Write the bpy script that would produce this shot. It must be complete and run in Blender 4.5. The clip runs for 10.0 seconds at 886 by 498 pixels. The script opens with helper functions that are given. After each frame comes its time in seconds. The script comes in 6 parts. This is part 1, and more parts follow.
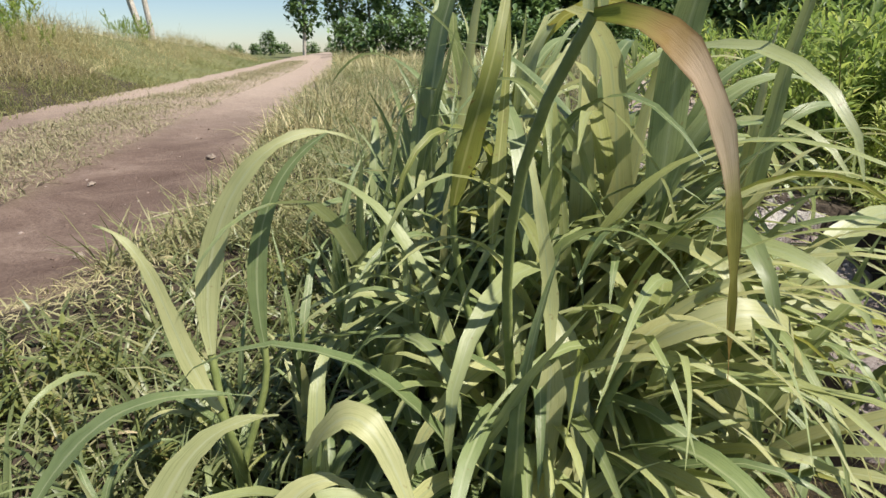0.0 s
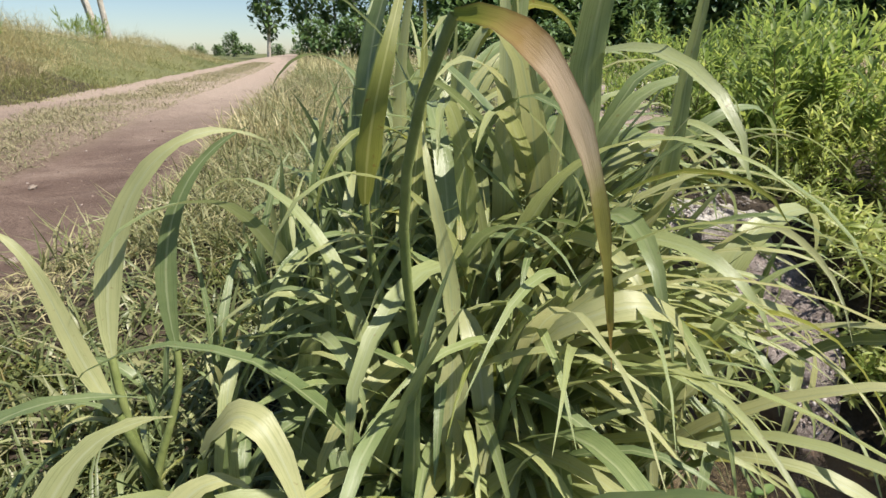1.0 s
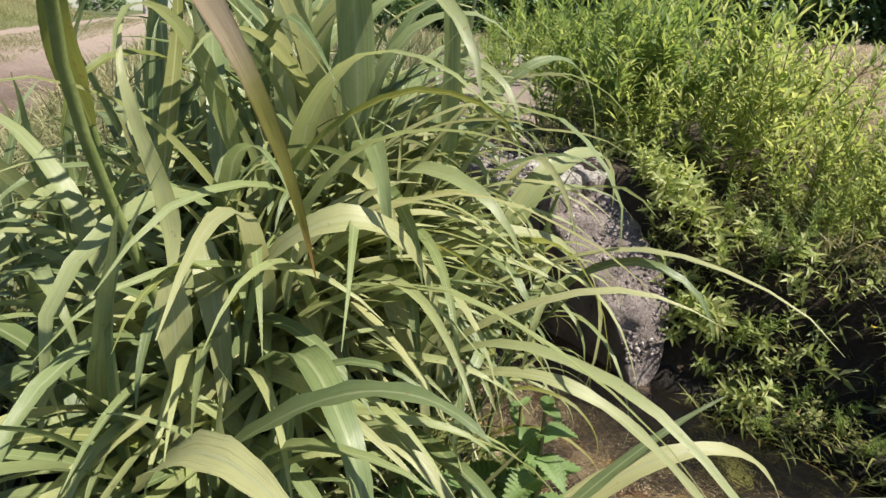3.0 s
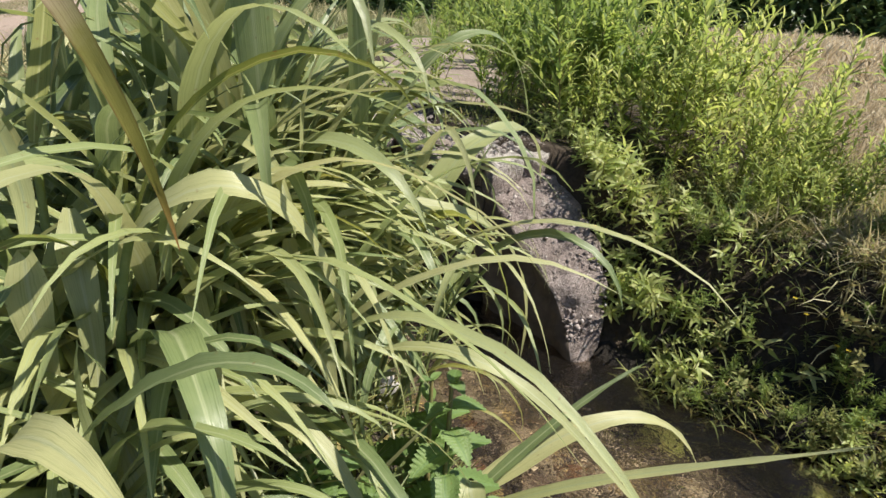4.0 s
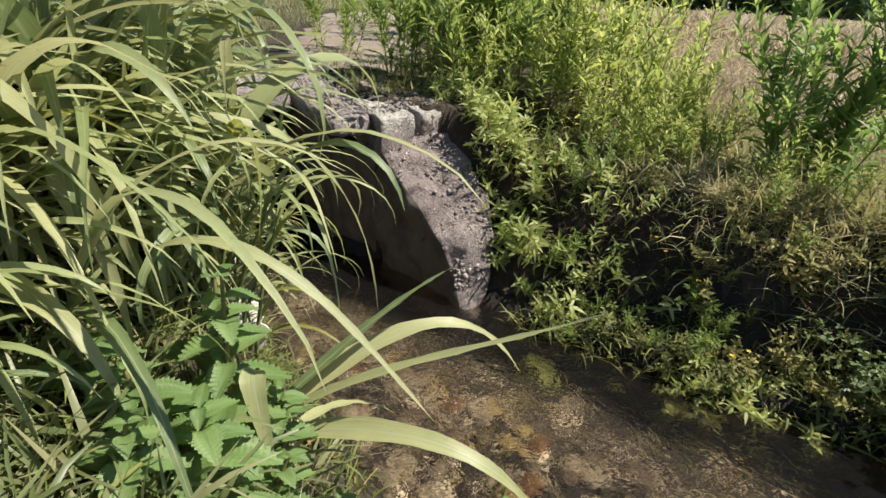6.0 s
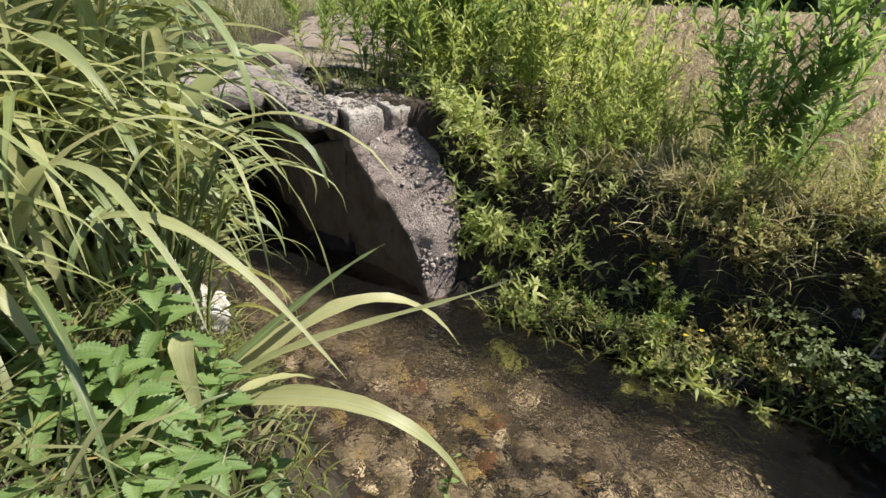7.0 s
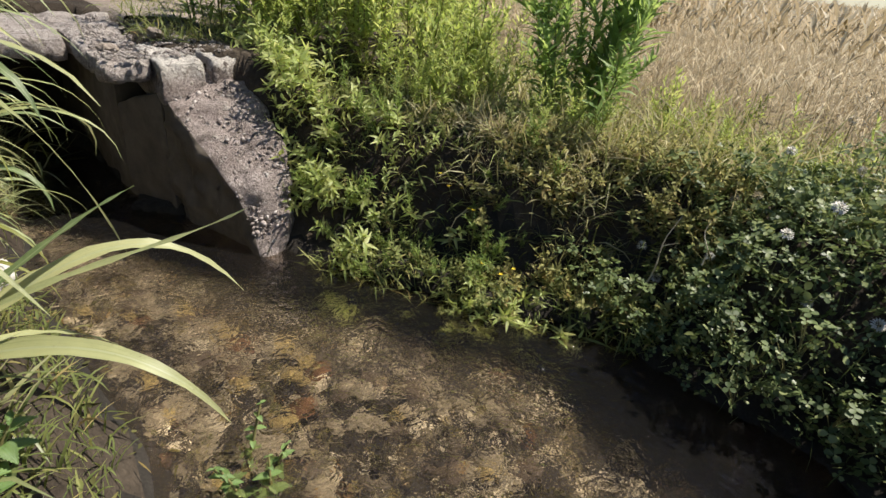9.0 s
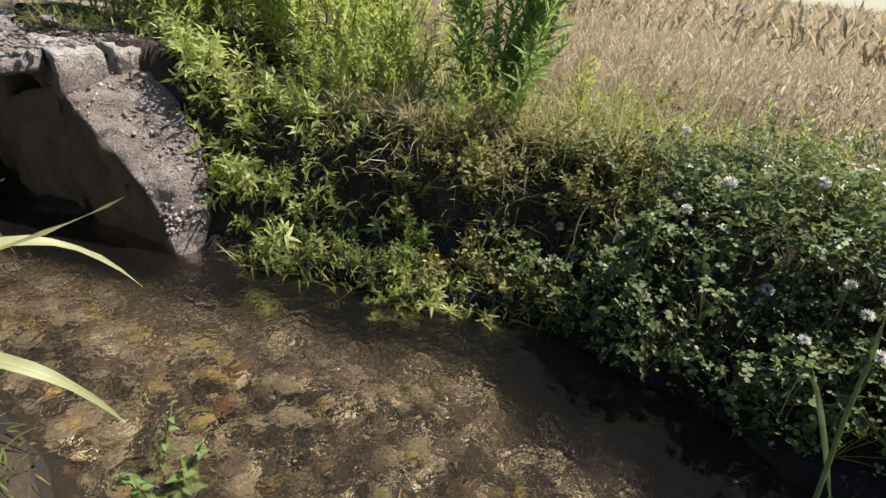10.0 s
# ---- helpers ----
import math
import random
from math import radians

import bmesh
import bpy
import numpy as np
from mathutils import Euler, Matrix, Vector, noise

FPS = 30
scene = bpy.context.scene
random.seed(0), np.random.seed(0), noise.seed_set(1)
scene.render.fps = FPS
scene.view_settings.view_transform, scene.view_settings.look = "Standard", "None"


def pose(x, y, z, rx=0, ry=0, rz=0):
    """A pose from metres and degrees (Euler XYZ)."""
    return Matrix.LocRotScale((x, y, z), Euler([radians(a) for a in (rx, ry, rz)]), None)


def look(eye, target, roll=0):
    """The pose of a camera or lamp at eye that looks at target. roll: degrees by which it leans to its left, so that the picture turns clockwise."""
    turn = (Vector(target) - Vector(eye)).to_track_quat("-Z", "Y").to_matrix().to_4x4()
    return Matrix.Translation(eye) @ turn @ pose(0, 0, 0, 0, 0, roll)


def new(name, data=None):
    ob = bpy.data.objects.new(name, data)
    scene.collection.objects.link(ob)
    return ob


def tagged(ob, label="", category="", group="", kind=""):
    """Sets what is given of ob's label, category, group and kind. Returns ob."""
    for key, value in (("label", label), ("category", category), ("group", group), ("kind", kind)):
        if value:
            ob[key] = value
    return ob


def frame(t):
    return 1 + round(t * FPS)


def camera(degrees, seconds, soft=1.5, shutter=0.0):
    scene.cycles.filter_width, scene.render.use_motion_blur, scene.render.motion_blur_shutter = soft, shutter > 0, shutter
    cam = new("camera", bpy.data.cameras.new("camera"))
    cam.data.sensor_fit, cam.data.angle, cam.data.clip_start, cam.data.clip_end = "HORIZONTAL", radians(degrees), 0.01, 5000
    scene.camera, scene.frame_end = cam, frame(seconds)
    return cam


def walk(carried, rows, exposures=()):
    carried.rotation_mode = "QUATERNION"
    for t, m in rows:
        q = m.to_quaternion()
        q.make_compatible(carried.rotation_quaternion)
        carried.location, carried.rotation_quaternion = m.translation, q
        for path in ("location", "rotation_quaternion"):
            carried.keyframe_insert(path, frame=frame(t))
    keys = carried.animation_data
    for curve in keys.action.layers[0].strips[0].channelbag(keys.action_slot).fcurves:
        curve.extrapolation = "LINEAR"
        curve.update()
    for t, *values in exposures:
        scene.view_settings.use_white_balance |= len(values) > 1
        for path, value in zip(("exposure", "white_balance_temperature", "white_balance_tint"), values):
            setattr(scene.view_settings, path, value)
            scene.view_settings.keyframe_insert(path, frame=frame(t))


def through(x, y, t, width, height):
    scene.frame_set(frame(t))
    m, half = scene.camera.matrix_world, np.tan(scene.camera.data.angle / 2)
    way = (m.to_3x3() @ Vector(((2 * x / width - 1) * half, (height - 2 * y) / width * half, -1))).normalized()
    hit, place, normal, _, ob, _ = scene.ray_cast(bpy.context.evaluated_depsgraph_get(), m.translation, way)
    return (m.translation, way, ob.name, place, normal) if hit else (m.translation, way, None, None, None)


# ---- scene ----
cam = camera(79.9, 10.0)
METRES, EYE, TILT, LEAN, TURN = 0.75, 0.84, -20.75, 1.18, 0.0
ROWS = [
    (0.0, 0.0, 0.0, 0.0, 0.0, 0.0, -0.0),
    (0.5, 0.022, -0.0003, -0.0031, -1.35, 0.29, 0.24),
    (1.0, 0.0631, -0.007, -0.0055, -3.29, 0.29, 0.62),
    (1.5, 0.1013, -0.0127, -0.0173, -5.86, -0.01, 0.77),
    (2.0, 0.1532, -0.0149, -0.0446, -8.58, -0.67, 0.96),
    (2.5, 0.1943, -0.0204, -0.0573, -11.06, -1.76, 1.23),
    (4.0, 0.291, -0.0226, -0.0804, -17.9, -4.32, 2.31),
    (4.5, 0.3416, -0.0357, -0.1136, -19.89, -5.25, 2.61),
    (5.0, 0.3972, -0.0591, -0.1487, -22.46, -6.18, 2.84),
    (5.5, 0.4365, -0.1024, -0.1718, -23.22, -6.43, 3.57),
    (7.0, 0.5492, -0.238, -0.2378, -23.75, -6.25, 4.91),
    (7.5, 0.5933, -0.2725, -0.262, -27.08, -7.28, 5.04),
    (8.0, 0.6319, -0.3033, -0.2961, -29.38, -8.7, 5.06),
    (8.5, 0.6777, -0.3316, -0.3079, -32.0, -10.0, 5.64),
    (9.0, 0.72, -0.366, -0.3121, -35.6, -10.76, 6.06),
    (9.5, 0.7495, -0.3914, -0.3257, -38.96, -11.37, 6.61),
    (10.0, 0.7694, -0.4143, -0.3375, -41.93, -12.23, 7.36),
]
# path length, first eye height and the tilt of the first view
walk(cam, [(t, pose(0, 0, EYE, TILT, LEAN, TURN) @ pose(METRES * x, METRES * y, METRES * z, 90 + pitch, roll, yaw)) for t, x, y, z, yaw, pitch, roll in ROWS])


# ---- light ----
SUN_AZ, SUN_EL = 112.0, 58.0
sun_dir = Vector((math.sin(radians(SUN_AZ)) * math.cos(radians(SUN_EL)),
                  math.cos(radians(SUN_AZ)) * math.cos(radians(SUN_EL)), math.sin(radians(SUN_EL))))
world = bpy.data.worlds.new("sky")
scene.world = world
world.use_nodes = True
wn = world.node_tree
sky = wn.nodes.new("ShaderNodeTexSky")
sky.sky_type = "NISHITA"
sky.sun_disc = False
sky.sun_elevation, sky.sun_rotation = radians(SUN_EL), radians(SUN_AZ)
sky.air_density, sky.dust_density, sky.ozone_density = 0.95, 0.3, 3.0
wn.links.new(sky.outputs[0], wn.nodes["Background"].inputs[0])
wn.nodes["Background"].inputs[1].default_value = 0.07
sun = new("sun", bpy.data.lights.new("sun", "SUN"))
sun.data.energy, sun.data.angle, sun.data.color = 5.0, radians(0.55), (1.0, 0.935, 0.83)
sun.matrix_world = look(sun_dir * 30, (0, 0, 0))
scene.view_settings.exposure = 0.76

# ---- materials ----
def nodes_of(name):
    m = bpy.data.materials.new(name)
    m.use_nodes = True
    return m, m.node_tree, m.node_tree.nodes["Principled BSDF"]


def ramp(t, fac, stops):
    r = t.nodes.new("ShaderNodeValToRGB")
    while len(r.color_ramp.elements) < len(stops):
        r.color_ramp.elements.new(0.5)
    for e, (p, c) in zip(r.color_ramp.elements, stops):
        e.position, e.color = p, (*c, 1)
    t.links.new(fac, r.inputs[0])
    return r.outputs[0]


def noise_tex(t, scale, detail=4.0, rough=0.6, vec=None, dist=0.0):
    n = t.nodes.new("ShaderNodeTexNoise")
    n.inputs["Scale"].default_value, n.inputs["Detail"].default_value = scale, detail
    n.inputs["Roughness"].default_value, n.inputs["Distortion"].default_value = rough, dist
    if vec:
        t.links.new(vec, n.inputs["Vector"])
    return n.outputs[0]


def coords(t, kind="Object"):
    return t.nodes.new("ShaderNodeTexCoord").outputs[kind]


def place_of(t):
    return t.nodes.new("ShaderNodeNewGeometry").outputs["Position"]


def mix_col(t, fac, a, b, how="MIX"):
    n = t.nodes.new("ShaderNodeMix")
    n.data_type, n.blend_type = "RGBA", how
    for sock, v in ((n.inputs[0], fac), (n.inputs[6], a), (n.inputs[7], b)):
        if isinstance(v, (int, float)):
            sock.default_value = v
        elif isinstance(v, tuple):
            sock.default_value = (*v, 1)
        else:
            t.links.new(v, sock)
    return n.outputs[2]


def math_of(t, op, a, b=0.0):
    n = t.nodes.new("ShaderNodeMath")
    n.operation = op
    for sock, v in zip(n.inputs, (a, b)):
        if isinstance(v, (int, float)):
            sock.default_value = v
        else:
            t.links.new(v, sock)
    return n.outputs[0]


def bump(t, b, height, strength, dist):
    n = t.nodes.new("ShaderNodeBump")
    n.inputs["Strength"].default_value, n.inputs["Distance"].default_value = strength, dist
    t.links.new(height, n.inputs["Height"])
    t.links.new(n.outputs[0], b.inputs["Normal"])


def leaf_mat(name, stops, island=False, through=0.35, rough=0.42, rib=None, spots=None, tip=None, spec=0.5):
    """Leaf: a colour out of stops for each leaf, blotches, fine veins along it, a pale rib, light passing through."""
    m, t, b = nodes_of(name)
    if island:
        rnd = t.nodes.new("ShaderNodeNewGeometry").outputs["Random Per Island"]
    else:
        rnd = t.nodes.new("ShaderNodeObjectInfo").outputs["Random"]
    col = ramp(t, rnd, stops)
    nz = noise_tex(t, 45.0, 3.0, vec=coords(t))
    col = mix_col(t, math_of(t, "MULTIPLY", nz, 0.35), col, tuple(c * 1.6 for c in stops[len(stops) // 2][1]))
    uv = t.nodes.new("ShaderNodeUVMap")
    sep = t.nodes.new("ShaderNodeSeparateXYZ")
    t.links.new(uv.outputs[0], sep.inputs[0])
    u, v = sep.outputs[0], sep.outputs[1]
    if tip:
        f = ramp(t, math_of(t, "ADD", v, math_of(t, "MULTIPLY", nz, 0.35)), [(0.95, (0, 0, 0)), (1.0, (1, 1, 1))])
        col = mix_col(t, f, col, tip)
    if spots:
        f = ramp(t, noise_tex(t, 130.0, 2.0, vec=coords(t)), [(0.63, (0, 0, 0)), (0.72, (1, 1, 1))])
        col = mix_col(t, math_of(t, "MULTIPLY", f, 0.7), col, spots)
    if rib:
        off = math_of(t, "ABSOLUTE", math_of(t, "SUBTRACT", u, 0.5))
        f = ramp(t, off, [(0.03, (1, 1, 1)), (0.075, (0, 0, 0))])
        col = mix_col(t, math_of(t, "MULTIPLY", f, 0.75), col, rib)
        cmb = t.nodes.new("ShaderNodeCombineXYZ")
        t.links.new(math_of(t, "MULTIPLY", u, 26.0), cmb.inputs[0])
        t.links.new(math_of(t, "MULTIPLY", v, 3.0), cmb.inputs[1])
        t.links.new(math_of(t, "MULTIPLY", rnd, 40.0), cmb.inputs[2])
        streak = noise_tex(t, 1.0, 3.0, 0.6, cmb.outputs[0])
        col = mix_col(t, 0.8, col, ramp(t, streak, [(0.3, (0.62, 0.66, 0.55)), (0.5, (1.0, 1.0, 1.0)), (0.72, (1.0, 0.97, 0.93))]), "MULTIPLY")
        fleck = ramp(t, noise_tex(t, 210.0, 2.0, 0.5, coords(t)), [(0.69, (0, 0, 0)), (0.74, (1, 1, 1))])
        col = mix_col(t, math_of(t, "MULTIPLY", fleck, 0.45), col, (0.2, 0.13, 0.05))
        bump(t, b, streak, 0.35, 0.0012)
    t.links.new(col, b.inputs["Base Color"])
    b.inputs["Roughness"].default_value = rough
    b.inputs["Specular IOR Level"].default_value = spec
    tr = t.nodes.new("ShaderNodeBsdfTranslucent")
    bright = t.nodes.new("ShaderNodeHueSaturation")
    bright.inputs["Value"].default_value, bright.inputs["Saturation"].default_value = 1.5, 1.05
    bright.inputs["Hue"].default_value = 0.485
    t.links.new(col, bright.inputs["Color"])
    t.links.new(bright.outputs[0], tr.inputs[0])
    mx = t.nodes.new("ShaderNodeMixShader")
    mx.inputs[0].default_value = through
    t.links.new(b.outputs[0], mx.inputs[1])
    t.links.new(tr.outputs[0], mx.inputs[2])
    t.links.new(mx.outputs[0], t.nodes["Material Output"].inputs[0])
    return m


def earth_mat(name, stops, scale, bump_d=0.01, rough=0.95, pebbles=None):
    m, t, b = nodes_of(name)
    p = place_of(t)
    big = noise_tex(t, scale, 6.0, 0.65, p, 0.4)
    col = ramp(t, big, stops)
    fine = noise_tex(t, scale * 28, 5.0, 0.7, p)
    col = mix_col(t, 0.75, col, ramp(t, fine, [(0.3, (0.35, 0.35, 0.35)), (0.7, (1.0, 1.0, 1.0))]), "MULTIPLY")
    if pebbles:
        vo = t.nodes.new("ShaderNodeTexVoronoi")
        vo.inputs["Scale"].default_value = 38.0
        t.links.new(p, vo.inputs["Vector"])
        f = ramp(t, vo.outputs["Distance"], [(0.16, (1, 1, 1)), (0.22, (0, 0, 0))])
        sel = ramp(t, vo.outputs["Color"], [(0.62, (0, 0, 0)), (0.66, (1, 1, 1))])
        col = mix_col(t, math_of(t, "MULTIPLY", f, sel), col, pebbles)
    t.links.new(col, b.inputs["Base Color"])
    b.inputs["Roughness"].default_value = rough
    b.inputs["Specular IOR Level"].default_value = 0.2
    bump(t, b, math_of(t, "ADD", fine, big), 0.7, bump_d)
    return m


def plain_mat(name, a, b_col, scale, rough=0.8, bump_d=0.003, spec=0.3):
    m, t, b = nodes_of(name)
    nz = noise_tex(t, scale, 6.0, 0.7, coords(t))
    t.links.new(ramp(t, nz, [(0.3, a), (0.7, b_col)]), b.inputs["Base Color"])
    b.inputs["Roughness"].default_value = rough
    b.inputs["Specular IOR Level"].default_value = spec
    bump(t, b, nz, 0.6, bump_d)
    return m


G = leaf_mat("broad grass leaf", [(0.0, (0.075, 0.122, 0.045)), (0.45, (0.165, 0.218, 0.09)), (0.8, (0.285, 0.315, 0.148)), (1.0, (0.41, 0.4, 0.19))],
             through=0.3, rough=0.36, rib=(0.32, 0.36, 0.2))
G_STEM = plain_mat("grass stem", (0.13, 0.17, 0.05), (0.24, 0.27, 0.1), 40, 0.6)
G_DRY = leaf_mat("withered leaf", [(0.0, (0.26, 0.19, 0.10)), (1.0, (0.44, 0.37, 0.23))], through=0.3, rough=0.6, rib=(0.5, 0.4, 0.25))
G_TURN = leaf_mat("yellowing leaf", [(0.0, (0.15, 0.185, 0.045)), (1.0, (0.23, 0.235, 0.06))], through=0.38, rough=0.45, rib=(0.4, 0.4, 0.15), spots=(0.2, 0.1, 0.03))
FINE = leaf_mat("fine grass", [(0.0, (0.085, 0.12, 0.045)), (0.6, (0.175, 0.2, 0.083)), (1.0, (0.33, 0.31, 0.17))], island=True, through=0.38)
STRAW = leaf_mat("dry grass", [(0.0, (0.18, 0.185, 0.08)), (0.5, (0.33, 0.3, 0.15)), (1.0, (0.5, 0.43, 0.26))], island=True, through=0.3, rough=0.6)
WEED = leaf_mat("weed leaf", [(0.0, (0.09, 0.15, 0.04)), (0.5, (0.18, 0.25, 0.065)), (1.0, (0.33, 0.385, 0.11))], island=True, through=0.5, rough=0.55, spec=0.3)
WEED_PALE = leaf_mat("pale weed leaf", [(0.0, (0.17, 0.24, 0.06)), (0.5, (0.31, 0.37, 0.105)), (1.0, (0.48, 0.49, 0.2))], island=True, through=0.5, rough=0.6, spec=0.25)
CLOVER = leaf_mat("clover leaf", [(0.0, (0.03, 0.05, 0.017)), (0.55, (0.11, 0.148, 0.052)), (1.0, (0.31, 0.34, 0.15))], island=True, through=0.3, rough=0.45, spec=0.4)
NETTLE = leaf_mat("toothed leaf", [(0.0, (0.085, 0.15, 0.042)), (1.0, (0.18, 0.265, 0.085))], through=0.35, rough=0.5, rib=(0.16, 0.25, 0.1))
WHEAT = leaf_mat("ripening wheat", [(0.0, (0.22, 0.185, 0.105)), (0.5, (0.37, 0.31, 0.2)), (1.0, (0.53, 0.465, 0.33))], island=True, through=0.3, rough=0.6)
TREE = leaf_mat("tree leaf", [(0.0, (0.05, 0.1, 0.035)), (0.6, (0.1, 0.165, 0.055)), (1.0, (0.15, 0.22, 0.07))], island=True, through=0.25, rough=0.5)
PETAL = plain_mat("clover flower", (0.5, 0.46, 0.41), (0.72, 0.7, 0.64), 120, 0.7)
BARK = plain_mat("bark", (0.26, 0.23, 0.19), (0.58, 0.54, 0.48), 9, 0.9, 0.02)
WEED_STEM = plain_mat("weed stem", (0.11, 0.13, 0.04), (0.22, 0.17, 0.07), 30, 0.7)
DRYSTALK = plain_mat("dead stalk", (0.4, 0.33, 0.22), (0.62, 0.55, 0.42), 30, 0.8)
SOIL = earth_mat("bank soil", [(0.3, (0.04, 0.03, 0.022)), (0.7, (0.1, 0.078, 0.057))], 2.2, 0.02)


def road_mat():
    """Packed reddish earth: smooth paler wheel tracks, rougher greyer earth with crumbs between and beside them."""
    m, t, b = nodes_of("packed road earth")
    p = place_of(t)
    uv = t.nodes.new("ShaderNodeUVMap")
    sep = t.nodes.new("ShaderNodeSeparateXYZ")
    t.links.new(uv.outputs[0], sep.inputs[0])
    big = noise_tex(t, 2.1, 7.0, 0.7, p, 0.8)
    fine = noise_tex(t, 34, 6.0, 0.75, p)
    crumbs = noise_tex(t, 120, 4.0, 0.7, p)
    d = math_of(t, "ADD", sep.outputs[0], math_of(t, "MULTIPLY", math_of(t, "SUBTRACT", big, 0.5), 0.35))
    near = math_of(t, "ABSOLUTE", d)
    far = math_of(t, "ABSOLUTE", math_of(t, "ADD", d, 1.45))
    off = math_of(t, "MINIMUM", near, far)
    track = ramp(t, off, [(0.22, (1, 1, 1)), (0.42, (0, 0, 0))])
    smooth = ramp(t, big, [(0.3, (0.10, 0.067, 0.054)), (0.48, (0.15, 0.106, 0.086)), (0.56, (0.19, 0.138, 0.112)), (0.72, (0.27, 0.205, 0.168))])
    loose = ramp(t, fine, [(0.3, (0.13, 0.095, 0.07)), (0.6, (0.25, 0.195, 0.145)), (0.8, (0.36, 0.3, 0.23))])
    col = mix_col(t, track, loose, smooth)
    # turns paler tan with distance along the road, from 2.4 to 6.2 m
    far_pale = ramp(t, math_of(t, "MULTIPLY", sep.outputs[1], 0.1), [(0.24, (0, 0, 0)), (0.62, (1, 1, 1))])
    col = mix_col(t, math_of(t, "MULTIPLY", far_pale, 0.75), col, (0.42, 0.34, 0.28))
    col = mix_col(t, 0.65, col, ramp(t, crumbs, [(0.3, (0.45, 0.42, 0.4)), (0.62, (1.0, 1.0, 1.0))]), "MULTIPLY")
    t.links.new(col, b.inputs["Base Color"])
    b.inputs["Roughness"].default_value = 0.95
    b.inputs["Specular IOR Level"].default_value = 0.15
    bump(t, b, math_of(t, "ADD", math_of(t, "MULTIPLY", fine, 1.0), math_of(t, "MULTIPLY", crumbs, 0.5)), 0.8, 0.012)
    return m


ROAD = road_mat()
STONE = plain_mat("bed stone", (0.05, 0.038, 0.028), (0.15, 0.12, 0.09), 3, 0.7, 0.02)
STONE_PALE = plain_mat("pale stone", (0.36, 0.33, 0.29), (0.6, 0.57, 0.52), 16, 0.8, 0.006)


def concrete_mat(name="weathered concrete", whiten=0.8, rise=(0.35, 0.41)):
    m, t, b = nodes_of(name)
    p = place_of(t)
    col = ramp(t, noise_tex(t, 6, 8, 0.7, p, 0.6), [(0.3, (0.19, 0.148, 0.132)), (0.5, (0.35, 0.29, 0.265)), (0.72, (0.5, 0.43, 0.4))])
    fine = noise_tex(t, 130, 5, 0.75, p)
    height = fine
    for scale, lo, c in ((48, 0.62, (0.46, 0.41, 0.37)), (95, 0.66, (0.66, 0.62, 0.57)), (30, 0.66, (0.56, 0.52, 0.47))):
        g = ramp(t, noise_tex(t, scale, 2.5, 0.55, p, 0.3), [(lo, (0, 0, 0)), (lo + 0.05, (1, 1, 1))])
        col = mix_col(t, math_of(t, "MULTIPLY", g, 0.9), col, c)
        height = math_of(t, "ADD", height, math_of(t, "MULTIPLY", g, 0.7))
    dark = ramp(t, noise_tex(t, 17, 5, 0.7, p, 1.2), [(0.53, (0, 0, 0)), (0.62, (1, 1, 1))])
    col = mix_col(t, math_of(t, "MULTIPLY", dark, 0.6), col, (0.075, 0.058, 0.05))
    col = mix_col(t, 0.7, col, ramp(t, fine, [(0.32, (0.42, 0.4, 0.39)), (0.6, (1, 1, 1))]), "MULTIPLY")
    # whiter on what stands highest, set in between the two heights of rise
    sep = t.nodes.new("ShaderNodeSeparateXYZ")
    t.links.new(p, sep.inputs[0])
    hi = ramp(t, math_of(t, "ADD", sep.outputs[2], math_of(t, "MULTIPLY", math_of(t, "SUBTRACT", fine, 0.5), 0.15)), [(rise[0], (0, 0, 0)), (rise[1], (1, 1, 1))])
    col = mix_col(t, math_of(t, "MULTIPLY", math_of(t, "MULTIPLY", hi, math_of(t, "SUBTRACT", 1.0, dark)), whiten), col, (0.68, 0.64, 0.58))
    t.links.new(col, b.inputs["Base Color"])
    b.inputs["Roughness"].default_value = 0.92
    b.inputs["Specular IOR Level"].default_value = 0.25
    bump(t, b, height, 1.0, 0.014)
    return m


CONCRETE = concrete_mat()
# copy of the concrete with full sunlight put into its colour
SUNLIT_CONCRETE = concrete_mat("concrete with sunlight in its colour", 0.85, (0.0, 0.06))
# darker than the bare concrete: the inner walls' shade is put into this colour
SHADED_CONCRETE = plain_mat("smooth brown concrete with shade in its colour", (0.06, 0.048, 0.038), (0.15, 0.125, 0.1), 7, 0.9, 0.004, 0.2)
AGGREGATE = leaf_mat("pebbles in concrete", [(0.0, (0.06, 0.048, 0.042)), (0.4, (0.17, 0.14, 0.128)), (0.8, (0.32, 0.275, 0.255)), (1.0, (0.52, 0.48, 0.455))], island=True, through=0.0, rough=0.75, spec=0.2)
DULL_CONCRETE = concrete_mat("earth-stained concrete", 0.25)


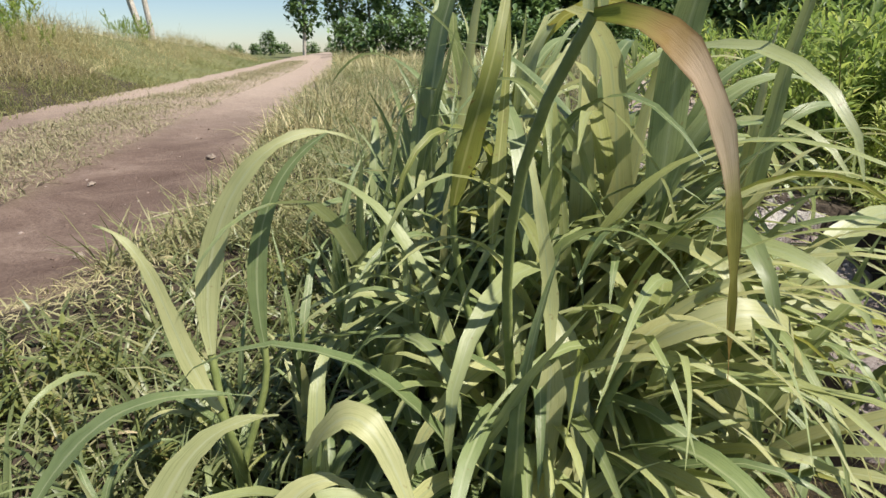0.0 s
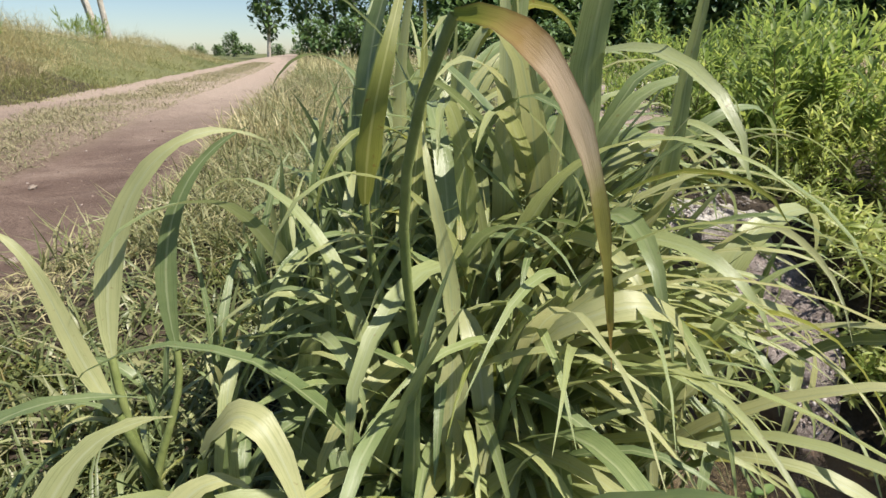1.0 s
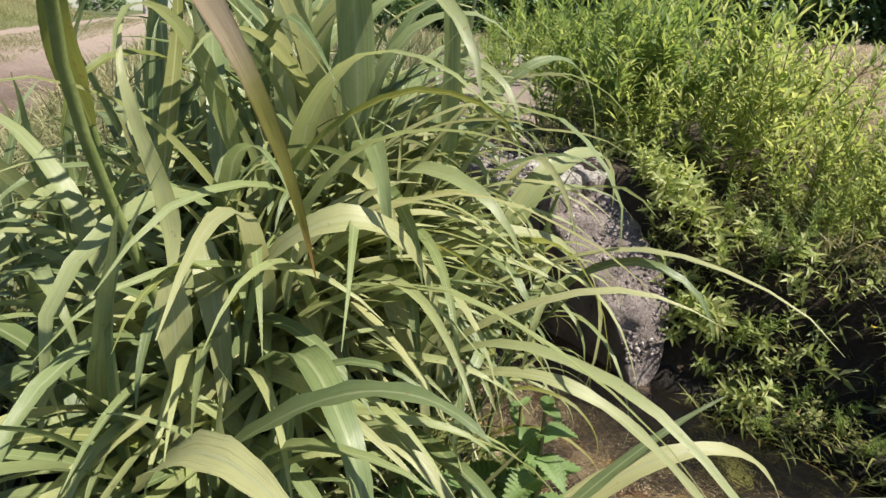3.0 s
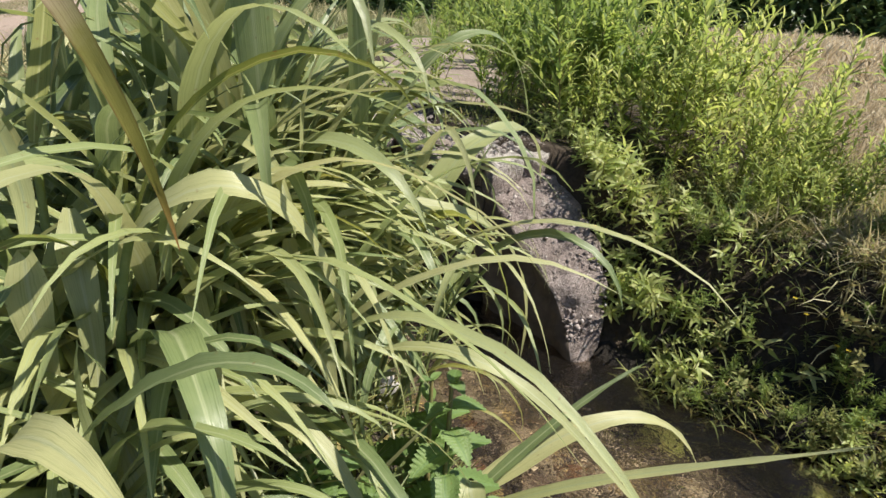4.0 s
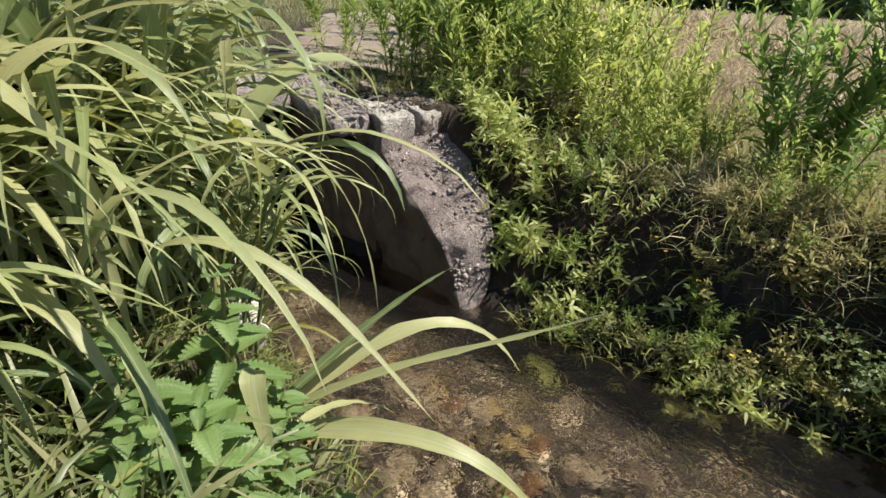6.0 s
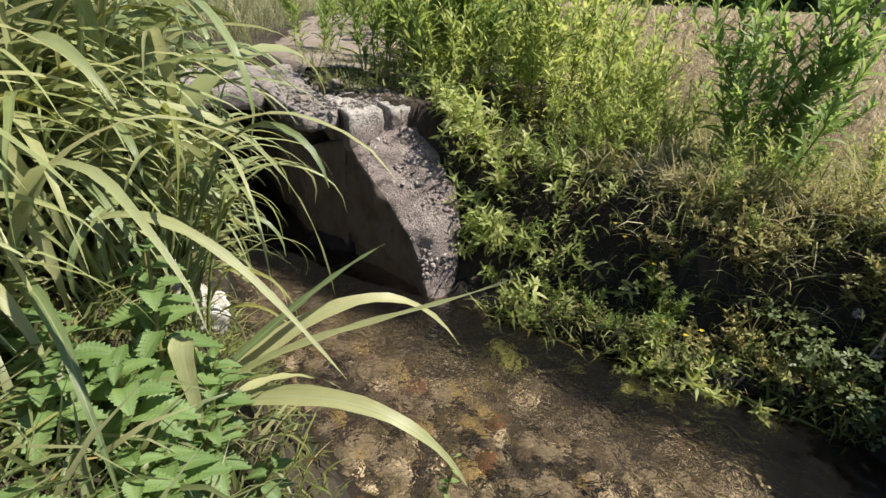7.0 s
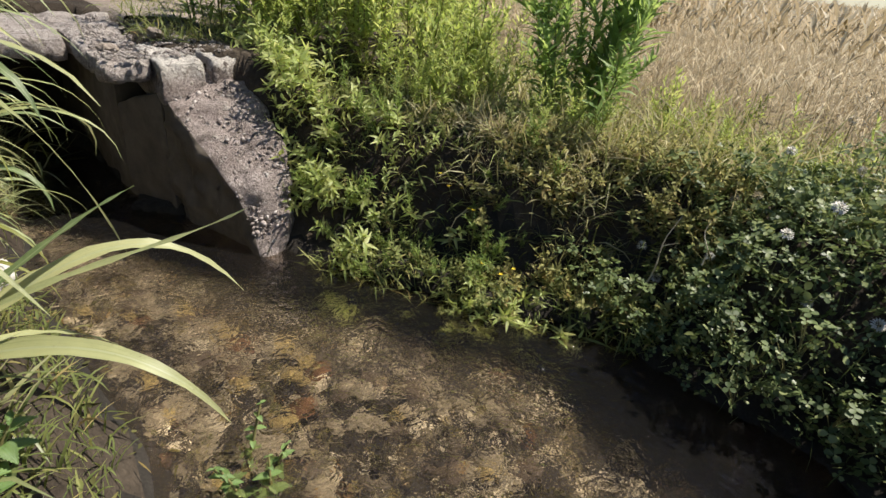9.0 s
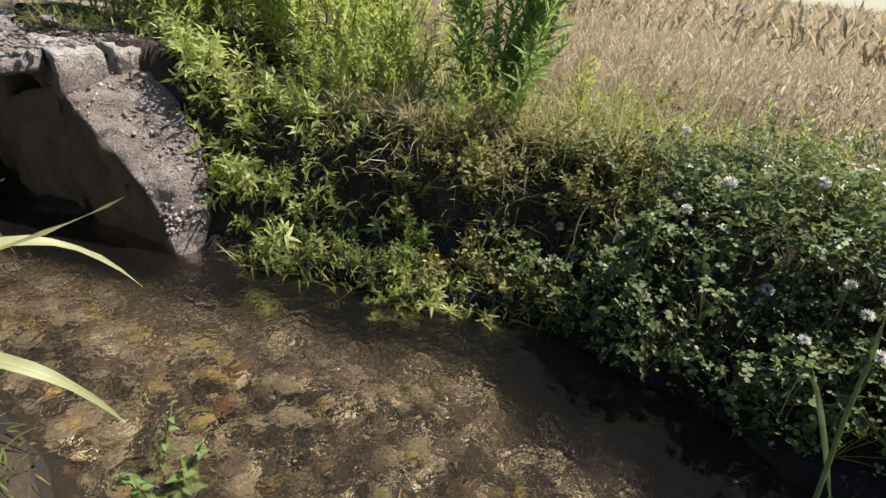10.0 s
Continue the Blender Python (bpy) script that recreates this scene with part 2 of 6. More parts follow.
def water_mat():
    m, t, b = nodes_of("shallow stream water")
    p = place_of(t)
    nz = math_of(t, "ADD", noise_tex(t, 20, 3, 0.5, p, 0.8), math_of(t, "MULTIPLY", noise_tex(t, 75, 2, 0.5, p, 0.5), 0.36))
    bn = t.nodes.new("ShaderNodeBump")
    bn.inputs["Strength"].default_value, bn.inputs["Distance"].default_value = 1.0, 0.021
    t.links.new(nz, bn.inputs["Height"])
    gl = t.nodes.new("ShaderNodeBsdfGlossy")
    gl.inputs["Roughness"].default_value = 0.02
    t.links.new(bn.outputs[0], gl.inputs["Normal"])
    tp = t.nodes.new("ShaderNodeBsdfRefraction")
    tp.inputs["Color"].default_value = (0.6, 0.535, 0.46, 1)
    tp.inputs["Roughness"].default_value, tp.inputs["IOR"].default_value = 0.02, 1.33
    t.links.new(bn.outputs[0], tp.inputs["Normal"])
    fr = t.nodes.new("ShaderNodeFresnel")
    fr.inputs["IOR"].default_value = 1.33
    t.links.new(bn.outputs[0], fr.inputs["Normal"])
    mx = t.nodes.new("ShaderNodeMixShader")
    t.links.new(fr.outputs[0], mx.inputs[0])
    t.links.new(tp.outputs[0], mx.inputs[1])
    t.links.new(gl.outputs[0], mx.inputs[2])
    # a little fine silt floats in it
    df = t.nodes.new("ShaderNodeBsdfDiffuse")
    df.inputs["Color"].default_value = (0.34, 0.31, 0.28, 1)
    haze = t.nodes.new("ShaderNodeMixShader")
    haze.inputs[0].default_value = 0.012
    t.links.new(mx.outputs[0], haze.inputs[1])
    t.links.new(df.outputs[0], haze.inputs[2])
    t.links.new(haze.outputs[0], t.nodes["Material Output"].inputs[0])
    return m


WATER = water_mat()



def bed_mat():
    """Wet pebbles, each its own colour, under patches of dark silt and ochre algae."""
    m, t, b = nodes_of("wet stones")
    p = place_of(t)
    rnd = t.nodes.new("ShaderNodeNewGeometry").outputs["Random Per Island"]
    col = ramp(t, rnd, [(0.0, (0.018, 0.015, 0.012)), (0.35, (0.05, 0.042, 0.034)), (0.55, (0.13, 0.112, 0.085)), (0.78, (0.31, 0.275, 0.2)), (0.95, (0.66, 0.61, 0.48)), (1.0, (0.17, 0.085, 0.045))])
    silt = ramp(t, noise_tex(t, 9.0, 4.0, 0.6, p, 0.9), [(0.41, (1, 1, 1)), (0.48, (0, 0, 0))])
    col = mix_col(t, math_of(t, "MULTIPLY", silt, 0.8), col, (0.022, 0.018, 0.015))
    algae = ramp(t, noise_tex(t, 15.0, 4.0, 0.6, p, 0.7), [(0.56, (0, 0, 0)), (0.66, (1, 1, 1))])
    col = mix_col(t, math_of(t, "MULTIPLY", algae, 0.6), col, (0.25, 0.2, 0.09))
    fine = noise_tex(t, 160.0, 3.0, 0.6, p)
    col = mix_col(t, 0.7, col, ramp(t, fine, [(0.3, (0.3, 0.28, 0.26)), (0.62, (1, 1, 1))]), "MULTIPLY")
    t.links.new(col, b.inputs["Base Color"])
    b.inputs["Roughness"].default_value = 0.7
    b.inputs["Specular IOR Level"].default_value = 0.15
    bump(t, b, fine, 0.6, 0.003)
    return m


BED = bed_mat()
MEADOW = leaf_mat("meadow grass", [(0.0, (0.1, 0.125, 0.045)), (0.55, (0.2, 0.205, 0.09)), (1.0, (0.37, 0.335, 0.18))], island=True, through=0.3, rough=0.55)
UNDER = leaf_mat("undergrowth leaf", [(0.0, (0.045, 0.075, 0.02)), (0.6, (0.11, 0.145, 0.042)), (0.9, (0.25, 0.25, 0.09)), (1.0, (0.36, 0.26, 0.12))], island=True, through=0.35, rough=0.6, spec=0.2)
ROAD_PALE = earth_mat("dusty pale earth", [(0.3, (0.25, 0.195, 0.155)), (0.7, (0.42, 0.355, 0.3))], 2.5, 0.012)
WALL = plain_mat("dark shed wall", (0.06, 0.065, 0.08), (0.1, 0.105, 0.12), 2, 0.7)
WEED_YELLOW = leaf_mat("yellow-green leaf", [(0.0, (0.17, 0.23, 0.05)), (0.5, (0.33, 0.39, 0.12)), (1.0, (0.5, 0.51, 0.23))], island=True, through=0.48, rough=0.5)


def browning_mat():
    """A dying leaf: pinkish pale middle with brown edges, still green at the foot and towards the end."""
    m, t, b = nodes_of("browning leaf")
    uv = t.nodes.new("ShaderNodeUVMap")
    sep = t.nodes.new("ShaderNodeSeparateXYZ")
    t.links.new(uv.outputs[0], sep.inputs[0])
    nz = noise_tex(t, 60, 4, 0.6, coords(t))
    v = math_of(t, "ADD", sep.outputs[1], math_of(t, "MULTIPLY", math_of(t, "SUBTRACT", nz, 0.5), 0.12))
    col = ramp(t, v, [(0.05, (0.25, 0.28, 0.05)), (0.2, (0.38, 0.25, 0.09)), (0.31, (0.62, 0.47, 0.33)), (0.5, (0.6, 0.48, 0.33)), (0.62, (0.33, 0.31, 0.09)), (0.85, (0.22, 0.21, 0.05)), (1.0, (0.28, 0.15, 0.06))])
    off = math_of(t, "ABSOLUTE", math_of(t, "SUBTRACT", math_of(t, "ADD", sep.outputs[0], math_of(t, "MULTIPLY", math_of(t, "SUBTRACT", nz, 0.5), 0.2)), 0.5))
    col = mix_col(t, math_of(t, "MULTIPLY", ramp(t, off, [(0.38, (0, 0, 0)), (0.5, (1, 1, 1))]), 0.65), col, (0.17, 0.10, 0.04))
    cmb = t.nodes.new("ShaderNodeCombineXYZ")
    t.links.new(math_of(t, "MULTIPLY", sep.outputs[0], 22.0), cmb.inputs[0])
    t.links.new(math_of(t, "MULTIPLY", sep.outputs[1], 5.0), cmb.inputs[1])
    streak = noise_tex(t, 1.0, 4.0, 0.65, cmb.outputs[0])
    col = mix_col(t, 0.55, col, ramp(t, streak, [(0.3, (0.5, 0.42, 0.34)), (0.5, (0.95, 0.93, 0.9)), (0.7, (1.0, 1.0, 1.0))]), "MULTIPLY")
    bump(t, b, streak, 0.4, 0.001)
    t.links.new(col, b.inputs["Base Color"])
    b.inputs["Roughness"].default_value = 0.6
    b.inputs["Specular IOR Level"].default_value = 0.15
    tr = t.nodes.new("ShaderNodeBsdfTranslucent")
    t.links.new(col, tr.inputs[0])
    mx = t.nodes.new("ShaderNodeMixShader")
    mx.inputs[0].default_value = 0.45
    t.links.new(b.outputs[0], mx.inputs[1])
    t.links.new(tr.outputs[0], mx.inputs[2])
    t.links.new(mx.outputs[0], t.nodes["Material Output"].inputs[0])
    return m


BROWNING = browning_mat()
FIELD = earth_mat("far green field", [(0.3, (0.09, 0.115, 0.045)), (0.7, (0.2, 0.2, 0.09))], 0.25, 0.05)
STUBBLE = earth_mat("ground under the wheat", [(0.3, (0.2, 0.16, 0.09)), (0.7, (0.36, 0.29, 0.18))], 0.6, 0.03)
ALGAE = leaf_mat("drowned weed", [(0.0, (0.02, 0.025, 0.012)), (0.5, (0.07, 0.075, 0.028)), (0.85, (0.16, 0.14, 0.05)), (1.0, (0.22, 0.13, 0.05))], island=True, through=0.2, rough=0.7, spec=0.1)
EDGE = leaf_mat("field edge grass", [(0.0, (0.13, 0.19, 0.045)), (0.45, (0.25, 0.27, 0.085)), (1.0, (0.45, 0.39, 0.21))], island=True, through=0.35, rough=0.6, spec=0.25)
WILLOW = leaf_mat("willow weed leaf", [(0.0, (0.1, 0.17, 0.05)), (0.5, (0.19, 0.28, 0.08)), (1.0, (0.34, 0.42, 0.14))], island=True, through=0.5, rough=0.5, spec=0.35)
MEDIAN = leaf_mat("trampled grass", [(0.0, (0.14, 0.145, 0.075)), (0.5, (0.23, 0.215, 0.125)), (1.0, (0.38, 0.335, 0.22))], island=True, through=0.25, rough=0.7, spec=0.2)
BANK_GREEN = leaf_mat("green bank grass", [(0.0, (0.115, 0.14, 0.05)), (0.6, (0.22, 0.23, 0.09)), (1.0, (0.38, 0.34, 0.17))], island=True, through=0.3, rough=0.6, spec=0.25)
BED_STONE = plain_mat("grey-brown bed stone", (0.09, 0.077, 0.057), (0.36, 0.32, 0.235), 2.5, 0.7, 0.02)
BED_OCHRE = plain_mat("ochre bed stone", (0.11, 0.085, 0.035), (0.46, 0.37, 0.17), 2.5, 0.7, 0.02)
BED_RUST = plain_mat("rusty bed stone", (0.07, 0.036, 0.02), (0.2, 0.11, 0.055), 2.5, 0.7, 0.02)
SHADED_SILT = earth_mat("stream silt with shade in its colour", [(0.3, (0.025, 0.022, 0.019)), (0.7, (0.06, 0.052, 0.042))], 6.0, 0.01)
GRIT = leaf_mat("road grit", [(0.0, (0.09, 0.06, 0.048)), (0.7, (0.2, 0.15, 0.125)), (1.0, (0.42, 0.37, 0.33))], island=True, through=0.0, rough=0.9, spec=0.1)
CREEPER = leaf_mat("creeping weed leaf", [(0.0, (0.1, 0.13, 0.035)), (0.5, (0.25, 0.25, 0.08)), (0.85, (0.4, 0.36, 0.14)), (1.0, (0.36, 0.22, 0.1))], island=True, through=0.4, rough=0.6, spec=0.25)

# ---- mesh tools ----
rng = np.random.default_rng(7)


def make_mesh(name, V, F, uv=None, mats=(), mat_index=None, smooth=True):
    """A mesh from vertex and face arrays; uv is one pair a vertex."""
    me = bpy.data.meshes.new(name)
    F = np.asarray(F)
    V = np.asarray(V, dtype=np.float32)
    n, k = F.shape
    me.vertices.add(len(V))
    me.vertices.foreach_set("co", V.ravel())
    me.loops.add(n * k)
    me.loops.foreach_set("vertex_index", F.astype(np.int32).ravel())
    me.polygons.add(n)
    me.polygons.foreach_set("loop_start", np.arange(0, n * k, k, dtype=np.int32))
    if uv is not None:
        lay = me.uv_layers.new(name="UVMap")
        lay.data.foreach_set("uv", np.asarray(uv, dtype=np.float32)[F.ravel()].ravel())
    for m in mats:
        me.materials.append(m)
    if mat_index is not None:
        me.polygons.foreach_set("material_index", np.asarray(mat_index, dtype=np.int32))
    me.polygons.foreach_set("use_smooth", np.full(n, smooth))
    me.update(calc_edges=True)
    me.validate()
    return me


def part(name, me, parent=None, label="", m=None):
    ob = new(name, me)
    if m is not None:
        ob.matrix_basis = m
    if parent is not None:
        ob.parent = parent
    if label:
        ob["label"] = label
    return ob


def bm_mesh(name, bm, mats, smooth=True):
    me = bpy.data.meshes.new(name)
    bm.to_mesh(me)
    bm.free()
    for mm in mats:
        me.materials.append(mm)
    me.polygons.foreach_set("use_smooth", np.full(len(me.polygons), smooth))
    return me


def blades(P, az, L, W, el0, bend, n=6, fold=0.25, twist=0.0, drift=0.0, power=0.7, wide=0.25, late=1.0):
    """Many ribbon leaves at once: each leaves P at the azimuth az (from +y to +x) and the elevation el0, and bends down by bend on its way.
    Three vertices a ring. Returns vertices, quads and uv."""
    P = np.atleast_2d(np.asarray(P, float))
    N = len(P)
    az, L, W, el0, bend, twist, drift = [np.broadcast_to(np.asarray(a, float), N)[:, None] for a in (az, L, W, el0, bend, twist, drift)]
    s = np.linspace(0, 1, n + 1)[None, :]
    mid = (s[:, 1:] + s[:, :-1]) / 2
    el = el0 - bend * mid ** late
    a = az + drift * mid
    step = np.stack([np.sin(a) * np.cos(el), np.cos(a) * np.cos(el), np.sin(el)], -1) * (L / n)[..., None]
    C = np.concatenate([P[:, None, :], P[:, None, :] + np.cumsum(step, 1)], 1)
    T = np.gradient(C, axis=1)
    T /= np.linalg.norm(T, axis=-1, keepdims=True) + 1e-9
    aa = az + drift * s
    S = np.stack([np.cos(aa), -np.sin(aa), 0 * aa], -1)
    S = S - (S * T).sum(-1, keepdims=True) * T
    S /= np.linalg.norm(S, axis=-1, keepdims=True) + 1e-9
    Nn = np.cross(S, T)
    tw = (twist * s)[..., None]
    S, Nn = S * np.cos(tw) + Nn * np.sin(tw), Nn * np.cos(tw) - S * np.sin(tw)
    prof = (np.clip(s / wide, 0, 1) ** 0.5 * 0.75 + 0.25) * np.clip((1 - s) / (1 - wide * 0.9), 0, 1) ** power
    prof = np.where(s > 0.999, 0.02, prof)
    w = (W * prof / 2)[..., None]
    left, right = C - S * w + Nn * w * fold, C + S * w + Nn * w * fold
    V = np.stack([left, C, right], 2).reshape(N, -1, 3)
    uv = np.stack([np.broadcast_to(np.array([0.0, 0.5, 1.0])[None, :], (n + 1, 3)), np.broadcast_to(s[0][:, None], (n + 1, 3))], -1).reshape(-1, 2)
    q = []
    for i in range(n):
        for j in range(2):
            o = i * 3 + j
            q.append((o, o + 1, o + 4, o + 3))
    q = np.array(q)
    F = (np.arange(N)[:, None, None] * (3 * (n + 1)) + q[None]).reshape(-1, 4)
    return V.reshape(-1, 3), F, np.tile(uv, (N, 1))


def joined(parts):
    """Joins arrays of (V, F, uv) or (V, F, uv, material index) with faces of one size."""
    V, F, U, M, o = [], [], [], [], 0
    for p in parts:
        V.append(p[0]), F.append(np.asarray(p[1]) + o), U.append(p[2])
        M.append(np.full(len(p[1]), p[3] if len(p) > 3 else 0))
        o += len(p[0])
    return np.concatenate(V), np.concatenate(F), np.concatenate(U), np.concatenate(M)


def tube(C, r, k=6):
    """A tapered tube along the points C with the radii r: vertices, quads, uv."""
    C = np.asarray(C, float)
    r = np.broadcast_to(np.asarray(r, float), len(C))
    T = np.gradient(C, axis=0)
    T /= np.linalg.norm(T, axis=1, keepdims=True) + 1e-9
    ref = np.array([0.31, 0.95, 0.05])
    S = np.cross(T, ref)
    S /= np.linalg.norm(S, axis=1, keepdims=True) + 1e-9
    B = np.cross(T, S)
    a = np.linspace(0, 2 * np.pi, k, endpoint=False)
    V = C[:, None] + r[:, None, None] * (np.cos(a)[None, :, None] * S[:, None] + np.sin(a)[None, :, None] * B[:, None])
    n = len(C)
    F = [(i * k + j, i * k + (j + 1) % k, (i + 1) * k + (j + 1) % k, (i + 1) * k + j) for i in range(n - 1) for j in range(k)]
    uv = np.stack([np.tile(np.arange(k) / k, n), np.repeat(np.arange(n) / max(n - 1, 1), k)], -1)
    return V.reshape(-1, 3), np.array(F), uv


def scatter(V, F, uv, mats):
    """Copies of one small piece, one a matrix (N x 3 x 4), as arrays."""
    N = len(mats)
    VV = np.einsum("nij,vj->nvi", mats[:, :, :3], V) + mats[:, None, :, 3]
    FF = (np.arange(N)[:, None, None] * len(V) + np.asarray(F)[None]).reshape(-1, len(F[0]))
    return VV.reshape(-1, 3), FF, np.tile(uv, (N, 1))


def frames(P, az, pitch, roll, size):
    """Matrices N x 3 x 4: turned by roll about y, pitched up about x, then to the azimuth az; size scales."""
    N = len(P)
    az, pitch, roll, size = [np.broadcast_to(np.asarray(a, float), N) for a in (az, pitch, roll, size)]
    ca, sa, cp, sp, cr, sr = np.cos(-az), np.sin(-az), np.cos(pitch), np.sin(pitch), np.cos(roll), np.sin(roll)
    z, o = np.zeros(N), np.ones(N)
    Rz = np.stack([ca, -sa, z, sa, ca, z, z, z, o], -1).reshape(N, 3, 3)
    Rx = np.stack([o, z, z, z, cp, -sp, z, sp, cp], -1).reshape(N, 3, 3)
    Ry = np.stack([cr, z, sr, z, o, z, -sr, z, cr], -1).reshape(N, 3, 3)
    A = Rz @ Rx @ Ry * size[:, None, None]
    return np.concatenate([A, np.asarray(P)[:, :, None]], 2)


# ---- the lie of the land ----
WATER_Z = -0.03


def smooth01(x):
    x = np.clip(x, 0, 1)
    return x * x * (3 - 2 * x)


def wobble(x, y, scale, seed=0):
    """Cheap smooth unevenness, -1 to 1."""
    return (np.sin(x * scale * 1.3 + 1.7 * seed + 2.1 * np.sin(y * scale * 0.7 + seed)) + np.sin(y * scale * 1.1 + 0.9 * seed + 1.6 * np.sin(x * scale * 0.9 + 2 * seed))
            + 0.6 * np.sin((x + y) * scale * 2.3 + seed * 3.1)) / 2.6


def ditch_left(y):
    return np.interp(y, [-3, -0.6, 0.0, 0.4, 0.75, 1.1, 1.45, 2.4], [0.25, 0.36, 0.44, 0.47, 0.41, 0.34, 0.34, 0.30])


def ditch_right(y):
    return np.interp(y, [-3, -0.5, -0.3, 0.2, 0.45, 0.7, 0.9, 1.25, 1.36, 2.4], [1.75, 1.54, 1.52, 1.49, 1.29, 1.11, 0.97, 0.83, 0.70, 0.58])


def shelf_right(y):
    """Width of the muddy shelf at the water's edge below the steep far bank."""
    return np.interp(y, [-3, -0.3, 0.0, 0.35, 0.7, 0.95, 1.1, 1.25, 1.36, 1.45, 1.55, 2.4], [0.1, 0.05, 0.04, 0.10, 0.12, 0.10, 0.10, 0.12, 0.22, 0.20, 0.06, 0.05])


def road_mid(y):
    """The middle of the dirt road's right-hand wheel track."""
    return np.interp(y, [-60, 0, 0.5, 0.85, 1.2, 1.75, 2.66, 4.66, 8.0, 12.1, 22.5, 36, 400], [-42, -1.72, -1.36, -1.16, -1.06, -1.12, -1.29, -1.72, -2.25, -2.95, -4.97, -7.6, -80])


def land(x, y):
    x, y = np.asarray(x, float), np.asarray(y, float)
    d = x - road_mid(y)                         # to the right of the near wheel track
    z = 0.42 + 0.012 * wobble(x, y, 2.1, 1) + 0.006 * wobble(x, y, 9, 2)
    z = z - 0.035 * np.exp(-(d / 0.33) ** 2) - 0.03 * np.exp(-((d + 1.45) / 0.3) ** 2)
    z = z + 0.05 * smooth01((d - 0.35) / 0.3) * smooth01((1.1 - d) / 0.5)
    bank = smooth01((-d - 1.7) / 2.5)
    z = z + bank * (0.75 + 0.12 * wobble(x, y, 0.5, 3)) * smooth01((34 - y) / 20)
    # beyond the ditch the wheat field lies lower
    field = smooth01((x - 1.55 - 0.25 * np.clip(y - 1.2, 0, 3)) / 1.2) * smooth01((d - 1.5) / 1.0)
    z = z - 0.25 * field
    z = z - 0.12 * smooth01((x - 1.02) / 0.3) * smooth01((1.55 - y) / 0.4) * (1 - field)
    # the ditch
    left, right = ditch_left(y), ditch_right(y)
    n = 0.03 * wobble(x, y, 6, 4)
    into_l = smooth01((x - left + 0.26 + n) / 0.42)
    out_r = x - right + 0.6 * n + 0.04 * wobble(x, y, 9, 7) + 0.015 * wobble(x, y, 23, 4)
    into_r = 1 - smooth01((out_r - shelf_right(y)) / np.interp(y, [-0.3, 0.2, 0.9, 1.3, 1.45], [0.2, 0.3, 0.3, 0.14, 0.1]))
    front = smooth01((2.45 - y) / 0.06)
    depth = np.minimum(into_l, into_r) * front
    bed = -0.105 - 0.08 * smooth01((x - right + 0.45) / 0.3) + 0.02 * wobble(x, y, 8, 5)
    shelf = 0.0 + 0.02 * wobble(x, y, 11, 8)
    bed = bed + (shelf - bed) * smooth01((out_r + 0.07) / 0.09)
    # the earth lies lower under the culvert's slabs
    z = z - 0.06 * smooth01((0.84 - x) / 0.04) * smooth01((x - 0.1) / 0.05) * smooth01((y - 1.25) / 0.05) * smooth01((2.4 - y) / 0.1)
    z = z * (1 - depth) + bed * depth
    return z


def axis_lines(lo, hi, step, far):
    core = list(np.arange(lo, hi + step / 2, step))
    out, s = [], step
    v = hi
    while v < far:
        s *= 1.13
        v += s
        out.append(v)
    back, s, v = [], step, lo
    while v > -far:
        s *= 1.13
        v -= s
        back.append(v)
    return np.array(back[::-1] + core + out)


gx, gy = axis_lines(-1.3, 2.6, 0.03, 900), axis_lines(-1.0, 2.4, 0.03, 900)
GX, GY = np.meshgrid(gx, gy, indexing="xy")
GZ = land(GX, GY)
far = np.hypot(GX, GY)
GZ = np.where(far > 60, GZ * np.clip(1 - (far - 60) / 200, 0, 1) + 0.3 * np.clip((far - 60) / 200, 0, 1), GZ)
GV = np.stack([GX, GY, GZ], -1).reshape(-1, 3)
nx = len(gx)
ii, jj = np.meshgrid(np.arange(nx - 1), np.arange(len(gy) - 1))
o = (jj * nx + ii).ravel()
GF = np.stack([o, o + 1, o + nx + 1, o + nx], -1)
mid = GV[GF].mean(1)
kind_of = np.where(np.hypot(mid[:, 0], mid[:, 1]) > 9, 1, 0)
kind_of = np.where((mid[:, 0] > 2.6 + 0.25 * np.clip(mid[:, 1] - 1.2, 0, 400)) & (mid[:, 1] > -60), 2, kind_of)
# far bank's foot: shade under the plants is put into the silt's colour
kind_of = np.where((mid[:, 2] < 0.12) & (mid[:, 0] > 0.95) & (mid[:, 1] < 0.9) & (mid[:, 1] > -60), 3, kind_of)
kind_of = np.where((mid[:, 2] < 0.0) & (np.abs(mid[:, 1]) < 60), 3, kind_of)
ground = tagged(new("ground", make_mesh("ground", GV, GF, mats=[SOIL, FIELD, STUBBLE, SHADED_SILT], mat_index=kind_of)), "brown bank and field soil under the plants", "ground", kind="structure")

# the farm road: two wheel tracks and the strip between them
ry = np.concatenate([-np.geomspace(2.05, 60, 50)[::-1], np.arange(-2.0, 9, 0.05), np.geomspace(9, 160, 90)])
ru = np.linspace(-1.85, 0.52, 60)
ragged = np.where(ru[None] > 0, 0.05, -0.05) * (np.abs(ru[None] + 0.665) / 1.2) ** 4 * wobble(ry[:, None] * 0, ry[:, None], 4, 5)
X = road_mid(ry)[:, None] + ru[None] + ragged
Y = np.repeat(ry[:, None], 60, 1)
edge = np.abs((ru[None] + 0.665) / 1.185)
Z = land(X, Y) + 0.010 + 0.005 * np.clip(Y - 3, 0, 30) - 0.03 * edge ** 14 + 0.004 * wobble(X, Y, 26, 7) + 0.002 * wobble(X, Y, 61, 3)
V = np.stack([X, Y, Z], -1).reshape(-1, 3)
ii, jj = np.meshgrid(np.arange(59), np.arange(len(ry) - 1))
o = (jj * 60 + ii).ravel()
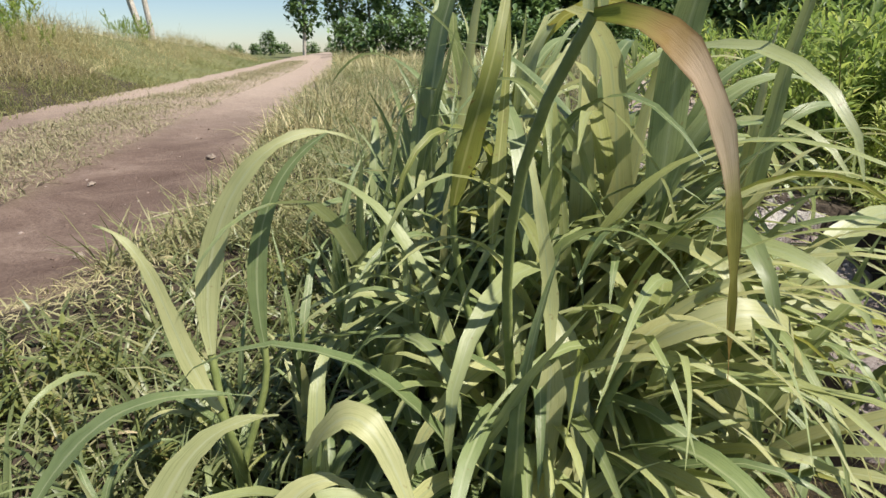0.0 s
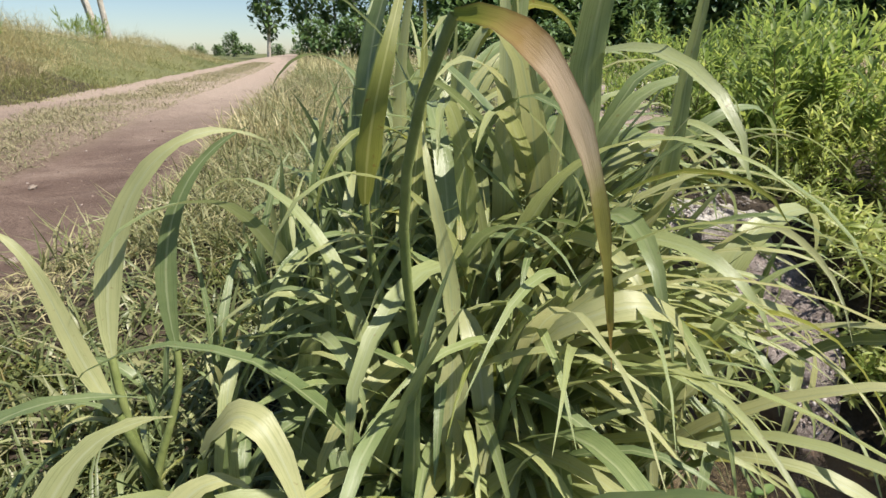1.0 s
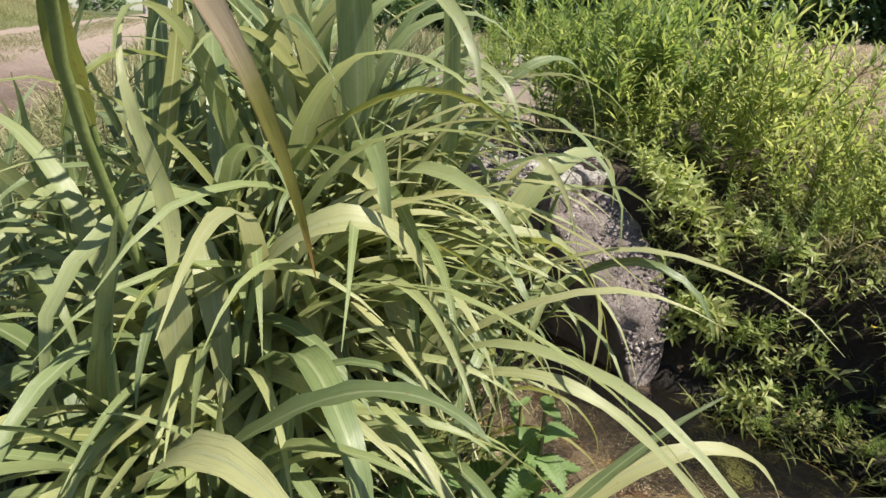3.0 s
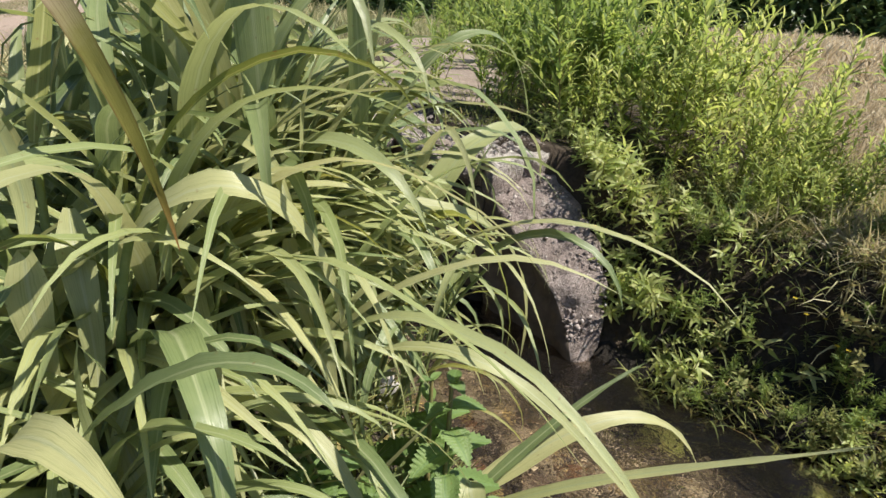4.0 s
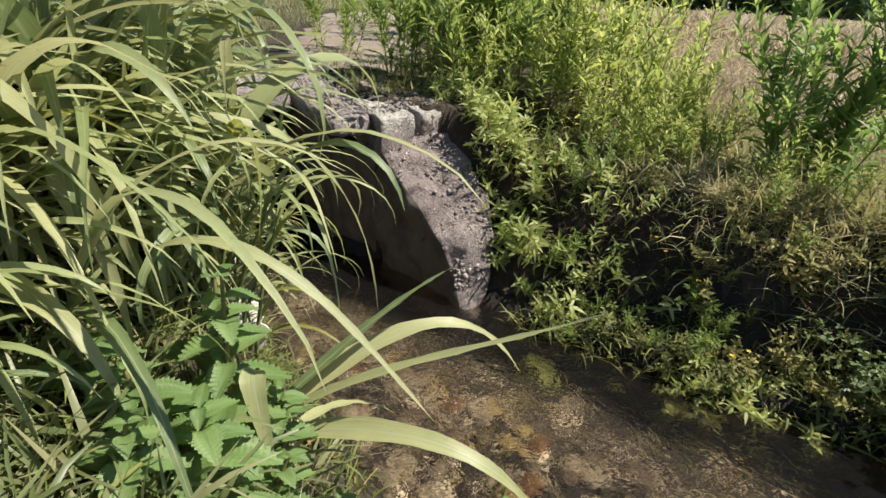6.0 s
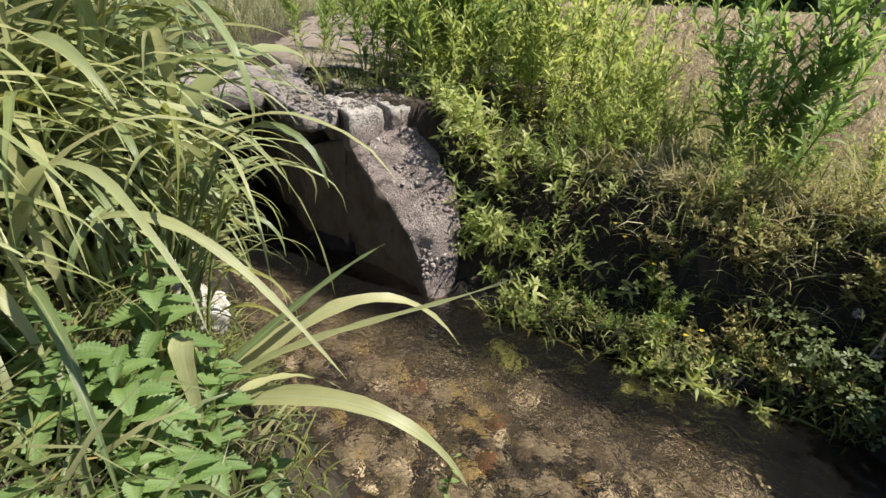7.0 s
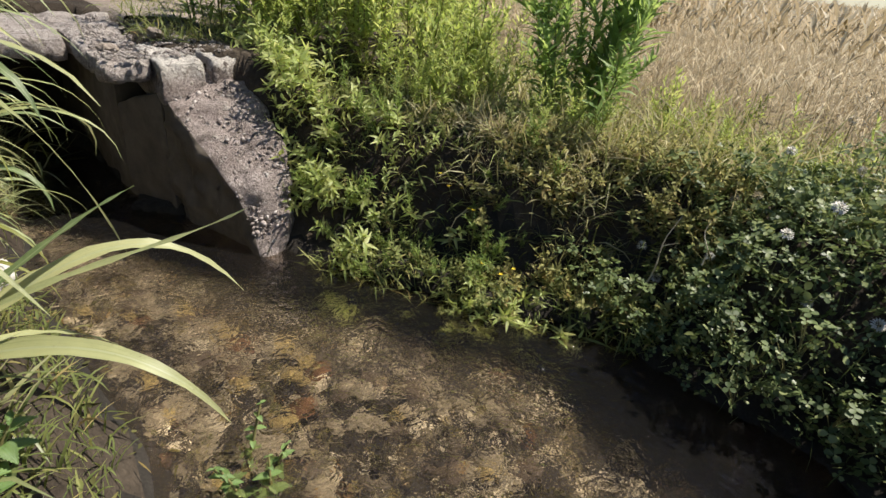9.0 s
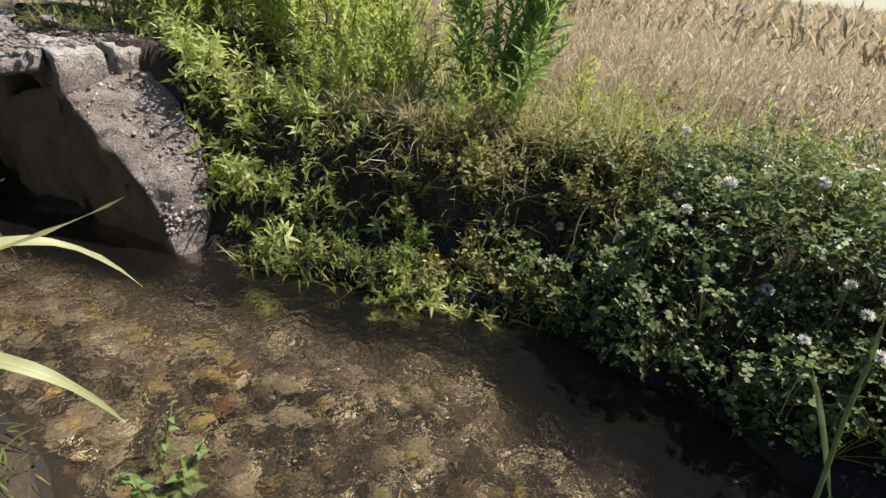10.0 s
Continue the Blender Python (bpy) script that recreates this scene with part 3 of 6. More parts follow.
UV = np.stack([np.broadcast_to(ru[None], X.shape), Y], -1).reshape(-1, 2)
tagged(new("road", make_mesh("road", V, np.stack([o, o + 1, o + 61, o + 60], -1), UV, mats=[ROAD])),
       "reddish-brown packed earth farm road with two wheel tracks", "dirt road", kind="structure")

# ---- the stream ----
wy = np.concatenate([np.arange(-40, -1.0, 0.5), np.arange(-1.0, 1.5, 0.008), np.arange(1.5, 2.35, 0.05)])
WN = 150
wu = np.linspace(0, 1, WN)
XL, XR = ditch_left(wy) - 0.3, ditch_right(wy) + 0.12
X = XL[:, None] + wu[None] * (XR - XL)[:, None]
Y = np.repeat(wy[:, None], WN, 1)
ripple = 0.0011 * wobble(X, Y, 38, 2) + 0.0009 * wobble(X - 0.4 * Y, Y + 0.3 * X, 83, 5) + 0.00045 * wobble(X + 0.6 * Y, Y - 0.5 * X, 170, 3)
V = np.stack([X, Y, WATER_Z + ripple * (0.55 + 0.45 * wobble(X, Y, 7, 4))], -1).reshape(-1, 3)
ii, jj = np.meshgrid(np.arange(WN - 1), np.arange(len(wy) - 1))
o = (jj * WN + ii).ravel()
stream = tagged(new("water", make_mesh("water", V, np.stack([o, o + 1, o + WN + 1, o + WN], -1), mats=[WATER])),
                "clear shallow brownish stream water in the ditch", "water", kind="structure")
stream.visible_shadow = False

# ---- the concrete culvert ----
def pebble_arrays():
    bm = bmesh.new()
    bmesh.ops.create_icosphere(bm, subdivisions=1, radius=1.0)
    V = np.array([v.co[:] for v in bm.verts])
    F = np.array([[v.index for v in f.verts] for f in bm.faces])
    bm.free()
    V = V * (1 + 0.16 * wobble(V[:, 0] * 2, V[:, 1] * 2 + V[:, 2], 3, 2))[:, None]
    return V * np.array([1.0, 0.75, 0.42]), F, np.zeros((len(V), 2))


def rough_block(corners, cuts, amount, seed, round_r=0.015):
    """A block with eight given corners (bottom four, then top four, anticlockwise), cut fine and roughened like broken concrete."""
    bm = bmesh.new()
    vs = [bm.verts.new(c) for c in corners]
    for f in ((3, 2, 1, 0), (4, 5, 6, 7), (0, 1, 5, 4), (1, 2, 6, 5), (2, 3, 7, 6), (3, 0, 4, 7)):
        bm.faces.new([vs[i] for i in f])
    return roughened(bm, cuts, amount, seed, round_r)


def roughened(bm, cuts, amount, seed, round_r):
    """Rounds the edges of a closed block, cuts it fine and roughens it."""
    bmesh.ops.bevel(bm, geom=bm.edges[:], offset=round_r, segments=2, affect="EDGES", profile=0.6)
    bmesh.ops.triangulate(bm, faces=bm.faces[:])
    for _ in range(cuts):
        long = [e for e in bm.edges if e.calc_length() > 0.02]
        if not long:
            break
        bmesh.ops.subdivide_edges(bm, edges=long, cuts=1)
        bmesh.ops.triangulate(bm, faces=[f for f in bm.faces if len(f.verts) > 3])
    bm.normal_update()
    for v in bm.verts:
        p = v.co * 12 + Vector((seed, 0, 0))
        q = v.co * 48 + Vector((seed, 3, 0))
        v.co += v.normal * (noise.noise(p) * amount + noise.noise(q) * amount * 0.3 + noise.noise(v.co * 25 + Vector((0, seed, 0))) * amount * 0.6)
    return bm


culvert = tagged(new("culvert"), "weathered grey concrete culvert with a sloping wing wall", "culvert")
culvert.location = (0.9, 1.3, -0.1)
cm = Matrix.Translation(culvert.location).inverted()


def slab(name, corners, amount, seed, label="", r=0.015, mat=None, cuts=6):
    part(name, bm_mesh(name, rough_block(corners, cuts, amount, seed, r), [mat or CONCRETE]), culvert, label, cm)


def loft(sections, foot, amount, seed):
    """A rough wall along its sections, each an inner and an outer point of its top edge, down to the height foot."""
    bm = bmesh.new()
    rings = []
    for p, q in sections:
        rings.append([bm.verts.new(c) for c in (p, q, (q[0], q[1], foot), (p[0], p[1], foot))])
    for r0, r1 in zip(rings, rings[1:]):
        for k in range(4):
            bm.faces.new((r0[k], r0[(k + 1) % 4], r1[(k + 1) % 4], r1[k]))
    bm.faces.new(rings[0][::-1])
    bm.faces.new(rings[-1])
    bmesh.ops.recalc_face_normals(bm, faces=bm.faces[:])
    return roughened(bm, 6, amount, seed, 0.012)


# wing wall, its pebbly top sloping down to the water
WING = [((0.787, 1.31, 0.345), (1.04, 1.43, 0.375)), ((0.809, 1.22, 0.284), (1.045, 1.25, 0.31)), ((0.858, 1.09, 0.195), (1.05, 1.10, 0.235)),
        ((0.889, 1.007, 0.119), (1.04, 1.0, 0.165)), ((0.912, 0.945, 0.015), (1.0, 0.94, 0.055)), ((0.92, 0.925, -0.05), (0.985, 0.92, -0.04))]
wing = loft(WING, -0.2, 0.017, 1.0)
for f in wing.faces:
    # inner side: cast smooth, shade put into its colour; the worn top is bare
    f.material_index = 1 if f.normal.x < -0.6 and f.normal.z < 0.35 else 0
part("wing_wall", bm_mesh("wing_wall", wing, [CONCRETE, SHADED_CONCRETE]), culvert, "sloping pebbly concrete wing wall", cm)
# the broken pale cap in two pieces with a gap between
for lo, hi, up, seed in ((0.0, 0.52, 0.0, 5.0), (0.64, 1.0, -0.006, 6.0)):
    def along(t, p, q, z):
        return (p[0] + (q[0] - p[0]) * t, p[1] + (q[1] - p[1]) * t, z)
    F0, F1, B0, B1 = (0.792, 1.258), (1.035, 1.375), (0.77, 1.52), (1.03, 1.58)
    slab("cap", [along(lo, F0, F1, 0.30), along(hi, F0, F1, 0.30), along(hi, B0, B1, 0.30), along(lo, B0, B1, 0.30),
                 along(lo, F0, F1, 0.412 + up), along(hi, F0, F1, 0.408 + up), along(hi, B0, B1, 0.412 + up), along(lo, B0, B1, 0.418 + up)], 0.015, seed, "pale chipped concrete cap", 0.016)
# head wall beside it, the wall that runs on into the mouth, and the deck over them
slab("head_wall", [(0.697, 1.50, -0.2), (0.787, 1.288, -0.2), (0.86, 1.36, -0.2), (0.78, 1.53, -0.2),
                   (0.697, 1.50, 0.262), (0.787, 1.288, 0.335), (0.86, 1.36, 0.335), (0.78, 1.53, 0.262)], 0.006, 11.0, "smooth brown concrete head wall with shade in its colour", mat=SHADED_CONCRETE)
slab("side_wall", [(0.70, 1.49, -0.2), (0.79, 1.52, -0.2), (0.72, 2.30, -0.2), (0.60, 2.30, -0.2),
                   (0.70, 1.49, 0.335), (0.79, 1.52, 0.335), (0.72, 2.30, 0.345), (0.60, 2.30, 0.345)], 0.007, 12.0, mat=SHADED_CONCRETE)
slab("deck", [(0.664, 1.30, 0.358), (0.78, 1.315, 0.358), (0.80, 2.32, 0.345), (0.57, 2.32, 0.345),
              (0.668, 1.315, 0.404), (0.78, 1.325, 0.406), (0.80, 2.32, 0.412), (0.57, 2.32, 0.412)], 0.014, 9.0, "pale broken concrete deck edge", mat=DULL_CONCRETE)
# slab added across the mouth to keep the water and wall below dark
slab("deck", [(0.16, 1.76, 0.346), (0.615, 1.70, 0.346), (0.60, 2.32, 0.34), (0.16, 2.32, 0.34),
              (0.16, 1.76, 0.408), (0.615, 1.70, 0.408), (0.60, 2.32, 0.41), (0.16, 2.32, 0.41)], 0.010, 19.0, "added concrete slab that keeps the culvert mouth dark", mat=DULL_CONCRETE)
LEFT_WALL = [((0.16, 1.80, 0.335), (0.30, 1.80, 0.335)), ((0.16, 1.45, 0.30), (0.31, 1.45, 0.29)), ((0.18, 1.18, 0.24), (0.31, 1.2, 0.22)), ((0.22, 0.98, 0.17), (0.335, 0.98, 0.15)),
             ((0.27, 0.80, 0.13), (0.365, 0.81, 0.10)), ((0.31, 0.69, 0.05), (0.375, 0.70, 0.02))]
part("wing_wall", bm_mesh("wing_wall", loft(LEFT_WALL, -0.2, 0.016, 14.0), [SUNLIT_CONCRETE]), culvert, "broken concrete wing wall, sunlight put into its pale colour", cm)
slab("back_wall", [(0.18, 2.30, -0.2), (0.98, 2.30, -0.2), (0.98, 2.38, -0.2), (0.18, 2.38, -0.2),
                   (0.18, 2.30, 0.33), (0.98, 2.30, 0.33), (0.98, 2.38, 0.33), (0.18, 2.38, 0.33)], 0.008, 18.0, mat=SOIL, cuts=4)
# pebbles set in the worn top of the wing wall
N = 460
t = rng.random(N) * (len(WING) - 2)
k = t.astype(int)
f = (t - k)[:, None]
W0, W1 = np.array([w[0] for w in WING]), np.array([w[1] for w in WING])
u = rng.random(N)[:, None]
P = (1 - u) * ((1 - f) * W0[k] + f * W0[k + 1]) + u * ((1 - f) * W1[k] + f * W1[k + 1])
size = 0.0025 + 0.0075 * rng.random(N) ** 2.4
P[:, 2] -= 0.1 * size
V, F, uv = scatter(*pebble_arrays(), frames(P, rng.uniform(0, 6.28, N), rng.normal(0.6, 0.5, N), rng.normal(0, 0.5, N), size))
agg = part("pebbles", make_mesh("pebbles", V, F, uv, mats=[AGGREGATE]), culvert, "white, mauve and dark pebbles set in concrete", cm)
agg["kind"] = "stuff"


# ---- stones ----
N = 20000
y = 1.7 - 3.2 * rng.random(N)
y[:3000] = -1.4 - 5 * rng.random(3000) ** 1.5
x = ditch_left(y) - 0.12 + rng.random(N) * (ditch_right(y) + 0.1 - ditch_left(y))
size = 0.005 + 0.023 * rng.random(N) ** 2.0
deep = (x < ditch_right(y) - 0.08 - 0.25 * rng.random(N)) & (land(x, y) < WATER_Z - 0.02)
x, y, size = x[deep], y[deep], size[deep]
N = len(x)
P = np.stack([x, y, land(x, y) - size * 0.1], -1)
bed = scatter(*pebble_arrays(), frames(P, rng.uniform(0, 6.28, N), rng.normal(0, 0.3, N), rng.normal(0, 0.3, N), size))
tagged(new("bed_stones", make_mesh("bed_stones", *bed, mats=[BED])), "brown and ochre pebbles under the shallow water", "pebbles", kind="stuff")


# larger stones on the bed, each by itself
STONE_MESHES = []
for k in range(5):
    bm = bmesh.new()
    bmesh.ops.create_icosphere(bm, subdivisions=2, radius=1.0)
    for v in bm.verts:
        q = v.co * 1.3 + Vector((k * 7.3, 1, 0))
        v.co *= 1 + 0.32 * noise.noise(q) + 0.12 * noise.noise(q * 3)
        v.co = Vector((v.co.x, v.co.y * 0.8, v.co.z * 0.5))
    STONE_MESHES.append(bm_mesh("stone", bm, [(STONE, BED_STONE, BED_STONE, BED_RUST, BED_OCHRE)[k]]))
for i in range(280):
    y = rng.uniform(-0.6, 1.0)
    lo, hi = float(ditch_left(y)) + 0.03, float(ditch_right(y)) - 0.3
    x = rng.uniform(lo, hi)
    r = rng.uniform(0.012, 0.03)
    if float(land(x, y)) > WATER_Z - 0.045:
        continue
    ob = tagged(new("stone", STONE_MESHES[(0, 1, 2, 4, 1, 2, 0, 4, 2, 1, 0, 2, 4, 3)[i % 14]]), ("rust-coloured" if i % 14 == 13 else "brown" if i % 14 in (0, 6, 10) else "ochre" if i % 14 in (3, 7, 12) else "grey-brown") + " rounded stone lying on the stream bed", "stone", group="stones on the stream bed")
    ob.matrix_basis = Matrix.Translation((x, y, float(land(x, y)) + 0.25 * r)) @ Matrix.Rotation(rng.uniform(0, 6.28), 4, "Z") @ Matrix.Rotation(rng.normal(0, 0.2), 4, "X") @ Matrix.Scale(r, 4)

# drowned leaves and threads of weed lying on the bed
N = 5000
y = rng.uniform(-1.4, 1.6, N)
x = ditch_left(y) - 0.05 + rng.random(N) * (ditch_right(y) + 0.02 - ditch_left(y))
keep = wobble(x, y, 9, 6) + 0.6 * wobble(x, y, 23, 2) + rng.normal(0, 0.3, N) > 0.0
x, y = x[keep], y[keep]
N = len(x)
dv = blades(np.stack([x, y, land(x, y) + rng.uniform(0.0, 0.03, N)], -1), rng.normal(3.4, 0.9, N), rng.uniform(0.012, 0.04, N), rng.uniform(0.002, 0.009, N), rng.uniform(-0.2, 0.5, N), rng.uniform(-0.3, 0.9, N), n=3, twist=rng.normal(0, 1, N), drift=rng.normal(0, 0.8, N))
tagged(new("drowned_weed", make_mesh("drowned_weed", *dv, mats=[ALGAE])), "brown and olive drowned weed on the stream bed", "water weed", kind="stuff")

# crumbs of concrete and earth on the culvert
N = 900
y = 1.29 + 0.9 * rng.random(N) ** 1.6
x = rng.uniform(0.66, 1.03, N)
keep = y > 1.30 + np.clip(x - 0.79, 0, 1) * 0.45
x, y = x[keep], y[keep]
N = len(x)
z = np.where((x > 0.8) & (y > 1.58), land(x, y) + 0.003, 0.419)
size = 0.003 + 0.009 * rng.random(N) ** 3
cr = scatter(*pebble_arrays(), frames(np.stack([x, y, z], -1), rng.uniform(0, 6.28, N), rng.normal(0, 0.3, N), rng.normal(0, 0.3, N), size))
tagged(new("rubble", make_mesh("rubble", *cr, mats=[DULL_CONCRETE])), "grey crumbs of broken concrete on the culvert deck", "rubble", kind="stuff")


def rock(x, y, z, sx, sy, sz, seed, mat, label, name="stone"):
    bm = bmesh.new()
    bmesh.ops.create_icosphere(bm, subdivisions=4, radius=1.0)
    for v in bm.verts:
        p = v.co * 1.4 + Vector((seed * 3.1, seed, 0))
        v.co *= 1 + 0.38 * noise.noise(p) + 0.16 * noise.noise(p * 3.5) + 0.06 * noise.noise(p * 9)
        v.co = Vector((v.co.x * sx, v.co.y * sy, v.co.z * sz))
    ob = tagged(new(name, bm_mesh(name, bm, [mat])), label, "stone", group="pale stones on the bank")
    ob.location = (x, y, z)
    ob.rotation_euler = (0.2 * math.sin(seed), 0.2, seed)
    return ob


for k, (x, y, sx, sy) in enumerate(((0.33, 0.98, 0.055, 0.04), (0.30, 1.2, 0.06, 0.05), (0.30, 0.80, 0.05, 0.04), (0.25, 1.35, 0.07, 0.05), (0.37, 0.72, 0.035, 0.03),
                                    (0.24, 0.92, 0.06, 0.05), (0.38, 0.88, 0.03, 0.025), (0.26, 1.08, 0.05, 0.06), (0.34, 0.62, 0.03, 0.028))):
    rock(x, y, float(land(x, y)) + 0.008, sx, sy, 0.032 + 0.01 * (k % 3), k + 1.3, STONE_PALE, "pale broken stone on the wet bank below the grass")
rock(0.335, 0.84, 0.13, 0.04, 0.06, 0.07, 9.7, STONE_PALE, "tall pale broken stone on the wet bank below the grass")
for k, (x, y, r) in enumerate(((-0.70, 1.50, 0.016), (-1.02, 2.3, 0.02), (-0.62, 1.16, 0.014), (-1.3, 1.9, 0.012), (-0.86, 1.15, 0.012), (0.70, 1.44, 0.02), (0.86, 1.66, 0.022))):
    rock(x, y, (0.415 if x > 0.3 and y < 1.55 else float(land(x, y)) + 0.008) + r * 0.3, r * 1.3, r, r * 0.7, k + 20.1, ROAD_PALE, "small dusty stone on the road edge")

N = 1500
y = -0.2 + 7 * rng.random(N) ** 1.6
x = road_mid(y) + rng.uniform(-1.6, 0.45, N)
size = 0.002 + 0.008 * rng.random(N) ** 4
gr = scatter(*pebble_arrays(), frames(np.stack([x, y, land(x, y) + 0.011 + 0.005 * np.clip(y - 3, 0, 30)], -1), rng.uniform(0, 6.28, N), rng.normal(0, 0.3, N), rng.normal(0, 0.3, N), size))
tagged(new("gravel", make_mesh("gravel", *gr, mats=[GRIT])), "loose reddish crumbs and grit on the earth road", "gravel", kind="stuff")

# pale ground beyond the culvert
px, py = np.meshgrid(np.linspace(-1, 1, 30), np.linspace(0, 1, 40))
Y = 2.1 + py * 5.5
X = 0.95 + 0.28 * (Y - 2.1) + px * (0.42 + 0.07 * wobble(Y, Y * 0.6 + px, 5, 2) + 0.14 * py) * np.clip(py * 9, 0.15, 1) ** 0.5 * np.clip((1 - py) * 7, 0.15, 1) ** 0.5
Z = land(X, Y) + 0.015 - 0.03 * np.abs(px) ** 6
jj, ii = np.meshgrid(np.arange(39), np.arange(29), indexing="ij")
o = (jj * 30 + ii).ravel()
tagged(new("path", make_mesh("path", np.stack([X, Y, Z], -1).reshape(-1, 3), np.stack([o, o + 1, o + 31, o + 30], -1), mats=[ROAD_PALE])),
       "pale dusty footpath beyond the culvert", "path", kind="structure")
kerb = rough_block([(-0.25, -0.09, -0.05), (0.25, -0.09, -0.05), (0.25, 0.09, -0.05), (-0.25, 0.09, -0.05), (-0.25, -0.09, 0.09), (0.25, -0.09, 0.09), (0.25, 0.09, 0.09), (-0.25, 0.09, 0.09)], 4, 0.01, 30.0)
ob = tagged(new("concrete_block", bm_mesh("concrete_block", kerb, [CONCRETE])), "grey concrete block lying beside the dusty path", "block")
ob.matrix_basis = pose(2.35, 5.6, float(land(2.35, 5.6)), 0, 0, 20)

# ---- the broad-leaved grass on the near bank ----
def leaf_mesh(L, W, el0, bend, twist=0.0, drift=0.0, mat=None, late=1.0, n=12, fold=0.28, power=0.75, wide=0.2):
    V, F, uv = blades([(0, 0, 0)], 0.0, L, W, el0, bend, n=n, fold=fold, twist=twist, drift=drift, late=late, power=power, wide=wide)
    V = V + 0.0025 * np.stack([wobble(V[:, 1], V[:, 2], 25, L * 9), wobble(V[:, 2], V[:, 0], 30, L * 7), wobble(V[:, 1], V[:, 0] + V[:, 2], 30, L * 5)], -1) * np.clip(uv[:, 1:2] * 4, 0, 1)
    return make_mesh("leaf", V, F, uv, [mat or G])


# two paler leaves; part of that paleness is sunlight put into the colour
PALE_G = leaf_mat("pale grass leaf", [(0.0, (0.28, 0.3, 0.14)), (1.0, (0.4, 0.4, 0.2))], through=0.34, rough=0.4, rib=(0.4, 0.42, 0.25))
MID_G = leaf_mat("grass leaf with sunlight in its colour", [(0.0, (0.19, 0.24, 0.095)), (0.6, (0.29, 0.325, 0.14)), (1.0, (0.4, 0.41, 0.185))], through=0.34, rough=0.38, rib=(0.36, 0.4, 0.22))
LEAVES = []
for i in range(30):
    LEAVES.append(leaf_mesh(rng.uniform(0.24, 0.42), rng.uniform(0.023, 0.038), radians(rng.uniform(50, 82)), radians(rng.uniform(60, 180)),
                            rng.uniform(-0.6, 0.6), rng.uniform(-0.5, 0.5), late=rng.uniform(1.1, 2.2)))
STIFF = [leaf_mesh(rng.uniform(0.22, 0.36), rng.uniform(0.015, 0.024), radians(rng.uniform(66, 86)), radians(rng.uniform(10, 60)),
                   rng.uniform(-1.5, 1.5), rng.uniform(-0.4, 0.4), late=1.8) for i in range(14)]
HANGING = [leaf_mesh(rng.uniform(0.28, 0.42), rng.uniform(0.015, 0.025), radians(rng.uniform(35, 65)), radians(rng.uniform(125, 160)), rng.uniform(-0.8, 0.8), rng.uniform(-0.3, 0.3), mat=MID_G if i % 3 else G_TURN, late=rng.uniform(1.0, 1.7), power=1.0) for i in range(12)]
PALE_HANGING = [leaf_mesh(rng.uniform(0.28, 0.42), rng.uniform(0.016, 0.027), radians(rng.uniform(35, 65)), radians(rng.uniform(110, 150)), rng.uniform(-0.8, 0.8), rng.uniform(-0.3, 0.3), mat=MID_G if i % 2 else PALE_G, late=rng.uniform(1.0, 1.7), power=1.0) for i in range(10)]
WITHERED = [leaf_mesh(rng.uniform(0.16, 0.28), 0.012, radians(40), radians(rng.uniform(90, 150)), rng.uniform(-3, 3), 0.6, mat=G_DRY) for i in range(6)]
TURNING = [leaf_mesh(rng.uniform(0.2, 0.34), 0.017, radians(70), radians(rng.uniform(110, 180)), rng.uniform(-2, 2), 0.5, mat=G_TURN, late=1.6) for i in range(5)]


def turn_to(az, tilt=0.0):
    return Matrix.Rotation(-az, 4, "Z") @ Matrix.Rotation(tilt, 4, "X")


def grass_plant(x, y, height, lean_az, lean, leaves, stiff=0.3, spread=3.14, label="", size=1.0, stock=None):
    """One tall grass plant: a jointed stem and leaves that spring from it on two sides."""
    z = float(land(x, y)) - 0.01
    root = tagged(new("grass_plant"), label or "tall green grass plant with broad arching leaves on the bank", "grass", group="tall grass on the bank")
    root.location = (x, y, z)
    s = np.linspace(0, 1, 7)
    side = np.array([math.sin(lean_az), math.cos(lean_az)])
    off = lean * height * s ** 1.7
    C = np.stack([side[0] * off, side[1] * off, height * s], -1)
    V, F, uv = tube(C, 0.0052 * (1 - 0.45 * s) * size, 6)
    part("stem", make_mesh("stem", V, F, uv, [G_STEM]), root)
    base = rng.uniform(0, 6.28)
    for i in range(leaves):
        t = (0.12 + 0.88 * (i + 0.5) / leaves)
        p = [np.interp(t, s, C[:, k]) for k in range(3)]
        az = base + math.pi * (i % 2) + rng.normal(0, 0.5)
        dev = (az - lean_az + math.pi) % (2 * math.pi) - math.pi
        az = lean_az + dev * spread / math.pi
        r = rng.random()
        if r < 0.05 and t < 0.6:
            me = WITHERED[rng.integers(len(WITHERED))]
        elif r < 0.075:
            me = TURNING[rng.integers(len(TURNING))]
        elif r < stiff + 0.07:
            me = STIFF[rng.integers(len(STIFF))]
        else:
            me = (stock or LEAVES)[rng.integers(len(stock or LEAVES))]
        k = size * rng.uniform(0.75, 1.15) * (0.8 + 0.35 * t)
        part("leaf", me, root, "", Matrix.Translation(p) @ turn_to(az, rng.normal(0, 0.12)) @ Matrix.Scale(k, 4))
    return root


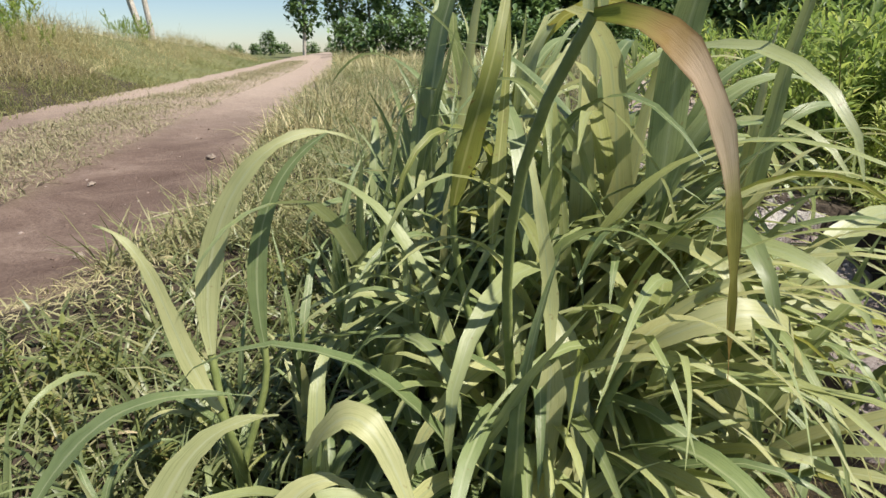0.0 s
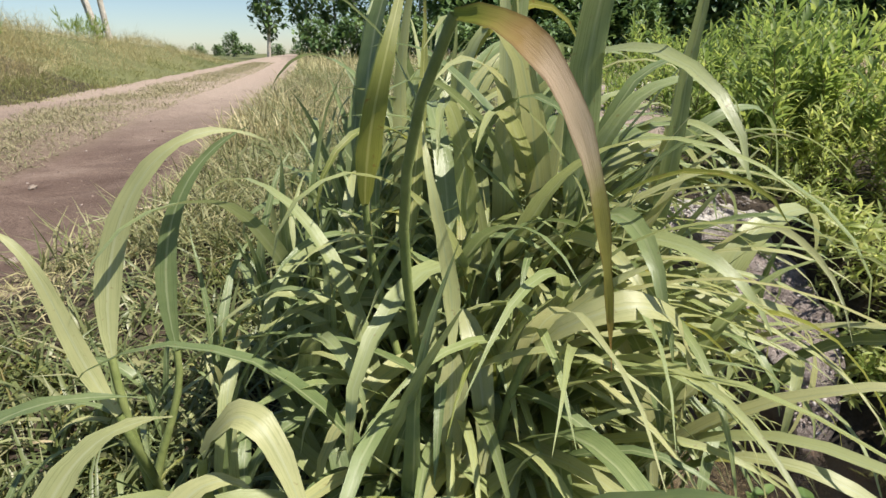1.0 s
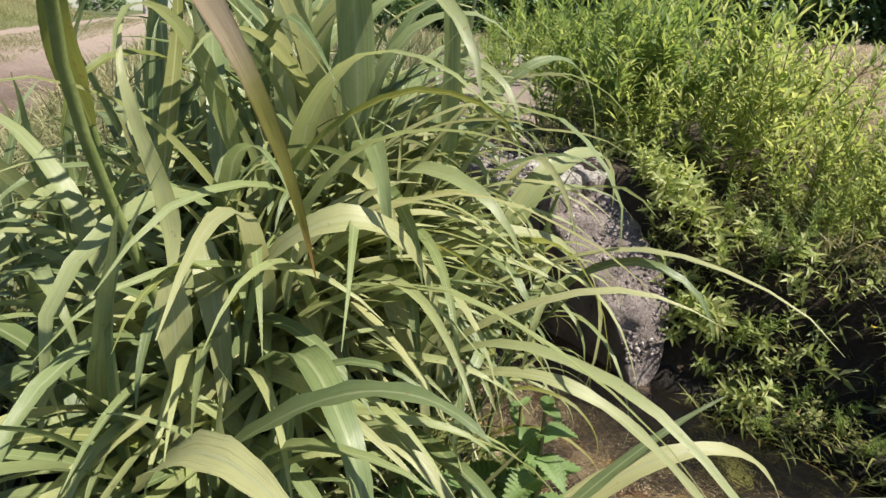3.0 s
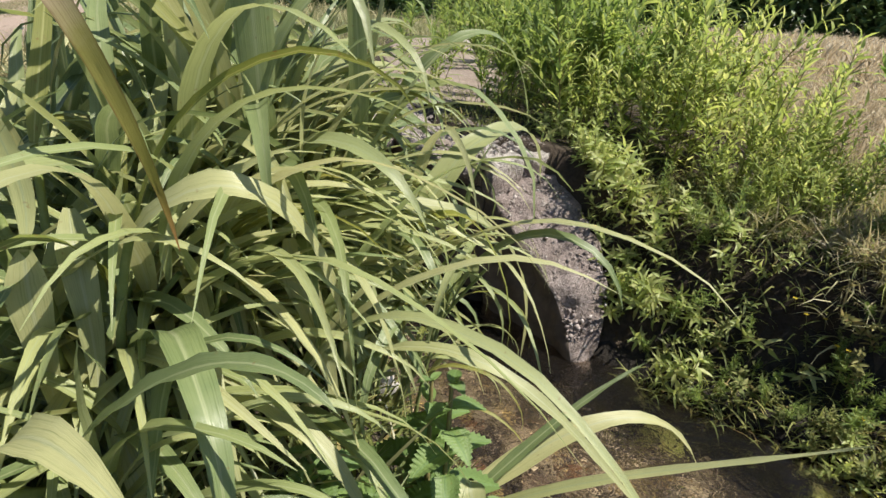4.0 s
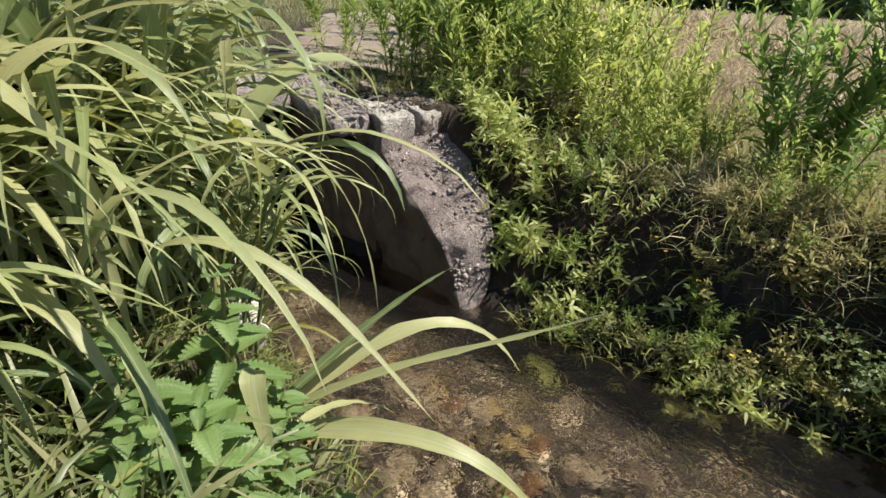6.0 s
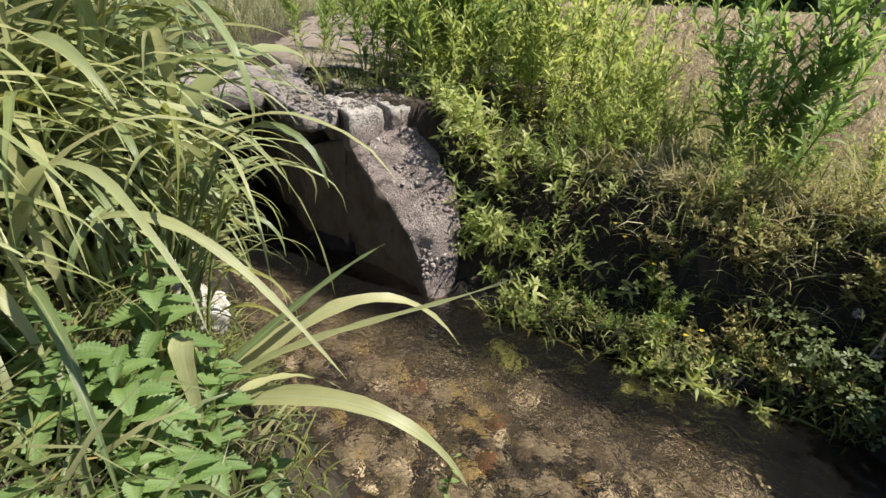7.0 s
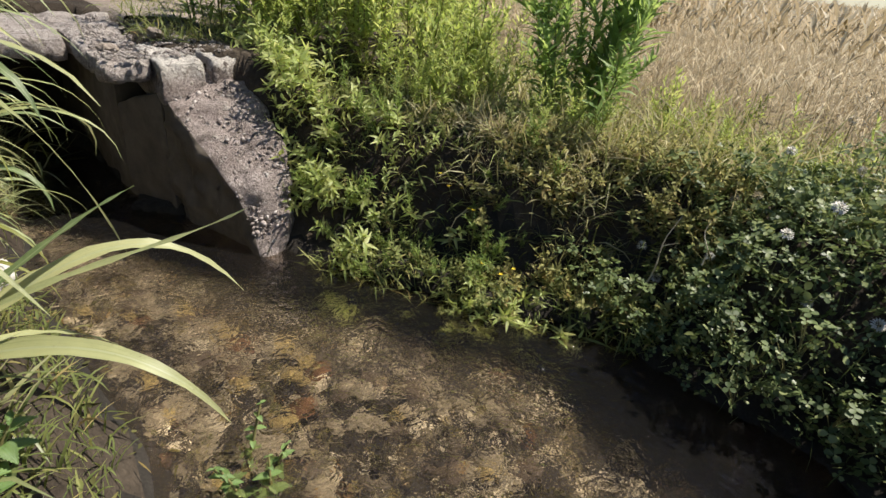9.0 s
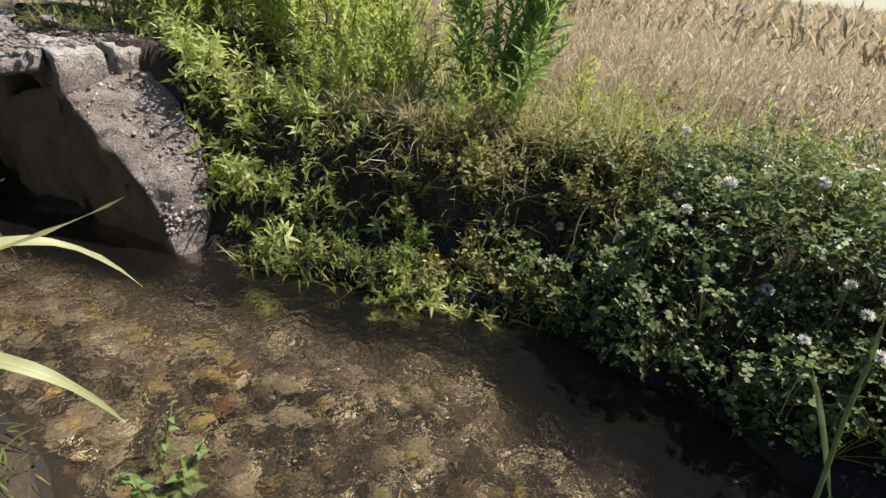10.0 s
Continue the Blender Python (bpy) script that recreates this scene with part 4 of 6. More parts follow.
def bezier_leaf(c, W, mat, eye=(0.15, -0.1, 0.8), n=16, up=0.6, power=0.75, wide=0.22, fold=0.25):
    """A ribbon leaf along the Bezier curve c whose upper face turns half to the sky."""
    c = np.asarray(c, float)
    s = np.linspace(0, 1, n + 1)[:, None]
    C = (1 - s) ** 3 * c[0] + 3 * (1 - s) ** 2 * s * c[1] + 3 * (1 - s) * s ** 2 * c[2] + s ** 3 * c[3]
    T = np.gradient(C, axis=0)
    T /= np.linalg.norm(T, axis=1, keepdims=True)
    toward = np.asarray(eye) - C
    toward /= np.linalg.norm(toward, axis=1, keepdims=True)
    Nn = up * np.array([0, 0, 1.0]) + (1 - up) * toward
    S = np.cross(T, Nn)
    S /= np.linalg.norm(S, axis=1, keepdims=True)
    Nn = np.cross(S, T)
    s1 = s[:, 0]
    prof = (np.clip(s1 / wide, 0, 1) ** 0.7 * 0.7 + 0.3) * np.clip((1 - s1) / (1 - wide * 0.9), 0, 1) ** power
    prof[-1] = 0.02
    w = (W * 1.12 * prof / 2)[:, None]
    ruffle = 0.0012 * np.sin(s1 * 31 + W * 900)[:, None] * Nn
    V = np.stack([C - S * w + Nn * w * fold + ruffle, C, C + S * w + Nn * w * fold - ruffle], 1).reshape(-1, 3)
    uv = np.stack([np.tile([0.0, 0.5, 1.0], n + 1), np.repeat(s1, 3)], -1)
    F = [(i * 3 + j, i * 3 + j + 1, i * 3 + j + 4, i * 3 + j + 3) for i in range(n) for j in range(2)]
    return make_mesh("leaf", V, np.array(F), uv, [mat])


def tiller(root, a, b, towards, r=0.0045):
    """A stem from the ground point a to the leaf base b, which it reaches in the direction towards."""
    a, b, d = np.asarray(a, float), np.asarray(b, float), np.asarray(towards, float)
    d = d / (np.linalg.norm(d) + 1e-9)
    h = np.linalg.norm(b - a)
    s = np.linspace(0, 1, 10)[:, None]
    p1, p2 = a + np.array([0, 0, 0.45 * h]), b - d * 0.3 * h
    p2[2] = max(p2[2], a[2] + 0.3 * h)
    C = (1 - s) ** 3 * a + 3 * (1 - s) ** 2 * s * p1 + 3 * (1 - s) * s ** 2 * p2 + s ** 3 * b
    V, F, uv = tube(C, r * (1 - 0.35 * s[:, 0]), 7)
    return part("stem", make_mesh("stem", V, F, uv, [G_STEM]), root)


def tall_plant(x, y, label, leaves, tillers=True):
    """A grass plant at (x, y) whose leaves (Bezier points, width, material) are set one by one."""
    root = tagged(new("grass_plant"), label, "grass", group="tall grass on the bank")
    z = float(land(x, y)) - 0.01
    root.location = (x, y, z)
    o = np.array([x, y, z])
    for i, (c, W, mat, up) in enumerate(leaves):
        c = np.asarray(c) - o
        part("leaf", bezier_leaf(c, W, mat, np.array([0.2, -0.15, 0.8]) - o, up=up), root)
        a = (0.012 * math.sin(i * 2.4), 0.012 * math.cos(i * 2.4), 0)
        tiller(root, a, c[0], (c[1] - c[0]) * 0.5 + np.array([0, 0, 0.05]))
    return root


tall_plant(0.06, 0.36, "tall grass plant with a long browning arched leaf", [
    (((0.068, 0.26, 0.853), (0.122, 0.216, 0.858), (0.154, 0.269, 0.744), (0.164, 0.264, 0.653)), 0.0145, BROWNING, 0.25),
    (((0.07, 0.318, 0.641), (0.077, 0.358, 0.691), (0.053, 0.298, 0.755), (0.054, 0.371, 0.795)), 0.012, G, 0.1),
    (((0.071, 0.314, 0.64), (0.066, 0.300, 0.60), (0.07, 0.310, 0.56), (0.067, 0.293, 0.51)), 0.022, PALE_G, 0.1),
    (((0.082, 0.365, 0.647), (0.096, 0.304, 0.624), (0.095, 0.328, 0.554), (0.092, 0.281, 0.51)), 0.020, PALE_G, 0.1),
    (((0.041, 0.449, 0.672), (0.046, 0.48, 0.732), (0.063, 0.533, 0.797), (0.062, 0.536, 0.90)), 0.014, G_TURN, 0.1),
    (((0.006, 0.417, 0.72), (0.017, 0.348, 0.80), (0.032, 0.313, 0.826), (0.048, 0.41, 0.90)), 0.018, G_TURN, 0.2)])
tall_plant(-0.19, 0.37, "grass plant with two arching pale green leaves", [
    (((-0.165, 0.314, 0.60), (-0.205, 0.331, 0.652), (-0.179, 0.313, 0.733), (-0.228, 0.324, 0.738)), 0.013, PALE_G, 0.5),
    (((-0.177, 0.341, 0.63), (-0.198, 0.388, 0.711), (-0.127, 0.368, 0.821), (-0.07, 0.434, 0.77)), 0.017, PALE_G, 0.5),
    (((-0.16, 0.40, 0.60), (-0.17, 0.41, 0.70), (-0.14, 0.43, 0.76), (-0.09, 0.45, 0.78)), 0.015, G, 0.4)])
tall_plant(-0.08, 0.29, "low grass plant with broad drooping leaves", [
    (((-0.091, 0.268, 0.60), (-0.048, 0.258, 0.677), (-0.035, 0.255, 0.61), (-0.010, 0.21, 0.56)), 0.022, PALE_G, 0.7),
    (((-0.19, 0.22, 0.55), (-0.17, 0.25, 0.60), (-0.16, 0.27, 0.628), (-0.11, 0.28, 0.622)), 0.022, PALE_G, 0.7),
    (((-0.13, 0.20, 0.53), (-0.11, 0.24, 0.58), (-0.09, 0.26, 0.605), (-0.06, 0.255, 0.585)), 0.024, PALE_G, 0.7),
    (((-0.26, 0.25, 0.58), (-0.23, 0.28, 0.63), (-0.19, 0.28, 0.645), (-0.13, 0.29, 0.63)), 0.015, G, 0.7)])
tall_plant(0.10, 0.30, "grass plant with broad leaves arching over the ditch", [
    (((0.128, 0.313, 0.644), (0.202, 0.257, 0.738), (0.27, 0.318, 0.659), (0.274, 0.395, 0.397)), 0.021, PALE_G, 0.6),
    (((0.095, 0.241, 0.545), (0.153, 0.2, 0.62), (0.204, 0.169, 0.663), (0.235, 0.13, 0.635)), 0.019, G, 0.8),
    (((0.148, 0.334, 0.524), (0.195, 0.302, 0.515), (0.254, 0.24, 0.519), (0.268, 0.217, 0.42)), 0.021, PALE_G, 0.7),
    (((0.052, 0.241, 0.53), (0.109, 0.174, 0.641), (0.128, 0.165, 0.610), (0.160, 0.12, 0.61)), 0.026, PALE_G, 0.75)])
tall_plant(0.27, 0.44, "grass plant with long thin leaves hanging over the water", [
    (((0.274, 0.443, 0.60), (0.38, 0.46, 0.612), (0.511, 0.411, 0.636), (0.596, 0.638, 0.2)), 0.015, PALE_G, 0.6),
    (((0.295, 0.337, 0.515), (0.384, 0.271, 0.568), (0.448, 0.248, 0.456), (0.50, 0.16, 0.40)), 0.013, PALE_G, 0.7),
    (((0.286, 0.547, 0.65), (0.341, 0.584, 0.707), (0.438, 0.576, 0.726), (0.572, 0.795, 0.547)), 0.016, G, 0.6),
    (((0.285, 0.512, 0.594), (0.324, 0.496, 0.661), (0.342, 0.479, 0.715), (0.394, 0.493, 0.754)), 0.006, G, 0.5),
    (((0.38, 0.80, 0.60), (0.449, 0.706, 0.778), (0.592, 0.766, 0.836), (0.687, 0.877, 0.597)), 0.022, G, 0.6)])
tall_plant(0.375, 0.33, "grass tuft with pale leaves reaching over the water", [
    (((0.385, 0.35, 0.287), (0.473, 0.367, 0.316), (0.602, 0.343, 0.458), (0.711, 0.339, 0.263)), 0.027, PALE_G, 0.6),
    (((0.381, 0.322, 0.299), (0.482, 0.271, 0.393), (0.598, 0.227, 0.407), (0.68, 0.167, 0.472)), 0.011, G, 0.6),
    (((0.386, 0.331, 0.31), (0.462, 0.346, 0.357), (0.523, 0.354, 0.405), (0.60, 0.35, 0.44)), 0.013, G, 0.6),
    (((0.387, 0.318, 0.277), (0.484, 0.243, 0.33), (0.571, 0.156, 0.362), (0.632, 0.142, 0.215)), 0.026, PALE_G, 0.6),
    (((0.386, 0.30, 0.285), (0.427, 0.33, 0.30), (0.494, 0.366, 0.265), (0.545, 0.396, 0.187)), 0.013, PALE_G, 0.7),
    (((0.365, 0.28, 0.40), (0.353, 0.262, 0.42), (0.366, 0.241, 0.353), (0.369, 0.225, 0.318)), 0.023, PALE_G, 0.4)])
tall_plant(0.17, 0.45, "grass plant with broad pale leaves in the sun", [
    (((0.098, 0.450, 0.485), (0.150, 0.448, 0.510), (0.224, 0.417, 0.518), (0.231, 0.400, 0.474)), 0.017, PALE_G, 0.5),
    (((0.155, 0.420, 0.595), (0.165, 0.415, 0.587), (0.194, 0.350, 0.521), (0.177, 0.360, 0.489)), 0.020, PALE_G, 0.5),
    (((0.093, 0.400, 0.410), (0.138, 0.390, 0.429), (0.187, 0.380, 0.466), (0.229, 0.370, 0.410)), 0.018, PALE_G, 0.5),
    (((0.236, 0.540, 0.434), (0.288, 0.575, 0.447), (0.304, 0.550, 0.564), (0.469, 0.600, 0.364)), 0.018, PALE_G, 0.5),
    (((0.226, 0.400, 0.598), (0.231, 0.350, 0.546), (0.251, 0.375, 0.555), (0.259, 0.340, 0.397)), 0.026, PALE_G, 0.5)])

PALE_LEAVES = [leaf_mesh(rng.uniform(0.28, 0.42), rng.uniform(0.022, 0.034), radians(rng.uniform(45, 75)), radians(rng.uniform(70, 150)), rng.uniform(-0.5, 0.5), rng.uniform(-0.4, 0.4), mat=MID_G if i % 2 else G, late=rng.uniform(1.4, 2.4)) for i in range(8)]
# upright plants in the middle of the clump, then those that hang over the ditch
for i in range(64):
    y = rng.uniform(0.46, 1.35)
    x = rng.uniform(-0.12 + 0.12 * (y - 0.46), 0.32)
    tall = 1.0 if x > 0.02 else 0.75
    grass_plant(x, y, rng.uniform(0.16, 0.36) * tall, rng.normal(1.5, 0.8 if x < 0.05 else 1.2), rng.uniform(0.05, 0.35), int(rng.integers(6, 10)), 0.32, spread=2.4 if x > 0.05 else 1.5)
for i in range(26):
    y = rng.uniform(0.42, 1.0)
    x = rng.uniform(-0.20 + 0.1 * (y - 0.42), 0.0)
    grass_plant(x, y, rng.uniform(0.10, 0.22), rng.normal(0.6, 1.6), rng.uniform(0.0, 0.2), int(rng.integers(5, 9)), 0.7, spread=2.6, size=rng.uniform(0.45, 0.68),
                label="upright dark-green grass plant at the edge of the clump")
for i in range(40):
    y = rng.uniform(0.50, 0.88)
    x = float(ditch_left(y)) - rng.uniform(0.07, 0.28)
    grass_plant(x, y, rng.uniform(0.16, 0.30), radians(rng.normal(95, 25)), rng.uniform(0.2, 0.45), int(rng.integers(6, 9)), 0.1, spread=1.6, size=0.62,
                label="broad-leaved grass plant leaning out over the ditch", stock=(LEAVES, PALE_HANGING, HANGING)[i % 3])
for i in range(34):
    y = rng.uniform(0.85, 1.45)
    x = float(ditch_left(y)) - rng.uniform(0.09, 0.27)
    grass_plant(x, y, rng.uniform(0.16, 0.28), radians(rng.normal(100, 22)), rng.uniform(0.1, 0.35), int(rng.integers(6, 9)), 0.08, spread=1.6, size=0.52,
                label="thin-leaved grass plant hanging over the culvert mouth", stock=PALE_HANGING if i % 2 else HANGING)
for i in range(38):
    x, y = rng.uniform(-0.08, 0.32), rng.uniform(0.30, 0.62)
    if x > 0.08 and y < 0.5:
        x -= 0.2
    grass_plant(x, y, rng.uniform(0.05, 0.17), radians(rng.normal(95, 60)), rng.uniform(0.1, 0.5), int(rng.integers(5, 8)), 0.1, size=0.72,
                label="low young grass plant with arching leaves")
for i in range(16):
    x, y = rng.uniform(0.0, 0.15), rng.uniform(0.22, 0.42)
    grass_plant(x, y, rng.uniform(0.04, 0.11), radians(rng.normal(90, 60)), rng.uniform(0.1, 0.5), int(rng.integers(5, 8)), 0.1, size=0.55,
                label="low grass plant with pale arching leaves", stock=PALE_LEAVES)
for i in range(26):
    x, y = rng.uniform(0.0, 0.27), rng.uniform(0.48, 0.85)
    grass_plant(x, y, rng.uniform(0.12, 0.26), radians(rng.normal(110, 70)), rng.uniform(0.1, 0.4), int(rng.integers(5, 8)), 0.1, size=rng.uniform(0.5, 0.72),
                label="grass plant with sunlit pale arching leaves", stock=PALE_LEAVES)
for i in range(14):
    x, y = rng.uniform(0.03, 0.21), rng.uniform(0.42, 0.62)
    grass_plant(x, y, rng.uniform(0.18, 0.30), radians(rng.normal(90, 70)), rng.uniform(0.05, 0.3), int(rng.integers(6, 9)), 0.25, size=rng.uniform(0.6, 0.8),
                label="leafy grass plant in the middle of the clump", stock=PALE_LEAVES if i % 2 else LEAVES)
for i in range(10):
    x, y = rng.uniform(0.24, 0.46), rng.uniform(1.74, 1.95)
    grass_plant(x, y, rng.uniform(0.12, 0.22), radians(rng.normal(150, 35)), rng.uniform(0.1, 0.4), int(rng.integers(6, 9)), 0.1, spread=1.6, size=0.6,
                label="grass plant hanging over the edge of the culvert deck", stock=PALE_HANGING)
# plants whose long pale leaves sweep out towards the water
SWEEP = [leaf_mesh(rng.uniform(0.28, 0.42), rng.uniform(0.018, 0.029), radians(rng.uniform(35, 72)), radians(rng.uniform(80, 150)), rng.uniform(-1.0, 1.0), rng.uniform(-0.5, 0.5),
                   mat=(MID_G, PALE_G, MID_G, MID_G, G)[i % 5], late=rng.uniform(1.1, 1.9), power=0.85) for i in range(20)]
for i in range(36):
    y = 0.36 + 0.84 * rng.random() ** 1.4
    x = rng.uniform(0.04, 0.2 if y < 0.45 else 0.26)
    grass_plant(x, y, rng.uniform(0.10, 0.30) * (0.75 if y < 0.5 else 1.0), radians(rng.normal(98, 36)), rng.uniform(0.15, 0.5), int(rng.integers(6, 9)), 0.04, spread=1.5, size=rng.uniform(0.66, 0.92) * (0.78 if y > 0.75 else 1.0),
                label="grass plant with long pale leaves sweeping towards the water", stock=SWEEP)
for i in range(26):
    y = rng.uniform(0.36, 0.64)
    x = rng.uniform(0.04, 0.08 + 0.25 * (y - 0.2))
    grass_plant(x, y, rng.uniform(0.06, 0.2), radians(rng.normal(105, 25)), rng.uniform(0.3, 0.7), int(rng.integers(6, 9)), 0.04, spread=1.2, size=rng.uniform(0.6, 0.85),
                label="grass plant leaning down the bank with sunlit leaves", stock=SWEEP)
for i in range(14):
    x, y = rng.uniform(-0.36, -0.12), rng.uniform(0.28, 0.62)
    grass_plant(x, y, rng.uniform(0.03, 0.07), rng.uniform(0, 6.28), rng.uniform(0.0, 0.4), int(rng.integers(3, 6)), 0.2, size=0.36,
                label="small grass seedling with short leaves")


# ---- the toothed-leaved plant by the water ----
def toothed_leaf_mesh(L, W, teeth=9):
    """A pointed leaf with saw-toothed edges, arched down."""
    V, F, U = [], [], []
    n = teeth * 2
    for i in range(n + 1):
        s = i / n
        w = W * 0.5 * (math.sin(math.pi * min(1, s ** 0.75 * 0.98 + 0.02)) ** 0.8) * (1.0 if i % 2 == 0 else 1.15)
        yy, zz = L * s * (1 - 0.08 * s), L * (0.12 * s - 0.45 * s * s)
        back = -0.03 * L if i % 2 == 0 else 0.03 * L
        for k, u in enumerate((-1, -0.5, 0, 0.5, 1)):
            crease = 0.35 * abs(u) * w + (0.04 * L * abs(u) * math.sin(i * math.pi))
            V.append((u * w, yy + back * abs(u), zz + crease))
            U.append((0.5 + 0.5 * u, s))
    for i in range(n):
        for k in range(4):
            o = i * 5 + k
            F.append((o, o + 1, o + 6, o + 5))
    return make_mesh("leaf", np.array(V), np.array(F), np.array(U), [NETTLE])


TOOTHED = [toothed_leaf_mesh(0.052, 0.026, 12), toothed_leaf_mesh(0.062, 0.029, 13), toothed_leaf_mesh(0.044, 0.022, 11)]


def nettle(x, y, z, height, lean_az, lean, pairs, size=1.0):
    root = tagged(new("nettle"), "green plant with paired saw-toothed leaves beside the water", "nettle", group="toothed plants on the bank")
    root.location = (x, y, z)
    s = np.linspace(0, 1, 8)
    off = lean * height * s ** 1.5
    C = np.stack([math.sin(lean_az) * off, math.cos(lean_az) * off, height * s], -1)
    V, F, uv = tube(C, 0.0035 * (1 - 0.5 * s), 6)
    part("stem", make_mesh("stem", V, F, uv, [WEED_STEM]), root)
    for i in range(pairs):
        t = 0.15 + 0.85 * (i + 1) / pairs
        p = [np.interp(t, s, C[:, k]) for k in range(3)]
        for k in range(2):
            az = i * 1.57 + k * math.pi + rng.normal(0, 0.25)
            grow = size * (1.15 - 0.75 * max(0, t - 0.6) / 0.4) * rng.uniform(0.85, 1.15)
            part("leaf", TOOTHED[rng.integers(3)], root, "", Matrix.Translation(p) @ turn_to(az, rng.uniform(0.0, 0.5) + 0.5 * max(0, t - 0.75)) @ Matrix.Scale(grow, 4))
    return root


for x, y, top, az, lean, pairs, k in ((0.33, 0.30, 0.48, 0.3, 0.15, 8, 1.05), (0.29, 0.24, 0.42, 3.0, 0.1, 7, 1.0), (0.35, 0.22, 0.34, 1.6, 0.3, 6, 1.0), (0.26, 0.18, 0.36, 2.0, 0.2, 6, 1.0),
                                      (0.38, 0.16, 0.26, 1.6, 0.3, 5, 0.9), (0.31, 0.13, 0.30, 1.2, 0.2, 6, 1.0), (0.24, 0.28, 0.40, 5.0, 0.2, 6, 0.9), (0.40, 0.24, 0.22, 1.5, 0.4, 5, 0.8),
                                      (0.34, 0.06, 0.26, 1.6, 0.3, 5, 1.0), (0.27, 0.08, 0.33, 3.5, 0.2, 6, 1.0), (0.42, 0.08, 0.16, 1.7, 0.4, 4, 0.8)):
    z = float(land(x, y)) - 0.01
    nettle(x, y, z, max(0.08, top - z), az, lean, pairs, k * 0.85)
for x, y, top, az, k in ((0.335, 0.27, 0.50, 0.4, 1.05), (0.31, 0.21, 0.44, 2.6, 1.0), (0.37, 0.29, 0.36, 1.4, 0.95), (0.33, 0.17, 0.36, 1.9, 1.0), (0.28, 0.24, 0.46, 4.4, 0.95), (0.36, 0.13, 0.27, 2.2, 1.0), (0.30, 0.06, 0.27, 2.8, 0.95), (0.38, 0.03, 0.2, 1.8, 0.9), (0.33, 0.0, 0.24, 2.4, 0.9)):
    z = float(land(x, y)) - 0.01
    nettle(x, y, z, max(0.1, top - z), az, 0.12, 9, 0.95 * k)


# ---- low grass as a cover ----
def cover(name, label, category, P, L, W, el, bend, mat, n=4, fold=0.2):
    N = len(P)
    V, F, uv = blades(P, rng.uniform(0, 6.28, N), L, W, el, bend, n=n, fold=fold, twist=rng.normal(0, 0.8, N), drift=rng.normal(0, 0.5, N))
    return tagged(new(name, make_mesh(name, V, F, uv, [mat])), label, category, kind="stuff")


def on_land(x, y, sink=0.005):
    return np.stack([x, y, land(x, y) - sink], -1)


def in_ditch(x, y):
    return (x > ditch_left(y) - 0.04) & (x < ditch_right(y) + 0.02) & (y < 1.5)


# fine grass on the near bank
N = 34000
x, y = rng.uniform(-1.15, 0.5, N), -0.3 + 2.9 * rng.random(N) ** 1.3
keep = ~in_ditch(x, y) & (x - road_mid(y) > 0.5 + 0.35 * rng.random(N) ** 2) & ~((x > -0.1) & (y > 0.35) & (y < 1.3))
P = on_land(x[keep], y[keep])
n = len(P)
cover("low_grass", "short fine green grass along the road edge", "grass", P, rng.uniform(0.05, 0.15, n) * np.clip(0.2 + (x[keep] - road_mid(y[keep]) - 0.5) * 1.5, 0.2, 1.0), rng.uniform(0.0025, 0.008, n), np.radians(rng.uniform(35, 85, n)), np.radians(rng.uniform(20, 120, n)), FINE, n=3)
# dry litter along the edge of the track
N = 9000
y = -0.2 + 4.5 * rng.random(N) ** 1.2
x = road_mid(y) + 0.34 + 0.5 * rng.random(N) ** 1.3
P = on_land(x, y, -0.006)
cover("grass_litter", "short dry grass litter on the road edge", "grass", P, rng.uniform(0.015, 0.05, N), rng.uniform(0.0015, 0.004, N), np.radians(rng.uniform(5, 60, N)), np.radians(rng.uniform(0, 60, N)), STRAW, n=3)
# verge between track and clump further along the road
N = 20000
y = 1.0 + 14 * rng.random(N) ** 1.6
x = road_mid(y) + 0.36 + rng.uniform(0, 1.6, N) * (0.6 + 0.06 * y)
keep = ~((x > 0.55) & (y < 4.5))
P = on_land(x[keep], y[keep])
n = len(P)
cover("verge_grass", "sage-green and straw-coloured grass on the road verge", "grass", P, rng.uniform(0.06, 0.18, n), rng.uniform(0.003, 0.007, n), np.radians(rng.uniform(40, 85, n)), np.radians(rng.uniform(20, 110, n)), MEADOW, n=2)
# taller tufts along the verge
for name, mat, label, N in (("verge_grass", FINE, "green grass tufts on the road verge", 6000), ("dry_grass", STRAW, "straw-coloured grass tufts on the road verge", 5000)):
    k = rng.integers(0, 60, N)
    ty = 1.5 + 13 * np.random.default_rng(3).random(60) ** 1.4
    tx = road_mid(ty) + 0.45 + np.random.default_rng(4).uniform(0.0, 1.5, 60) * (0.7 + 0.05 * ty)
    r, a = (0.07 + 0.02 * ty[k]) * np.sqrt(rng.random(N)), rng.uniform(0, 6.28, N)
    x, y = tx[k] + r * np.sin(a), ty[k] + r * np.cos(a)
    keep = (x - road_mid(y) > 0.4) & ~((x > 0.5) & (y < 4.5)) & (k % 2 == (0 if mat is FINE else 1))
    P = on_land(x[keep], y[keep])
    n = len(P)
    cover(name, label, "grass", P, rng.uniform(0.10, 0.3, n), rng.uniform(0.004, 0.009, n), np.radians(rng.uniform(45, 88, n)), np.radians(rng.uniform(20, 110, n)), mat, n=3)
